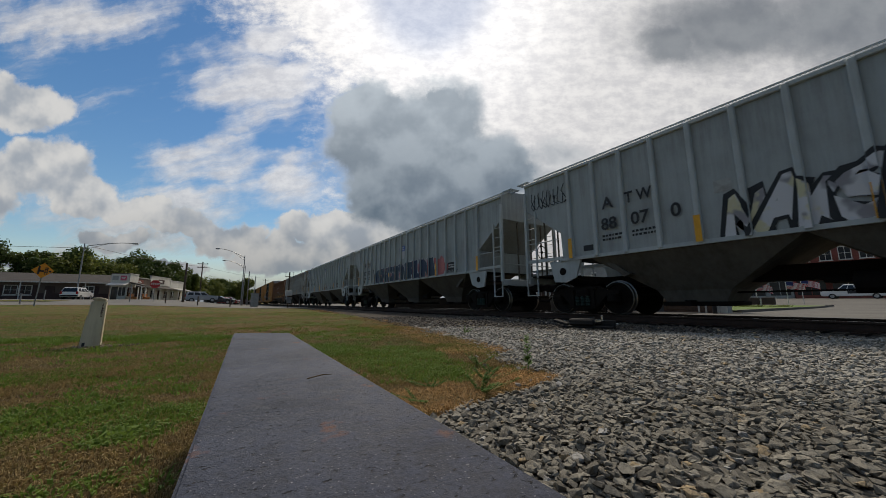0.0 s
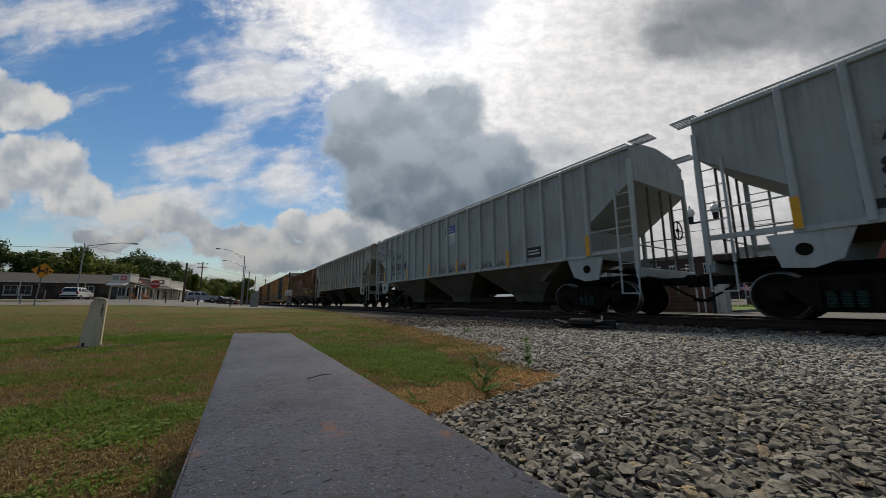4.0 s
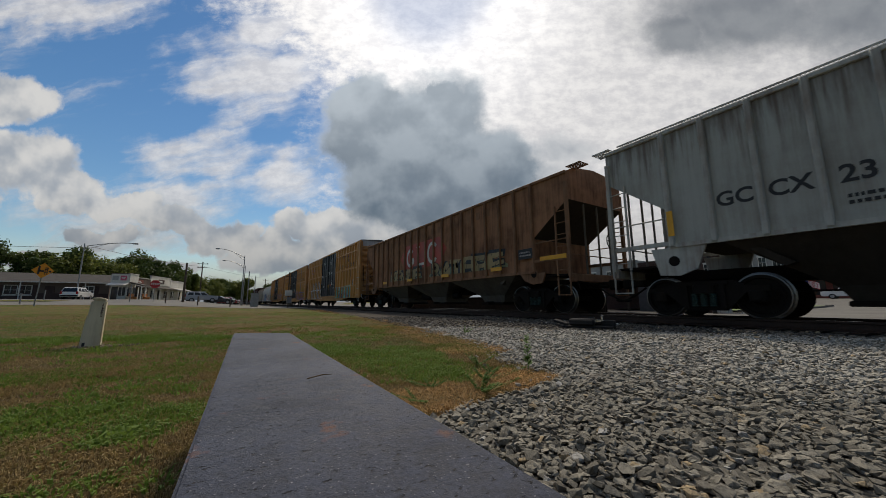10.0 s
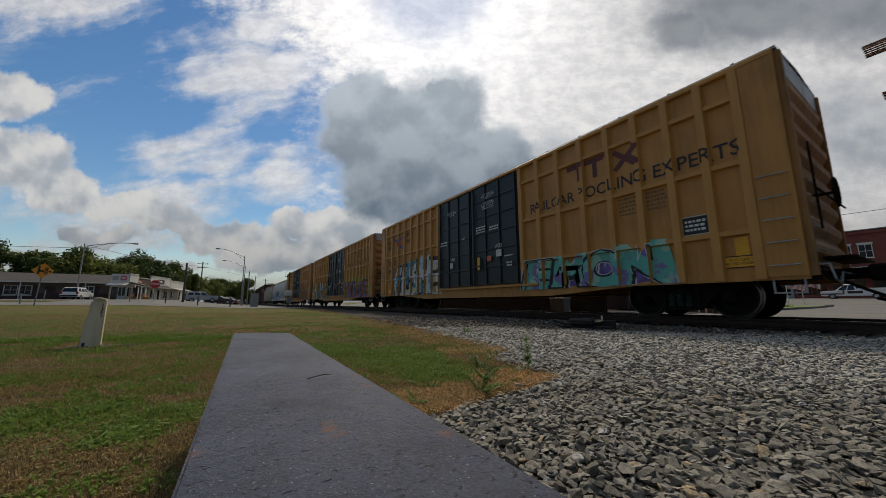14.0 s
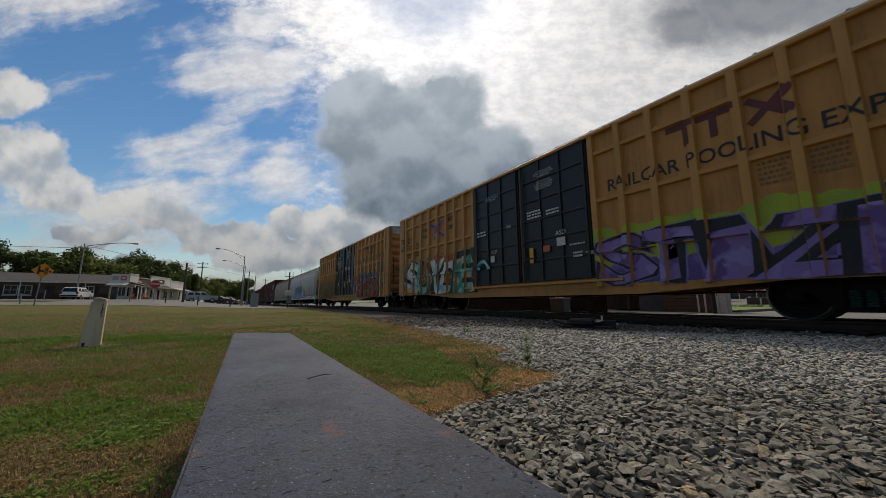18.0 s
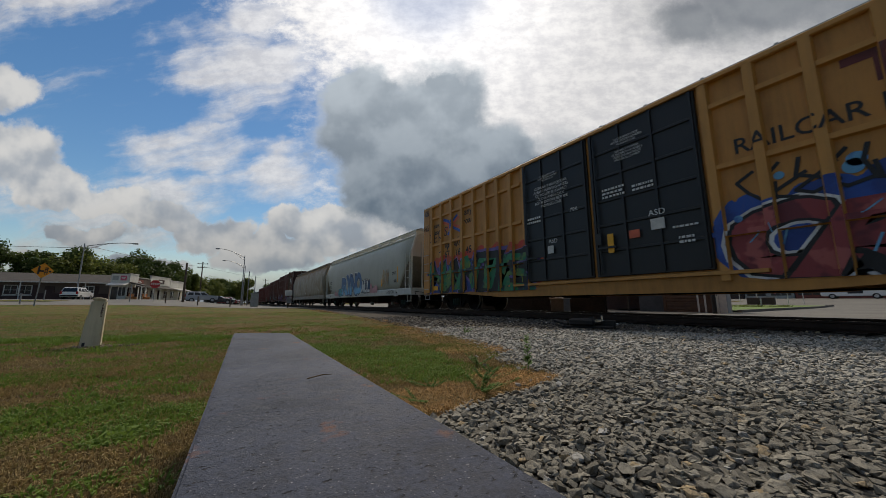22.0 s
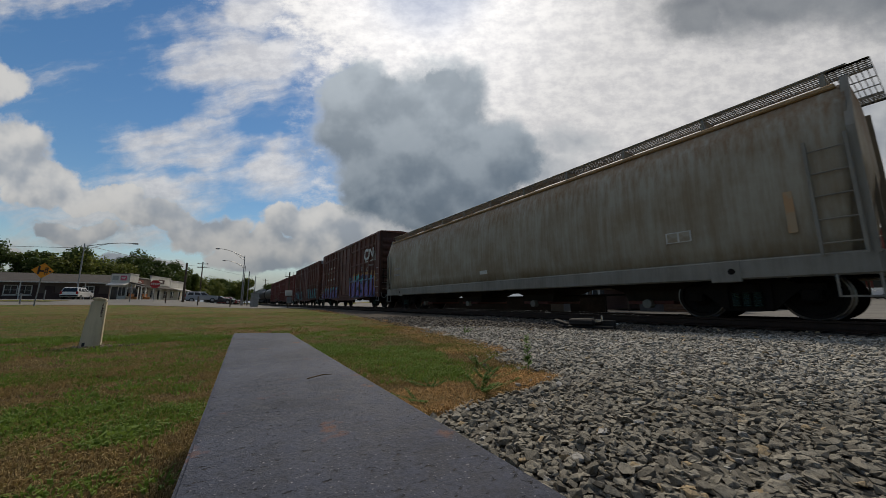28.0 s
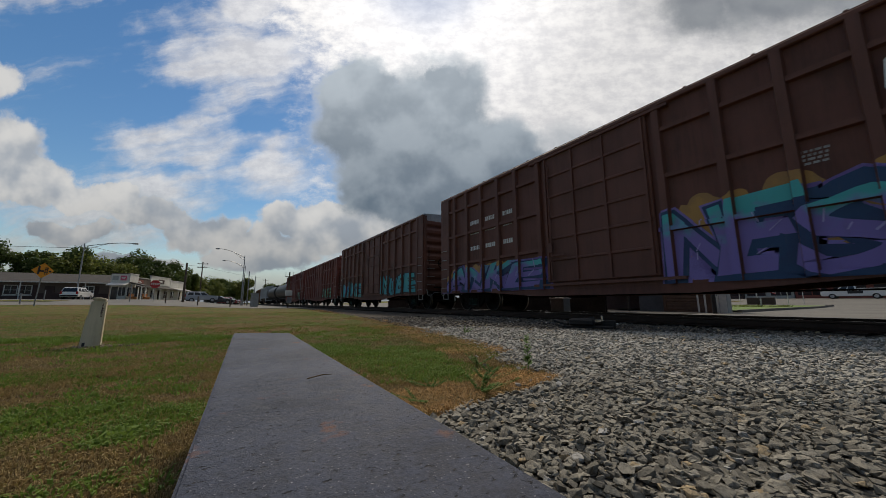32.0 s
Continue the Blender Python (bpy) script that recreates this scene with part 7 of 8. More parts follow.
solid("wood_chips", mulch, plain("chip_grey_brown", (0.19, 0.145, 0.11), 0.9, 0, 30, 0.5), "bare chips of bark and stone round the pedestal", "chips", kind="stuff")
place_stones()
plant_lawn()
weed(2.37, 2.27, 0.33, 1, 1, "single upright green weed among grey stones")
for i, (x, y, h, n) in enumerate(((1.52, 1.90, 0.125, 6), (1.75, 2.15, 0.10, 5), (1.95, 2.3, 0.09, 5), (1.05, 1.95, 0.06, 4), (4.1, 5.6, 0.14, 5), (1.3, 2.2, 0.07, 5), (2.05, 2.6, 0.12, 4))):
    weed(x, y, h, n, 2 + i, "low bushy green weed at the edge of the stones")
# ---- the town ----
T = dict(
    brick_brown=plain("brown_brick", (0.09, 0.058, 0.042), 0.85, 0, 9, 0.35),
    brick_red=plain("red_brick", (0.20, 0.055, 0.04), 0.85, 0, 9, 0.3),
    brick_dark=plain("dark_brick", (0.06, 0.035, 0.03), 0.85, 0, 9, 0.3),
    siding_tan=plain("tan_siding", (0.12, 0.088, 0.07), 0.8, 0, 6, 0.2),
    shingle=plain("grey_brown_shingles", (0.04, 0.034, 0.03), 0.9, 0, 11, 0.35, 0.6, 0.02),
    trim=plain("white_trim_paint", (0.62, 0.60, 0.55), 0.6, 0, 8, 0.15),
    wall_white=plain("off_white_wall", (0.58, 0.56, 0.50), 0.75, 0, 5, 0.15),
    wall_grey=plain("grey_painted_wall", (0.32, 0.32, 0.30), 0.8, 0, 5, 0.2),
    glass=plain("dark_window_glass", (0.02, 0.024, 0.028), 0.08, 0, 3, 0.3, 0.0),
    green=plain("green_awning_cloth", (0.012, 0.075, 0.05), 0.7, 0, 6, 0.2),
    board=plain("brown_clapboard", (0.11, 0.06, 0.035), 0.8, 0, 10, 0.3),
    galv=plain("galvanised_pole", (0.28, 0.28, 0.28), 0.5, 0.6, 12, 0.2),
    wood=plain("weathered_pole_wood", (0.085, 0.06, 0.042), 0.9, 0, 14, 0.4),
    sign_yellow=plain("sign_yellow", (0.70, 0.26, 0.01), 0.5, 0, 8, 0.12),
    sign_red=plain("sign_red", (0.42, 0.018, 0.02), 0.5, 0, 8, 0.12),
    pink=plain("pink_sign", (0.55, 0.10, 0.16), 0.5, 0, 8, 0.1),
    tyre=plain("tyre_rubber", (0.018, 0.018, 0.018), 0.9),
    alloy=plain("alloy_rim", (0.45, 0.45, 0.46), 0.35, 0.9),
    lamp_red=plain("tail_lamp_red", (0.35, 0.01, 0.01), 0.2),
    lamp_clear=plain("head_lamp_lens", (0.6, 0.6, 0.62), 0.1),
    stripe_red=plain("flag_red_cloth", (0.42, 0.02, 0.03), 0.85, 0, 20, 0.15),
    stripe_white=plain("flag_white_cloth", (0.68, 0.67, 0.66), 0.85, 0, 20, 0.1),
    canton=plain("flag_blue_cloth", (0.02, 0.03, 0.12), 0.85, 0, 20, 0.15),
    globe=plain("white_lamp_globe", (0.75, 0.75, 0.73), 0.3, 0, 8, 0.05),
    galvdark=plain("dull_grey_metal", (0.07, 0.072, 0.075), 0.6),
    orange=plain("orange_bench_paint", (0.42, 0.16, 0.04), 0.6),
)
LEFT_ROAD = [-90, -70] + steps(-60, 8.4, 3)


def over(x, y):
    return ground_z(x, y) + 0.03


solid("road", sheet(LEFT_ROAD, [39.5, 41, 44, 47, 50, 54, 58, 62, 66, 70, 74], over), CONCRETE, "pale worn asphalt street beyond the lawn", "street", kind="structure")
solid("road_side", sheet([-16, -10, -5, 0, 4, 8.2], [74, 80, 90, 100, 120, 150, 200], over), CONCRETE, "pale asphalt street running beside the track", "street", kind="structure")
solid("road_far", sheet([15] + steps(17, 78, 3), [-40, -25, -12] + steps(-8, 16, 3), over), CONCRETE, "pale concrete street across the track", "street", kind="structure")
solid("road_main", sheet(steps(58, 78, 4), [16, 25, 40, 70, 130], over), CONCRETE, "pale street along the brick buildings", "street", kind="structure")
solid("yard", sheet([13.6, 16, 20, 26, 34, 44, 57], [17, 24, 34, 50, 80, 130, 220], lambda x, y: ground_z(x, y) + 0.04), ASPHALT, "dark cindery yard across the track", "yard", kind="structure")
solid("verge", sheet(steps(-60, -15, 3), [50, 52, 54, 56], lambda x, y: ground_z(x, y) + 0.06), LAWN, "narrow grass strip between two lanes", "grass strip", kind="structure")


def window(parent, c, w, h, axis, out, sill=True, mullion=True):
    """A framed window in a wall; axis is the wall's direction, out the side it faces."""
    c = Vector(c)
    a = Vector((1, 0, 0)) if axis == "x" else Vector((0, 1, 0))
    o = Vector((0, out, 0)) if axis == "x" else Vector((out, 0, 0))

    def bx(bm, off, up, sw, sh, d, t):
        p = c + a * off + Vector((0, 0, up)) + o * d
        s = (sw, t, sh) if axis == "x" else (t, sw, sh)
        return box(bm, p, s)
    win = part("window", bx(BM(), 0, 0, w, h, 0.02, 0.04), T["glass"], parent)
    fr = BM()
    for s in (-1, 1):
        bx(fr, s * w / 2, 0, 0.09, h + 0.09, 0.05, 0.1)
        bx(fr, 0, s * h / 2, w + 0.09, 0.09, 0.05, 0.1)
    if mullion:
        bx(fr, 0, 0, 0.05, h, 0.045, 0.05)
        bx(fr, 0, 0, w, 0.05, 0.045, 0.05)
    part("frame", fr, T["trim"], win)
    if sill:
        part("sill", bx(BM(), 0, -h / 2 - 0.08, w + 0.25, 0.08, 0.09, 0.18), T["trim"], win)
    return win


# long low brick building with a shingled roof
bx0, bx1, by = -64.0, -15.85, 74.0
gz = ground_z(-30, 74)
low = thing("low_building", pose(0, 0, gz - 0.1), "long low brown brick building with dark shingled roof", "building")
part("wall", cube(((bx0 + bx1) / 2, by + 5, 1.5), (bx1 - bx0, 10, 3.0)), T["siding_tan"], low)
part("brick_base", cube(((bx0 + bx1) / 2, by - 0.06, 0.55), (bx1 - bx0, 0.1, 1.1)), T["brick_dark"], low)
roof = loft([[(bx0 - 0.6, by - 0.9, 2.75), (bx1 + 0.4, by - 0.9, 2.75), (bx1 + 0.4, by + 10.8, 2.75), (bx0 - 0.6, by + 10.8, 2.75)], [(bx0 + 3, by + 4.6, 4.35), (bx1 - 0.2, by + 4.6, 4.35), (bx1 - 0.2, by + 5.6, 4.35), (bx0 + 3, by + 5.6, 4.35)]])
part("roof", roof, T["shingle"], low)
part("gutter", cube(((bx0 + bx1) / 2, by - 0.95, 2.72), (bx1 - bx0 + 1, 0.12, 0.14)), T["trim"], low)
for x in (-26.1, -24.7, -18.2, -37, -41, -45, -50):
    window(low, (x, by - 0.02, 1.55), 1.25, 1.35, "x", -1)
    for s in (-1, 1):
        part("shutter", cube((x + s * 0.95, by - 0.05, 1.55), (0.45, 0.07, 1.4)), T["brick_dark"], low)
for x in (-22.3, -33):
    part("door", cube((x, by - 0.05, 1.1), (1.0, 0.1, 2.1)), T["brick_dark"], low)
for x in (-29.7, -25.0, -18.4, -34.6):
    part("downpipe", bar((x, by - 0.85, 0), (x, by - 0.85, 2.7), 0.07), T["trim"], low)

# row of shops with tall fronts
row = Vector((6.9, 29.0, 0)).normalized()
ang = math.degrees(math.atan2(-row.x, row.y))


def shop(along, length, height, wall, label, depth=8.0, parapet=None, awning=None, sign_mat=None, tall=0.0, groups="row of shops", start=(-15.9, 71.5, 0)):
    p = Vector(start) + row * along
    s = thing("shop", pose(p.x, p.y, ground_z(p.x, p.y) - 0.1, 0, 0, ang), label, "shop", groups)
    part("wall", cube((-depth / 2, length / 2, height / 2), (depth, length - 0.05, height)), T[wall], s)
    part("end_wall", cube((-depth / 2, -0.03, height / 2 - 0.02), (depth + 0.02, 0.1, height)), T[wall], s)
    part("parapet", cube((0.1, length / 2, height + tall / 2), (0.25, length - 0.05, tall + 0.2)), T[parapet or wall], s)
    part("parapet_cap", cube((0.1, length / 2, height + tall + 0.12), (0.4, length, 0.09)), T["trim"], s)
    part("awning", slab(BM(), [(0.1, 2.75), (0.1, 2.95), (1.9, 2.45), (1.9, 2.3)], "y", 0.1, length - 0.1), T[awning or "shingle"], s)
    n = max(2, int(length / 2.6))
    for k in range(n):
        y = length * (k + 0.5) / n
        if k % 2 == 0:
            window(s, (0.0, y, 1.35), 1.6, 1.5, "y", 1)
        else:
            part("door", cube((0.02, y, 1.1), (0.1, 1.0, 2.1)), T["glass"], s)
        part("porch_post", cube((1.75, length * k / n + 0.2, 1.2), (0.12, 0.12, 2.4)), T["trim"], s)
    if sign_mat:
        b = part("sign_board", cube((0.26, length * 0.5, height + tall * 0.45), (0.06, length * 0.3, tall * 0.55)), T[sign_mat], s)
        part("sign_strokes", box(cube((0.30, length * 0.45, height + tall * 0.5), (0.02, length * 0.16, tall * 0.12)), (0.30, length * 0.5, height + tall * 0.33), (0.02, length * 0.12, tall * 0.09)), T["trim"], b)
    return s


s = shop(0, 2.6, 2.9, "wall_white", "white fronted shop with pink and green sign panels", depth=2.0, tall=1.2, start=(-13.3, 71.5, 0))
part("front_face", cube((-1.0, -0.12, 3.45), (2.15, 0.12, 1.45)), T["wall_white"], s)
part("face_cap", cube((-1.0, -0.12, 4.2), (2.3, 0.2, 0.08)), T["brick_dark"], s)
b = part("sign_board", cube((-0.5, -0.2, 3.5), (0.75, 0.05, 0.75)), T["pink"], s, "pink sign panel")
part("sign_strokes", box(cube((-0.5, -0.235, 3.6), (0.5, 0.02, 0.1)), (-0.5, -0.235, 3.4), (0.38, 0.02, 0.08)), T["trim"], b)
part("sign_board", cube((-1.5, -0.2, 3.5), (0.75, 0.05, 0.7)), T["wall_grey"], s, "pale green sign panel")
part("side_window", cube((-0.55, -0.1, 1.4), (0.9, 0.05, 1.3)), T["glass"], s)
for k in (-0.45, 0, 0.45):
    part("mullion", cube((-0.55 + k, -0.14, 1.4), (0.06, 0.04, 1.3)), T["trim"], s)
part("side_door", cube((-1.5, -0.1, 1.1), (0.75, 0.05, 2.1)), T["glass"], s)
part("entrance_awning", slab(BM(), [(-0.1, 2.6), (-0.1, 2.8), (-1.3, 2.4), (-1.3, 2.3)], "x", -2.05, 0.2), T["trim"], s)
shop(5.7, 8.0, 3.0, "brick_brown", "low brown brick shop with shingled canopy", tall=1.0, sign_mat="brick_red")
shop(13.8, 8.6, 3.2, "wall_white", "white fronted shop with dark sign strip", tall=1.5, sign_mat="brick_dark")
shop(22.5, 7.5, 3.0, "wall_white", "white fronted shop at the end of the row", tall=1.3, awning="wall_grey")
for k, (dx, dy) in enumerate(((0.5, 0.3), (3.4, 2.2))):
    p = Vector((-12.6, 70.8, 0)) + row * dy
    b = thing("bench", pose(p.x + dx * 0.3, p.y, ground_z(p.x, p.y), 0, 0, ang), "orange wooden bench outside the shop", "bench")
    part("seat", cube((0, 0, 0.45), (0.5, 1.5, 0.06)), T["orange"], b)
    part("backrest", cube((-0.25, 0, 0.75), (0.06, 1.5, 0.45)), T["orange"], b)
    for y in (-0.6, 0.6):
        part("leg", cube((0, y, 0.22), (0.45, 0.07, 0.44)), T["orange"], b)


# ---- poles, lamps and signs ----
def street_lamp(x, y, h, arm, rise, label, rz=0.0, r=0.11):
    t = thing("street_lamp", on_ground(x, y, rz), label, "street lamp", "street lamps")
    part("pole", rod(BM(), (0, 0, 0), (0, 0, h), r, 10, r * 0.6), T["galv"], t)
    pts = [Vector((arm * u, 0, h - 0.4 + rise * math.sin(u * 1.5708))) for u in (0, 0.25, 0.5, 0.75, 1)]
    bm = BM()
    for a, b in zip(pts, pts[1:]):
        rod(bm, a, b, 0.05, 6)
    rod(bm, (0, 0, h - 0.9), pts[2], 0.03, 5)
    part("arm", bm, T["galv"], t)
    d = math.copysign(1, arm)
    part("lamp_head", cube(pts[-1] + Vector((d * 0.3, 0, -0.03)), (0.75, 0.3, 0.16), 0.05), T["galv"], t)
    part("lens", cube(pts[-1] + Vector((d * 0.32, 0, -0.13)), (0.5, 0.22, 0.06)), T["lamp_clear"], t)
    return t


street_lamp(-18.0, 68.6, 8.1, 5.2, 0.9, "galvanised street lamp with long arm beside the street")
street_lamp(2.3, 72.6, 9.3, -4.0, 1.4, "tall galvanised street lamp with curved arm")
street_lamp(3.2, 92.0, 9.3, -4.0, 1.4, "tall galvanised street lamp with curved arm")
for x, y, h in ((3.9, 87.0, 7.6), (7.2, 120.0, 9.0)):
    t = thing("steel_mast", on_ground(x, y), "plain galvanised steel mast beside the street", "mast", "masts")
    part("pole", rod(BM(), (0, 0, 0), (0, 0, h), 0.14, 10, 0.09), T["galv"], t)


def utility_pole(x, y, h, cross, label):
    t = thing("utility_pole", on_ground(x, y), label, "utility pole", "utility poles")
    part("pole", rod(BM(), (0, 0, -0.1), (0, 0, h), 0.16, 10, 0.11), T["wood"], t)
    for z in cross:
        part("crossarm", cube((0, 0.14, h - z), (2.2, 0.1, 0.12)), T["wood"], t)
        for k in (-0.9, -0.4, 0.4, 0.9):
            part("insulator", bar((k, 0.14, h - z + 0.05), (k, 0.14, h - z + 0.22), 0.05), T["wall_grey"], t)
    return t


utility_pole(-4.9, 57.2, 5.3, (), "short dark wooden pole beside the street")
utility_pole(-5.5, 100.0, 9.6, (0.5, 1.4), "wooden utility pole with two crossarms")
utility_pole(12.5, 150.0, 10.0, (0.5,), "wooden utility pole with a crossarm far off")

# railway signal mast with a white case
t = thing("signal_mast", on_ground(6.2, 44.0), "grey trackside mast with white case and aerials", "signal mast")
part("pole", rod(BM(), (0, 0, -0.1), (0, 0, 4.3), 0.09, 8, 0.07), T["wood"], t)
part("case", cube((0, -0.15, 1.75), (0.75, 0.35, 0.62), 0.03), T["trim"], t, "white metal equipment case")
part("lower_case", cube((0.1, -0.1, 0.9), (0.5, 0.3, 0.7), 0.03), T["galv"], t)
part("crossarm", cube((0, 0, 3.7), (0.9, 0.06, 0.08)), T["wood"], t)
for x in (-0.42, 0.42):
    part("aerial", bar((x, 0, 3.7), (x, 0, 4.3), 0.02), T["galv"], t)
part("aerial", bar((1.3, 0, 0), (1.3, 0, 4.6), 0.02), T["galv"], t)
t = thing("relay_cabinet", on_ground(3.4, 55.4), "grey metal relay cabinet beside the track", "cabinet")
part("body", cube((0, 0, 0.95), (0.95, 0.8, 1.9), 0.03), T["wall_grey"], t)
part("door", cube((-0.22, -0.42, 0.95), (0.41, 0.04, 1.7)), T["wall_grey"], t)
part("door", cube((0.22, -0.42, 0.95), (0.41, 0.04, 1.7)), T["wall_grey"], t)
part("roof", cube((0, 0, 1.93), (1.05, 0.9, 0.06)), T["galv"], t)

# yellow diamond sign with black side-road and track symbol
sx, sy = -12.0, 37.6
t = thing("warning_sign", pose(sx, sy, ground_z(sx, sy) - 0.05, 0, 3.0, 14), "yellow diamond warning sign with black junction symbol on steel post", "road sign")
part("post", cube((0, 0, 1.5), (0.07, 0.05, 3.0)), T["galv"], t)
face = part("sign_plate", cube((0, -0.04, 2.70), (0.82, 0.012, 0.82), 0.0, Matrix.Rotation(radians(45), 4, "Y")), T["sign_yellow"], t)
sym = BM()
box(sym, (-0.2, -0.052, 2.72), (0.11, 0.006, 0.62))
box(sym, (-0.06, -0.052, 2.66), (0.24, 0.006, 0.12))
for k in range(5):
    box(sym, (0.17, -0.052, 2.46 + k * 0.11), (0.2, 0.006, 0.05))
for x in (0.12, 0.22):
    box(sym, (x, -0.052, 2.68), (0.025, 0.006, 0.56))
box(sym, (0.36, -0.052, 2.66), (0.12, 0.006, 0.13))
part("symbol", sym, M["black"], face)

sx, sy = -7.3, 52.4
t = thing("stop_sign", pose(sx, sy, ground_z(sx, sy) - 0.05, 0, 0, 8), "red octagonal stop sign on galvanised post", "road sign")
part("post", cube((0, 0, 1.2), (0.06, 0.05, 2.4)), T["galv"], t)
face = part("sign_plate", rod(BM(), (0, -0.03, 2.15), (0, -0.05, 2.15), 0.5, 8), T["sign_red"], t, at=None)
face.data.transform(Matrix.Translation((0, 0, 2.15)) @ Matrix.Rotation(radians(22.5), 4, "Y") @ Matrix.Translation((0, 0, -2.15)))
w = part("lettering", lettering("STOP", 0.34, 0.01), None, face, at=pose(0, -0.056, 2.15, 90))
w.data.materials.append(T["trim"])
for i, (x, y, h, mt) in enumerate(((-9.0, 50.3, 1.9, "galv"), (-5.8, 49.4, 1.3, "wood"), (-2.6, 45.5, 1.0, "wood"), (0.4, 44.5, 0.9, "wood"), (-17.5, 57, 1.2, "galv"), (-14.2, 42.0, 0.9, "galv"))):
    t = thing("bollard_post", on_ground(x, y), "thin upright marker post at the lawn's edge", "post", "marker posts")
    part("post", bar((0, 0, -0.1), (0, 0, h), 0.055, 8), T[mt], t)


# ---- vehicles ----
PAINT = {}


def car_paint(name, col, rough=0.25):
    if name not in PAINT:
        m = Nodes("car_paint_" + name)
        c = m.coords()
        dust_shade = m.step(m.noise(c, 3, 4), 0.4, 0.7, 0.0, 0.25)
        PAINT[name] = m.set(m.mix(dust_shade, col, tuple(q * 0.7 + 0.04 for q in col)), rough)
        m.bsdf.inputs["Coat Weight"].default_value = 0.6
    return PAINT[name]


def vehicle(kind, m, colour, col, label, name="parked_car", group="parked cars"):
    """A car along x with its nose at +x: shaped body, glass, wheels, lamps."""
    dims = {"sedan": (4.7, 1.8, 1.45), "suv": (4.5, 1.85, 1.68), "pickup": (5.9, 2.0, 1.9)}[kind]
    L, W, H = dims
    t = thing(name, m, label, "car", group)
    h = L / 2
    low = [(-h, 0.45), (-h + 0.05, 0.9), (-h + 0.12, 1.0), (h * 0.42, 1.02), (h * 0.9, 0.86), (h, 0.7), (h, 0.35), (h - 0.2, 0.28), (-h + 0.2, 0.28)]
    if kind != "sedan":
        low = [(-h, 0.45), (-h + 0.03, 1.08), (h * 0.42, 1.12), (h * 0.93, 1.04), (h, 0.9), (h, 0.42), (h - 0.2, 0.36), (-h + 0.2, 0.36)]
    bm = slab(BM(), low, "y", -W / 2, W / 2)
    bmesh.ops.bevel(bm, geom=bm.edges[:], offset=0.06, segments=2, affect="EDGES")
    body = part("body", bm, car_paint(colour, col), t)
    base = 1.0 if kind == "sedan" else 1.08
    cab = {"sedan": [(-h * 0.86, -h * 0.55), (h * 0.42, h * 0.08)], "suv": [(-h * 0.97, -h * 0.86), (h * 0.48, h * 0.18)], "pickup": [(-h * 0.12, -h * 0.06), (h * 0.56, h * 0.28)]}[kind]
    (r0, r1), (f0, f1) = cab
    secs = []
    for z, a, b, w in ((base - 0.05, r0, f0, W / 2 - 0.06), (H - 0.06, r1, f1, W / 2 - 0.24), (H, r1 + 0.08, f1 - 0.08, W / 2 - 0.32)):
        secs.append([(a, -w, z), (b, -w, z), (b, w, z), (a, w, z)])
    part("cabin", loft(secs), car_paint(colour, col), t)
    # glass, set into the cabin
    for s in (-1, 1):
        g = BM()
        zl, zh = base + 0.06, H - 0.12
        wl, wh = W / 2 - 0.075, W / 2 - 0.215
        n = 3 if kind == "suv" else 2
        for k in range(n):
            u0, u1 = k / n + 0.03, (k + 1) / n - 0.03
            p = []
            for z, w, ra, fa in ((zl, wl, r0 + 0.12, f0 - 0.22), (zh, wh, r1 + 0.12, f1 - 0.06)):
                p.append([(ra + (fa - ra) * u, s * (w + 0.004), z) for u in (u0, u1)])
            q = BM()
            vs = [q.verts.new(c) for c in (p[0][0], p[0][1], p[1][1], p[1][0])]
            q.faces.new(vs)
            part("side_window", q, T["glass"], t)
    for a, b, nm in (((f0 - 0.02, base), (f1 + 0.0, H - 0.08), "windscreen"), ((r0 + 0.02, base), (r1, H - 0.08), "rear_window")):
        d = 0.012 if nm == "windscreen" else -0.012
        q = BM()
        vs = [q.verts.new(c) for c in ((a[0] + d, -W / 2 + 0.14, a[1]), (a[0] + d, W / 2 - 0.14, a[1]), (b[0] + d, W / 2 - 0.30, b[1]), (b[0] + d, -W / 2 + 0.30, b[1]))]
        q.faces.new(vs)
        part(nm, q, T["glass"], t)
    if kind == "pickup":
        for s in (-1, 1):
            part("bed_side", cube((-h * 0.55, s * (W / 2 - 0.05), 1.2), (h * 0.85, 0.08, 0.32), 0.02), car_paint(colour, col), t)
            part("side_panel_mark", cube((-h * 0.05, s * (W / 2 + 0.003), 0.85), (1.3, 0.012, 0.34)), M["black"], t, "black door panel")
        part("tailgate", cube((-h + 0.05, 0, 1.2), (0.08, W - 0.1, 0.32), 0.02), car_paint(colour, col), t)
    if kind == "suv":
        for s in (-1, 1):
            part("roof_rail", cube((-0.4, s * (W / 2 - 0.36), H + 0.03), (2.2, 0.05, 0.05)), T["galv"], t)
    for x in (-h * 0.62, h * 0.64):
        for s in (-1, 1):
            y = s * (W / 2 - 0.1)
            wheel = part("wheel", bar((x, y - 0.11, 0.34), (x, y + 0.11, 0.34), 0.345, 20), T["tyre"], t)
            part("rim", bar((x, y + s * 0.10, 0.34), (x, y + s * 0.125, 0.34), 0.21, 12), T["alloy"], wheel)
    for s in (-1, 1):
        part("headlight", cube((h - 0.06, s * (W / 2 - 0.3), 0.78 if kind == "sedan" else 0.92), (0.14, 0.42, 0.16), 0.03), T["lamp_clear"], t)
        part("tail_light", cube((-h + 0.02, s * (W / 2 - 0.14), 0.95), (0.08, 0.2, 0.35), 0.02), T["lamp_red"], t)
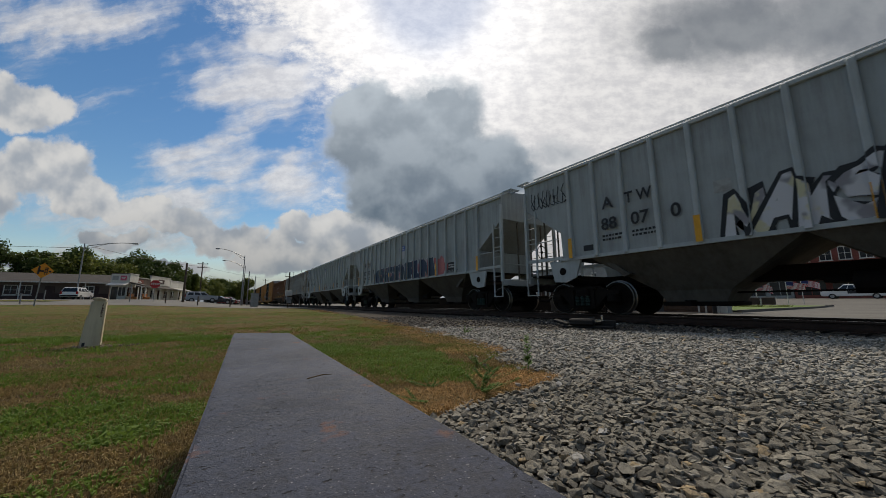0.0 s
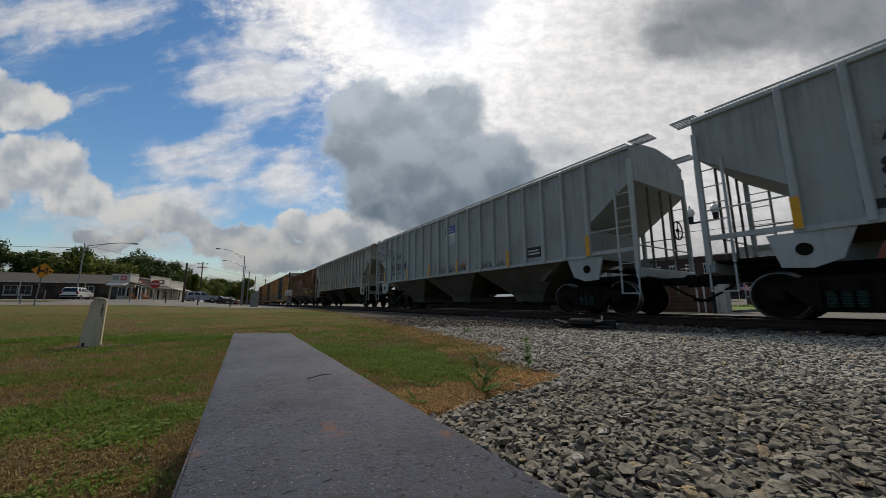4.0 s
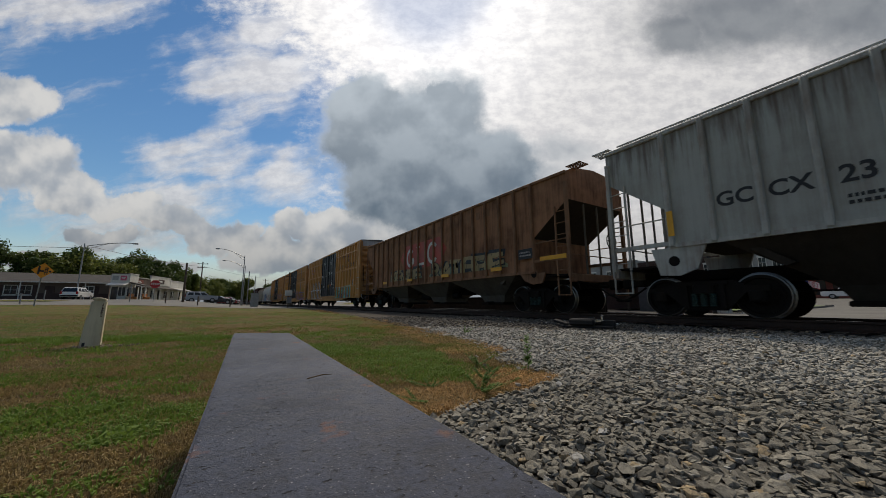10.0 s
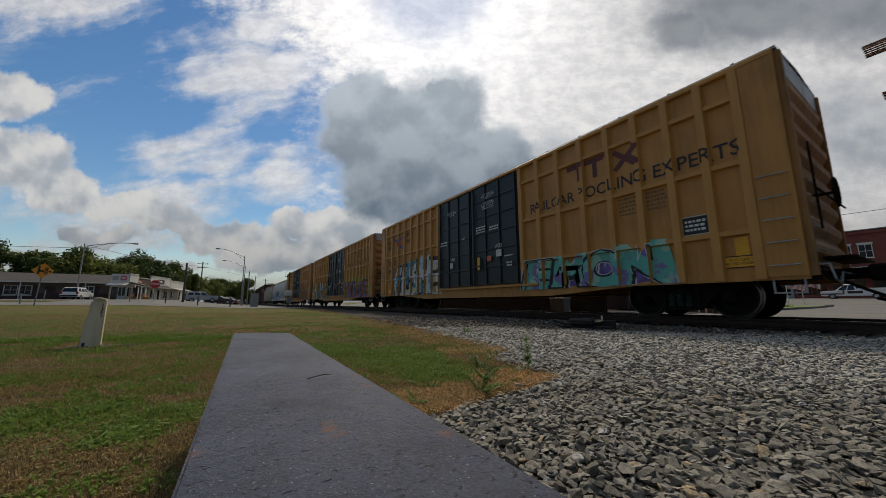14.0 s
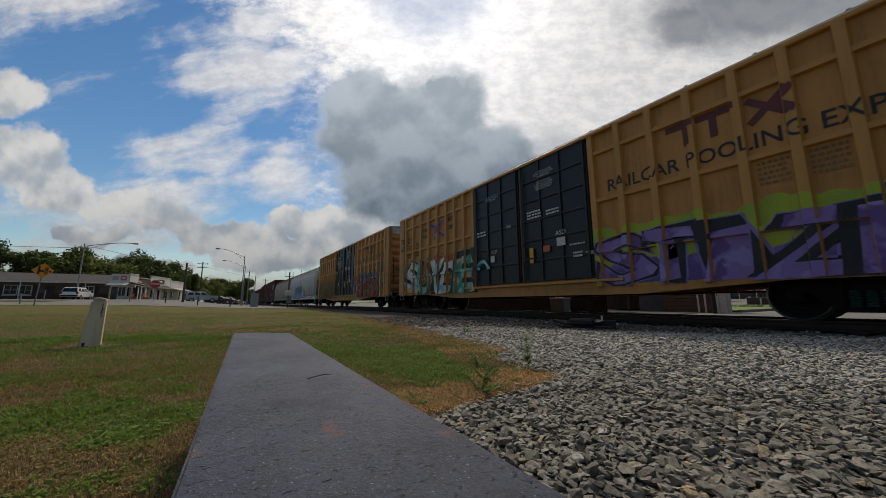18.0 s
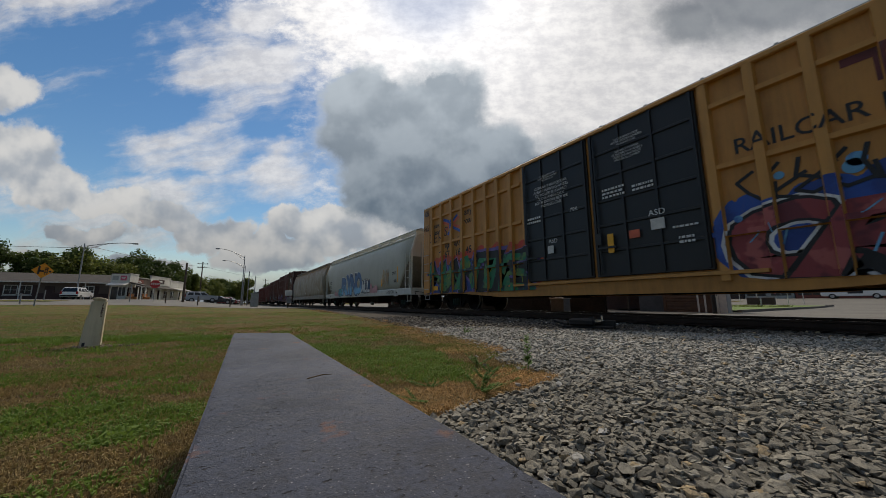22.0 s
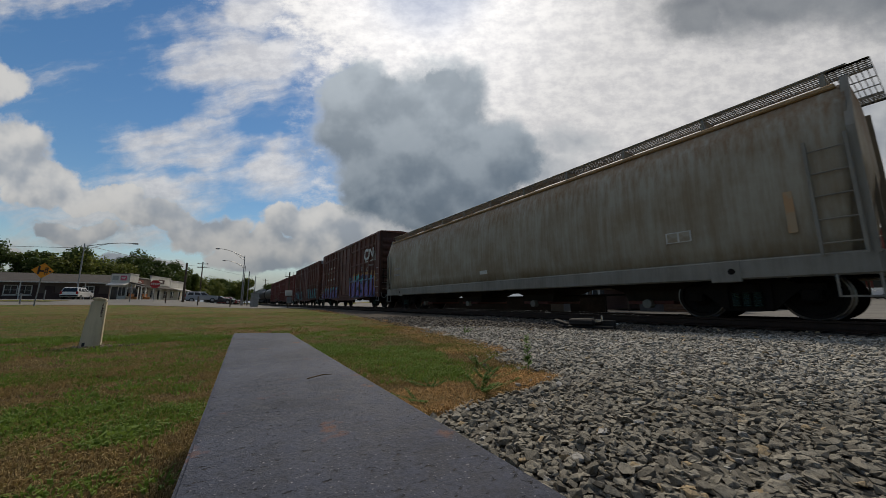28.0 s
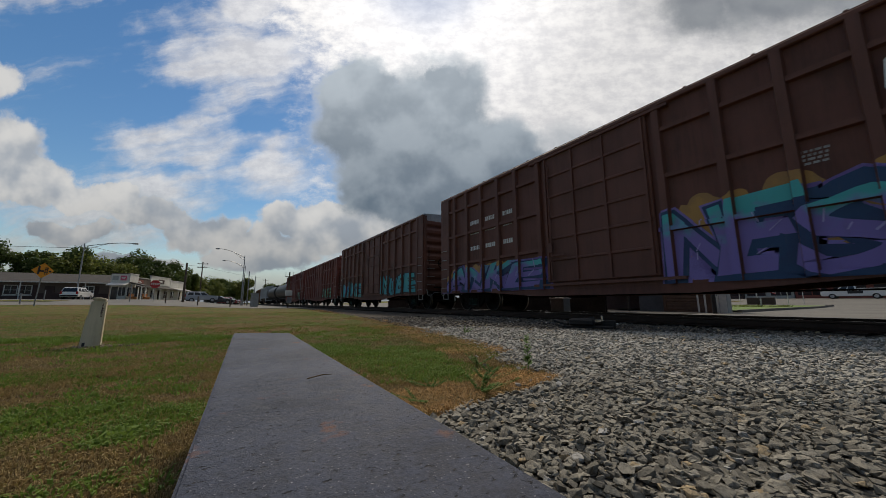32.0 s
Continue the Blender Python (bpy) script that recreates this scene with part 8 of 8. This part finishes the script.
        part("mirror", cube((f0 - 0.35, s * (W / 2 + 0.08), base + 0.1), (0.14, 0.2, 0.14), 0.03), car_paint(colour, col), t)
    part("bumper", cube((h - 0.02, 0, 0.5), (0.12, W - 0.1, 0.2), 0.03), T["tyre"], t)
    part("bumper", cube((-h + 0.02, 0, 0.55), (0.12, W - 0.1, 0.2), 0.03), T["tyre"] if kind != "pickup" else T["alloy"], t)
    part("number_plate", cube((-h - 0.045, 0, 0.72), (0.012, 0.32, 0.16)), T["trim"], t)
    return t


WHITE, SILVER, DARK, REDC = (0.72, 0.72, 0.71), (0.36, 0.38, 0.40), (0.018, 0.02, 0.024), (0.25, 0.015, 0.02)
vehicle("suv", on_ground(-17.9, 68.5, 84), "white", WHITE, "white sport utility vehicle parked by the low building")
vehicle("suv", on_ground(-3.6, 68.6, 16), "silver", SILVER, "silver sport utility vehicle parked beside the street")
for i, (x, y, k, cn, cc) in enumerate(((-1.0, 76, "sedan", "dark", DARK), (-0.2, 82, "sedan", "red", REDC), (0.0, 88, "sedan", "white", WHITE), (0.6, 94, "suv", "red", REDC), (-0.3, 100, "sedan", "silver", SILVER), (1.0, 106, "sedan", "red", REDC))):
    vehicle(k, on_ground(x, y, -14), cn, cc, {"dark": "black car parked beside the street", "red": "dark red car parked beside the street", "white": "white car parked beside the street", "silver": "silver car parked beside the street"}[cn])
vehicle("pickup", on_ground(70.0, 8.4, 90), "white", WHITE, "white crew-cab pickup with black door panel parked at the kerb")
passing_dark = vehicle("suv", on_ground(64.0, 12.0, -90), "dark", DARK, "dark sport utility vehicle driving along the far street", "moving_car", "passing cars")
passing_white = vehicle("sedan", on_ground(66.0, 14.0, 90), "white", WHITE, "white sedan driving along the far street", "moving_car", "passing cars")


# ---- beyond the track: brick block, shed, flags ----
def block(y0, y1, x, h, wall, label, windows, shopfront=None, awning=None):
    t = thing("brick_building", pose(x, y0, ground_z(x, y0) - 0.1), label, "building", "downtown row")
    d = y1 - y0
    part("wall", cube((7, d / 2, h / 2), (14, d - 0.03, h)), T[wall], t)
    part("cornice", cube((-0.1, d / 2, h - 0.35), (0.3, d, 0.35)), T[wall], t)
    part("parapet_cap", cube((0.1, d / 2, h + 0.05), (0.6, d, 0.12)), T["wall_grey"], t)
    for y, w, z, hh in windows:
        window(t, (-0.02, y - y0, z), w, hh, "y", -1, mullion=True)
        part("arch", cube((-0.06, y - y0, z + hh / 2 + 0.18), (0.1, w + 0.3, 0.24)), T["trim"], t)
    n = max(2, int(d / 3.2))
    for k in range(n):
        y = d * (k + 0.5) / n
        part("shop_window", cube((-0.03, y, 1.75), (0.06, d / n - 0.7, 2.3)), T["glass"], t)
        part("mullion", cube((-0.07, y, 1.75), (0.05, 0.09, 2.3)), T["trim"] if k % 2 else T[wall], t)
        part("stall_riser", cube((-0.04, y, 0.35), (0.08, d / n - 0.6, 0.6)), T[wall], t)
    if awning:
        part("awning", slab(BM(), [(-0.05, 3.9), (-1.5, 3.15), (-1.5, 2.95), (-0.05, 3.0)], "y", 0.3, d - 0.3), T[awning], t)
    return t


ZW = 6.9
b1 = block(4.0, 15.6, 78.0, 10.0, "brick_red", "two-storey red brick shop with green awning", [(y, 1.25, ZW, 1.9) for y in (14.0, 11.6, 9.6, 7.6)], awning="green")
sb = part("sign_board", cube((-0.9, 5.4, 4.25), (0.08, 6.4, 0.75)), T["wall_white"], b1, "long white sign with dark lettering")
w = part("lettering", lettering("SWEETWATER", 0.78, 0.01, 1.05), None, sb, at=Matrix(((0, 0, -1, -0.95), (-1, 0, 0, 5.4), (0, 1, 0, 4.25), (0, 0, 0, 1))))
w.data.materials.append(M["black"])
block(-14.0, 3.9, 78.0, 10.6, "brick_red", "two-storey red brick building with tan pilaster", [(y, 1.25, ZW, 1.9) for y in (2.2, -1.0, -4.0, -8.0)], awning="green")
b2 = block(15.7, 22.0, 78.0, 9.3, "wall_grey", "two-storey grey painted building with dark storefront", [(y, 1.0, 6.3, 1.9) for y in (17.2, 19.0, 20.8)])
part("sign_board", cube((-0.3, 3.0, 3.9), (0.1, 4.6, 1.1)), T["brick_dark"], b2, "dark sign board with pale strokes")
part("sign_strokes", box(cube((-0.37, 3.0, 4.05), (0.03, 3.2, 0.22)), (-0.37, 2.6, 3.6), (0.03, 2.0, 0.14)), T["trim"], b2)
block(22.1, 40.0, 78.0, 8.4, "brick_dark", "two-storey dark brick building down the street", [(y, 1.1, 6.0, 1.7) for y in (24, 27, 30, 33, 36)], awning="brick_dark")
block(40.1, 70.0, 78.0, 9.0, "wall_grey", "two-storey grey building far along the street", [(y, 1.1, 6.0, 1.7) for y in (43, 47, 51, 55, 60, 65)])

island = solid("grass_island", sheet(steps(21, 41, 2), [6.3, 7.2, 8.4, 9.6, 11.0, 12.5], lambda x, y: ground_z(x, y) + 0.09 + 0.05 * math.sin(x)), plain("green_turf", (0.10, 0.155, 0.03), 0.9, 0, 14, 0.4, 0.8, 0.03), "small green lawn island in the street", "grass island", kind="structure")
k = BM()
for x in steps(21, 41, 2)[:-1]:
    box(k, (x + 1, 6.2, ground_z(x + 1, 6.2) + 0.06), (2.0, 0.16, 0.2))
solid("kerb", k, CONCRETE, "pale concrete kerb round the grass island", "kerb", kind="structure")


def flag(x, y, h, w, tilt, seed, label="striped red and white flag with blue canton on a thin pole"):
    t = thing("flag_pole", on_ground(x, y), label, "flag", "flags along the street")
    part("pole", bar((0, 0, -0.1), (0, 0, h), 0.025, 8), T["trim"], t)
    cloth = part("flag_cloth", cube((0, -0.02, 0), (0.02, 0.04, w * 0.53), 0.0), T["stripe_white"], t, at=pose(0, 0, h - w * 0.3))
    H = w * 0.53
    n = 9

    def ribbon(z0, z1, u0, u1, off):
        bm = BM()
        cols = []
        for i in range(n + 1):
            u = u0 + (u1 - u0) * i / n
            px = 0.10 * w * math.sin(u * 7 + seed) * u + off
            drop = -0.28 * w * u * u
            cols.append((bm.verts.new((px, -u * w, z0 + drop)), bm.verts.new((px, -u * w, z1 + drop))))
        for a, b in zip(cols, cols[1:]):
            bm.faces.new((a[0], b[0], b[1], a[1]))
        return bm
    for i in range(13):
        z0 = -H / 2 + H * i / 13
        part("stripe", ribbon(z0, z0 + H / 13, 0.0, 1.0, 0.0), T["stripe_red"] if i % 2 == 0 else T["stripe_white"], cloth)
    for s in (-0.012, 0.012):
        part("canton", ribbon(H * (-0.5 + 6 / 13), H / 2, 0.0, 0.4, s), T["canton"], cloth)
    return cloth, h - w * 0.3, tilt, seed


FLAGS = [flag(36.0, 9.4, 2.0, 1.1, 20, 1), flag(41.0, 8.7, 2.15, 1.15, -10, 2), flag(46.0, 8.7, 2.35, 1.2, 0, 3), flag(50.0, 14.6, 2.2, 1.2, 0, 4), flag(56.0, 19.0, 2.2, 1.2, 10, 5)]
t = thing("sign_box", on_ground(35.2, 9.0), "low dark double sign box on the grass island", "sign box")
part("box", cube((0, 0.45, 0.55), (0.25, 0.75, 0.55), 0.02), T["brick_dark"], t)
part("box", cube((0, -0.45, 0.55), (0.25, 0.75, 0.55), 0.02), T["brick_dark"], t)
part("post", cube((0, 0, 0.3), (0.1, 0.1, 0.8)), T["trim"], t)
rnd = random.Random(77)
spots = [(35.0 + rnd.uniform(-0.6, 0.6), 9.0 + rnd.uniform(-1.6, 1.6), ground_z(35, 9) + 0.08, 0.28, 14, 0.15, 0.8) for k in range(60)]
tufts("flower_bed", spots, LEAF["light"], label="low yellow-green planting round the sign box", category="plants")

# clapboard shed with a pale metal end
sx, sy = 20.4, 7.9
t = thing("equipment_shed", pose(sx, sy, -0.35, 0, 0, 0), "small brown clapboard trackside shed with pale metal cabinet", "shed")
part("wall", cube((0, 0, 0.85), (1.3, 2.0, 1.9)), T["board"], t)
for k in range(13):
    part("board", cube((-0.67, 0, 0.05 + k * 0.14), (0.05, 2.02, 0.125), 0.008, Matrix.Rotation(0.12, 4, "Y")), T["board"], t)
for y in (-1.0, 1.0):
    part("corner_board", cube((-0.69, y, 0.88), (0.06, 0.12, 1.8)), T["board"], t)
part("roof", cube((0, 0, 1.86), (1.6, 2.3, 0.08)), T["shingle"], t)
t = thing("metal_cabinet", pose(20.0, 6.55, -0.3), "pale grey metal cabinet with double doors beside the shed", "cabinet")
part("body", cube((0, 0, 0.9), (0.5, 0.62, 1.8), 0.02), T["wall_grey"], t)
for y in (-0.15, 0.15):
    part("door", cube((-0.26, y, 0.9), (0.03, 0.28, 1.65), 0.008), T["wall_white"], t)
part("handle", cube((-0.285, 0.06, 0.95), (0.03, 0.03, 0.14)), T["galv"], t)
for i, (x, y) in enumerate(((19.2, 7.2), (19.3, 6.95))):
    p = thing("conduit_pipe", pose(x, y, -0.35), "thin pale upright conduit pipe beside the cabinet", "pipe", "conduits")
    part("pipe", bar((0, 0, 0), (0, 0, 1.3 + i * 0.2), 0.04), T["trim"], p)
# open lean-to joined to the shed, and an added platform to darken the background
t = thing("open_shelter", pose(20.4, 8.95, -0.35), "dark open-fronted timber shelter beside the clapboard shed", "shelter")
part("back_wall", cube((1.2, 2.25, 1.05), (0.08, 4.5, 2.1)), T["brick_dark"], t)
part("roof", cube((0.4, 2.25, 2.16), (2.1, 4.7, 0.09)), T["shingle"], t)
part("fascia", cube((-0.62, 2.25, 2.06), (0.05, 4.7, 0.22)), T["board"], t)
part("panel", cube((-0.5, 0.72, 1.0), (0.06, 1.3, 1.95), 0.01), T["galvdark"], t, "dull grey metal panel")
for y in (0.05, 2.0, 4.4):
    part("post", cube((-0.5, y, 1.0), (0.12, 0.12, 2.0), 0.01), T["wood"], t)
part("open_sign", cube((-0.55, 0.9, 1.75), (0.04, 0.36, 0.26), 0.01), T["sign_red"], t, "small red sign")
# dark sheet over the street: the shade here is put into its colour
cinders = asphalt_material("dark_ground_shade", (0.030, 0.027, 0.024))
solid("apron", sheet([13.4, 15, 17, 19, 21.8], steps(6.9, 17.0, 2), lambda x, y: ground_z(x, y) + 0.05), cinders, "dark apron round the shed, standing in for shade on the street", "cinders", kind="structure")
t = thing("dark_backing_platform", pose(15.4, 9.6, -0.4), "low dark timber platform added beyond the track as dark background", "platform")
PL = 26.0
part("deck", cube((1.3, PL / 2, 1.07), (2.6, PL, 0.06)), M["tie"], t)
part("backing", cube((0.12, PL / 2, 0.5), (0.06, PL, 1.06)), M["tie"], t)
for i in range(int(PL / 2)):
    part("post", cube((0.1, 1.0 + i * 2, 0.45), (0.16, 0.16, 0.95)), M["tie"], t)
    for k in range(4):
        part("board", cube((0, 1.0 + i * 2, 0.13 + k * 0.235), (0.05, 1.996, 0.224)), M["tie"], t)
t = thing("junction_box", pose(13.3, 10.55, -0.35), "low grey metal junction box beside the track", "box")
part("body", cube((0, 0, 0.42), (0.5, 0.75, 0.84), 0.02), T["galvdark"], t)
part("lid", cube((0, 0, 0.86), (0.56, 0.82, 0.05), 0.01), T["galv"], t)
t = thing("post_lamp", on_ground(18.7, 6.4), "black ornamental post lamp with two white globes", "street lamp")
part("pole", rod(BM(), (0, 0, 0), (0, 0, 4.4), 0.09, 10, 0.06), M["blackmetal"], t)
part("crossbar", cube((0, 0, 4.3), (0.07, 1.1, 0.08)), M["blackmetal"], t)
for y in (-0.5, 0.5):
    part("holder", rod(BM(), (0, y, 4.3), (0, y, 4.62), 0.1, 10, 0.13), M["blackmetal"], t)
    g = BM()
    bmesh.ops.create_uvsphere(g, u_segments=14, v_segments=10, radius=0.19, matrix=Matrix.Translation((0, y, 4.82)) @ Matrix.Diagonal((1, 1, 1.25, 1)))
    part("globe", g, T["globe"], t)
    part("finial", rod(BM(), (0, y, 5.02), (0, y, 5.2), 0.06, 8, 0.01), M["blackmetal"], t)
# wires overhead
bm = BM()
for a, b in (((-17, 68.6, 8.6), (-5.5, 100, 9.2)), ((-60, 70, 8.2), (-17.5, 68.6, 8.4)), ((40, 16, 7.5), (78, -6, 13.5)), ((-5.5, 100, 9.3), (12.5, 150, 10))):
    a, b = Vector(a), Vector(b)
    pts = [a.lerp(b, u) - Vector((0, 0, 1.2 * 4 * u * (1 - u) * 0.4)) for u in (0, 0.2, 0.4, 0.6, 0.8, 1)]
    for p, q in zip(pts, pts[1:]):
        rod(bm, p, q, 0.025, 4)
solid("overhead_wires", bm, M["black"], "thin black overhead wires strung between poles", "wires", kind="structure")


# ---- trees ----
def tree(x, y, h, w, leaf, seed, label, low=0.28):
    rnd = random.Random(seed)
    t = thing("tree", on_ground(x, y), label, "tree", "trees behind the street")
    tr = rod(BM(), (0, 0, -0.2), (0, 0, h * 0.45), 0.028 * h, 8, 0.016 * h)
    clumps = []
    for k in range(9):
        a, e = rnd.uniform(0, 6.283), rnd.uniform(0.3, 1.2)
        r = w * rnd.uniform(0.35, 0.8)
        b = Vector((r * math.cos(a) * math.cos(e), r * math.sin(a) * math.cos(e), h * rnd.uniform(0.45, 0.85)))
        rod(tr, (0, 0, h * rnd.uniform(0.25, 0.45)), b, 0.010 * h, 5, 0.003 * h)
        clumps.append(b)
    part("trunk", tr, T["wood"], t)
    for k in range(26):
        a, r = rnd.uniform(0, 6.283), w * math.sqrt(rnd.random()) * 0.88
        z = h * (low + (0.96 - low) * rnd.random())
        q = 1 - abs((z / h - 0.55) / 0.55) ** 2.2
        clumps.append(Vector((r * math.cos(a) * q, r * math.sin(a) * q, z)))
    V, F = [], []
    size = 0.014 * h + 0.10
    for c in clumps:
        cr = w * rnd.uniform(0.17, 0.32)
        for i in range(135):
            d = Vector((rnd.gauss(0, 1), rnd.gauss(0, 1), rnd.gauss(0, 0.75))).normalized() * cr * rnd.uniform(0.55, 1.0)
            p = c + d
            nrm = (d.normalized() + Vector((rnd.gauss(0, 0.5), rnd.gauss(0, 0.5), rnd.gauss(0, 0.5) + 0.3))).normalized()
            u = nrm.orthogonal().normalized() * size * rnd.uniform(0.6, 1.3)
            v = nrm.cross(u).normalized() * size * rnd.uniform(0.5, 1.0)
            n = len(V)
            V += [tuple(p - u - v * 0.3), tuple(p + u * 0.2 - v), tuple(p + u + v * 0.3), tuple(p - u * 0.2 + v)]
            F += [(n, n + 1, n + 2, n + 3)]
    me = bpy.data.meshes.new("crown")
    me.from_pydata(V, [], F)
    me.materials.append(LEAF[leaf])
    part("crown", me, None, t)


for i, (x, y, h, w, lf) in enumerate((
        (-37, 92, 11.5, 5.5, "dark"), (-32, 96, 9.5, 5.0, "mid"), (-46, 94, 11, 6, "dark"), (-27, 94, 10.6, 5.5, "dark"), (-23.5, 92, 8.8, 6.2, "light"), (-19.5, 96, 8.2, 5.0, "light"),
        (-17.5, 101, 11.0, 6.5, "dark"), (-13.5, 104, 9.4, 4.8, "dark"), (-10.0, 110, 8.0, 4.2, "mid"), (-7.5, 116, 6.6, 4.2, "light"), (-5.0, 122, 7.0, 4.5, "light"), (-3.5, 132, 7.6, 5.0, "mid"),
        (-0.5, 138, 7.4, 4.6, "dark"), (2.0, 142, 8.0, 4.6, "mid"), (-1.5, 150, 8.5, 6.0, "dark"), (4.5, 128, 8.3, 4.2, "light"), (6.0, 150, 6.5, 4.0, "mid"), (18.5, 190, 9.5, 5.5, "mid"), (24.0, 200, 10.0, 6.0, "light"), (30.0, 210, 11.0, 7.0, "mid"), (12.0, 260, 9, 7, "mid"), (5, 240, 9.0, 8, "dark"))):
    tree(x, y, h, w, lf, 100 + i, {"dark": "full dark green broadleaf tree behind the buildings", "mid": "mid-green broadleaf tree behind the street", "light": "yellowish green broadleaf tree behind the street"}[lf])
def motions():
    """Clouds drift towards the viewer; the train rolls past at an even pace with turning wheels."""
    walk(cloud_dome, [(t, pose(-220 * t / 32 * math.sin(radians(32.6)), -220 * t / 32 * math.cos(radians(32.6)), 0)) for t in (0.0, 8.0, 16.0, 24.0, 32.0)])
    for car, front in CARS:
        walk(car, [(t, pose(TRACK_X, front - SPEED * (t - 19), 0)) for t in (0.0, 8.0, 16.0, 24.0, 32.0)])
    for cloth, z, tilt, seed in FLAGS:
        walk(cloth, [(t, pose(0, 0, z, 0, 0, tilt + 14 * math.sin(t * 1.3 + seed) + 6 * math.sin(t * 3.1 + seed))) for t in range(0, 33)])
    # two cars drive along the far street, one each way of time
    walk(passing_dark, [(t, on_ground(64.0, y, -90)) for t, y in ((0.0, 150.0), (10.0, 70.0), (17.3, 19.5), (18.4, 13.9), (19.0, 10.9), (21.0, 1.0), (26.0, -24.0), (32.0, -54.0))])
    walk(passing_white, [(t, on_ground(66.0, y, -90)) for t, y in ((0.0, 330.0), (12.0, 190.0), (21.0, 52.0), (25.2, 18.0), (25.6, 16.4), (28.0, 7.0), (30.0, -1.0), (32.0, -9.0))])
    turn = math.degrees(SPEED / RAIL_R)
    for w, y in WHEELSETS:
        walk(w, [(k / 10, pose(0, y, RAIL_R, turn * k / 10)) for k in range(321)])


motions()
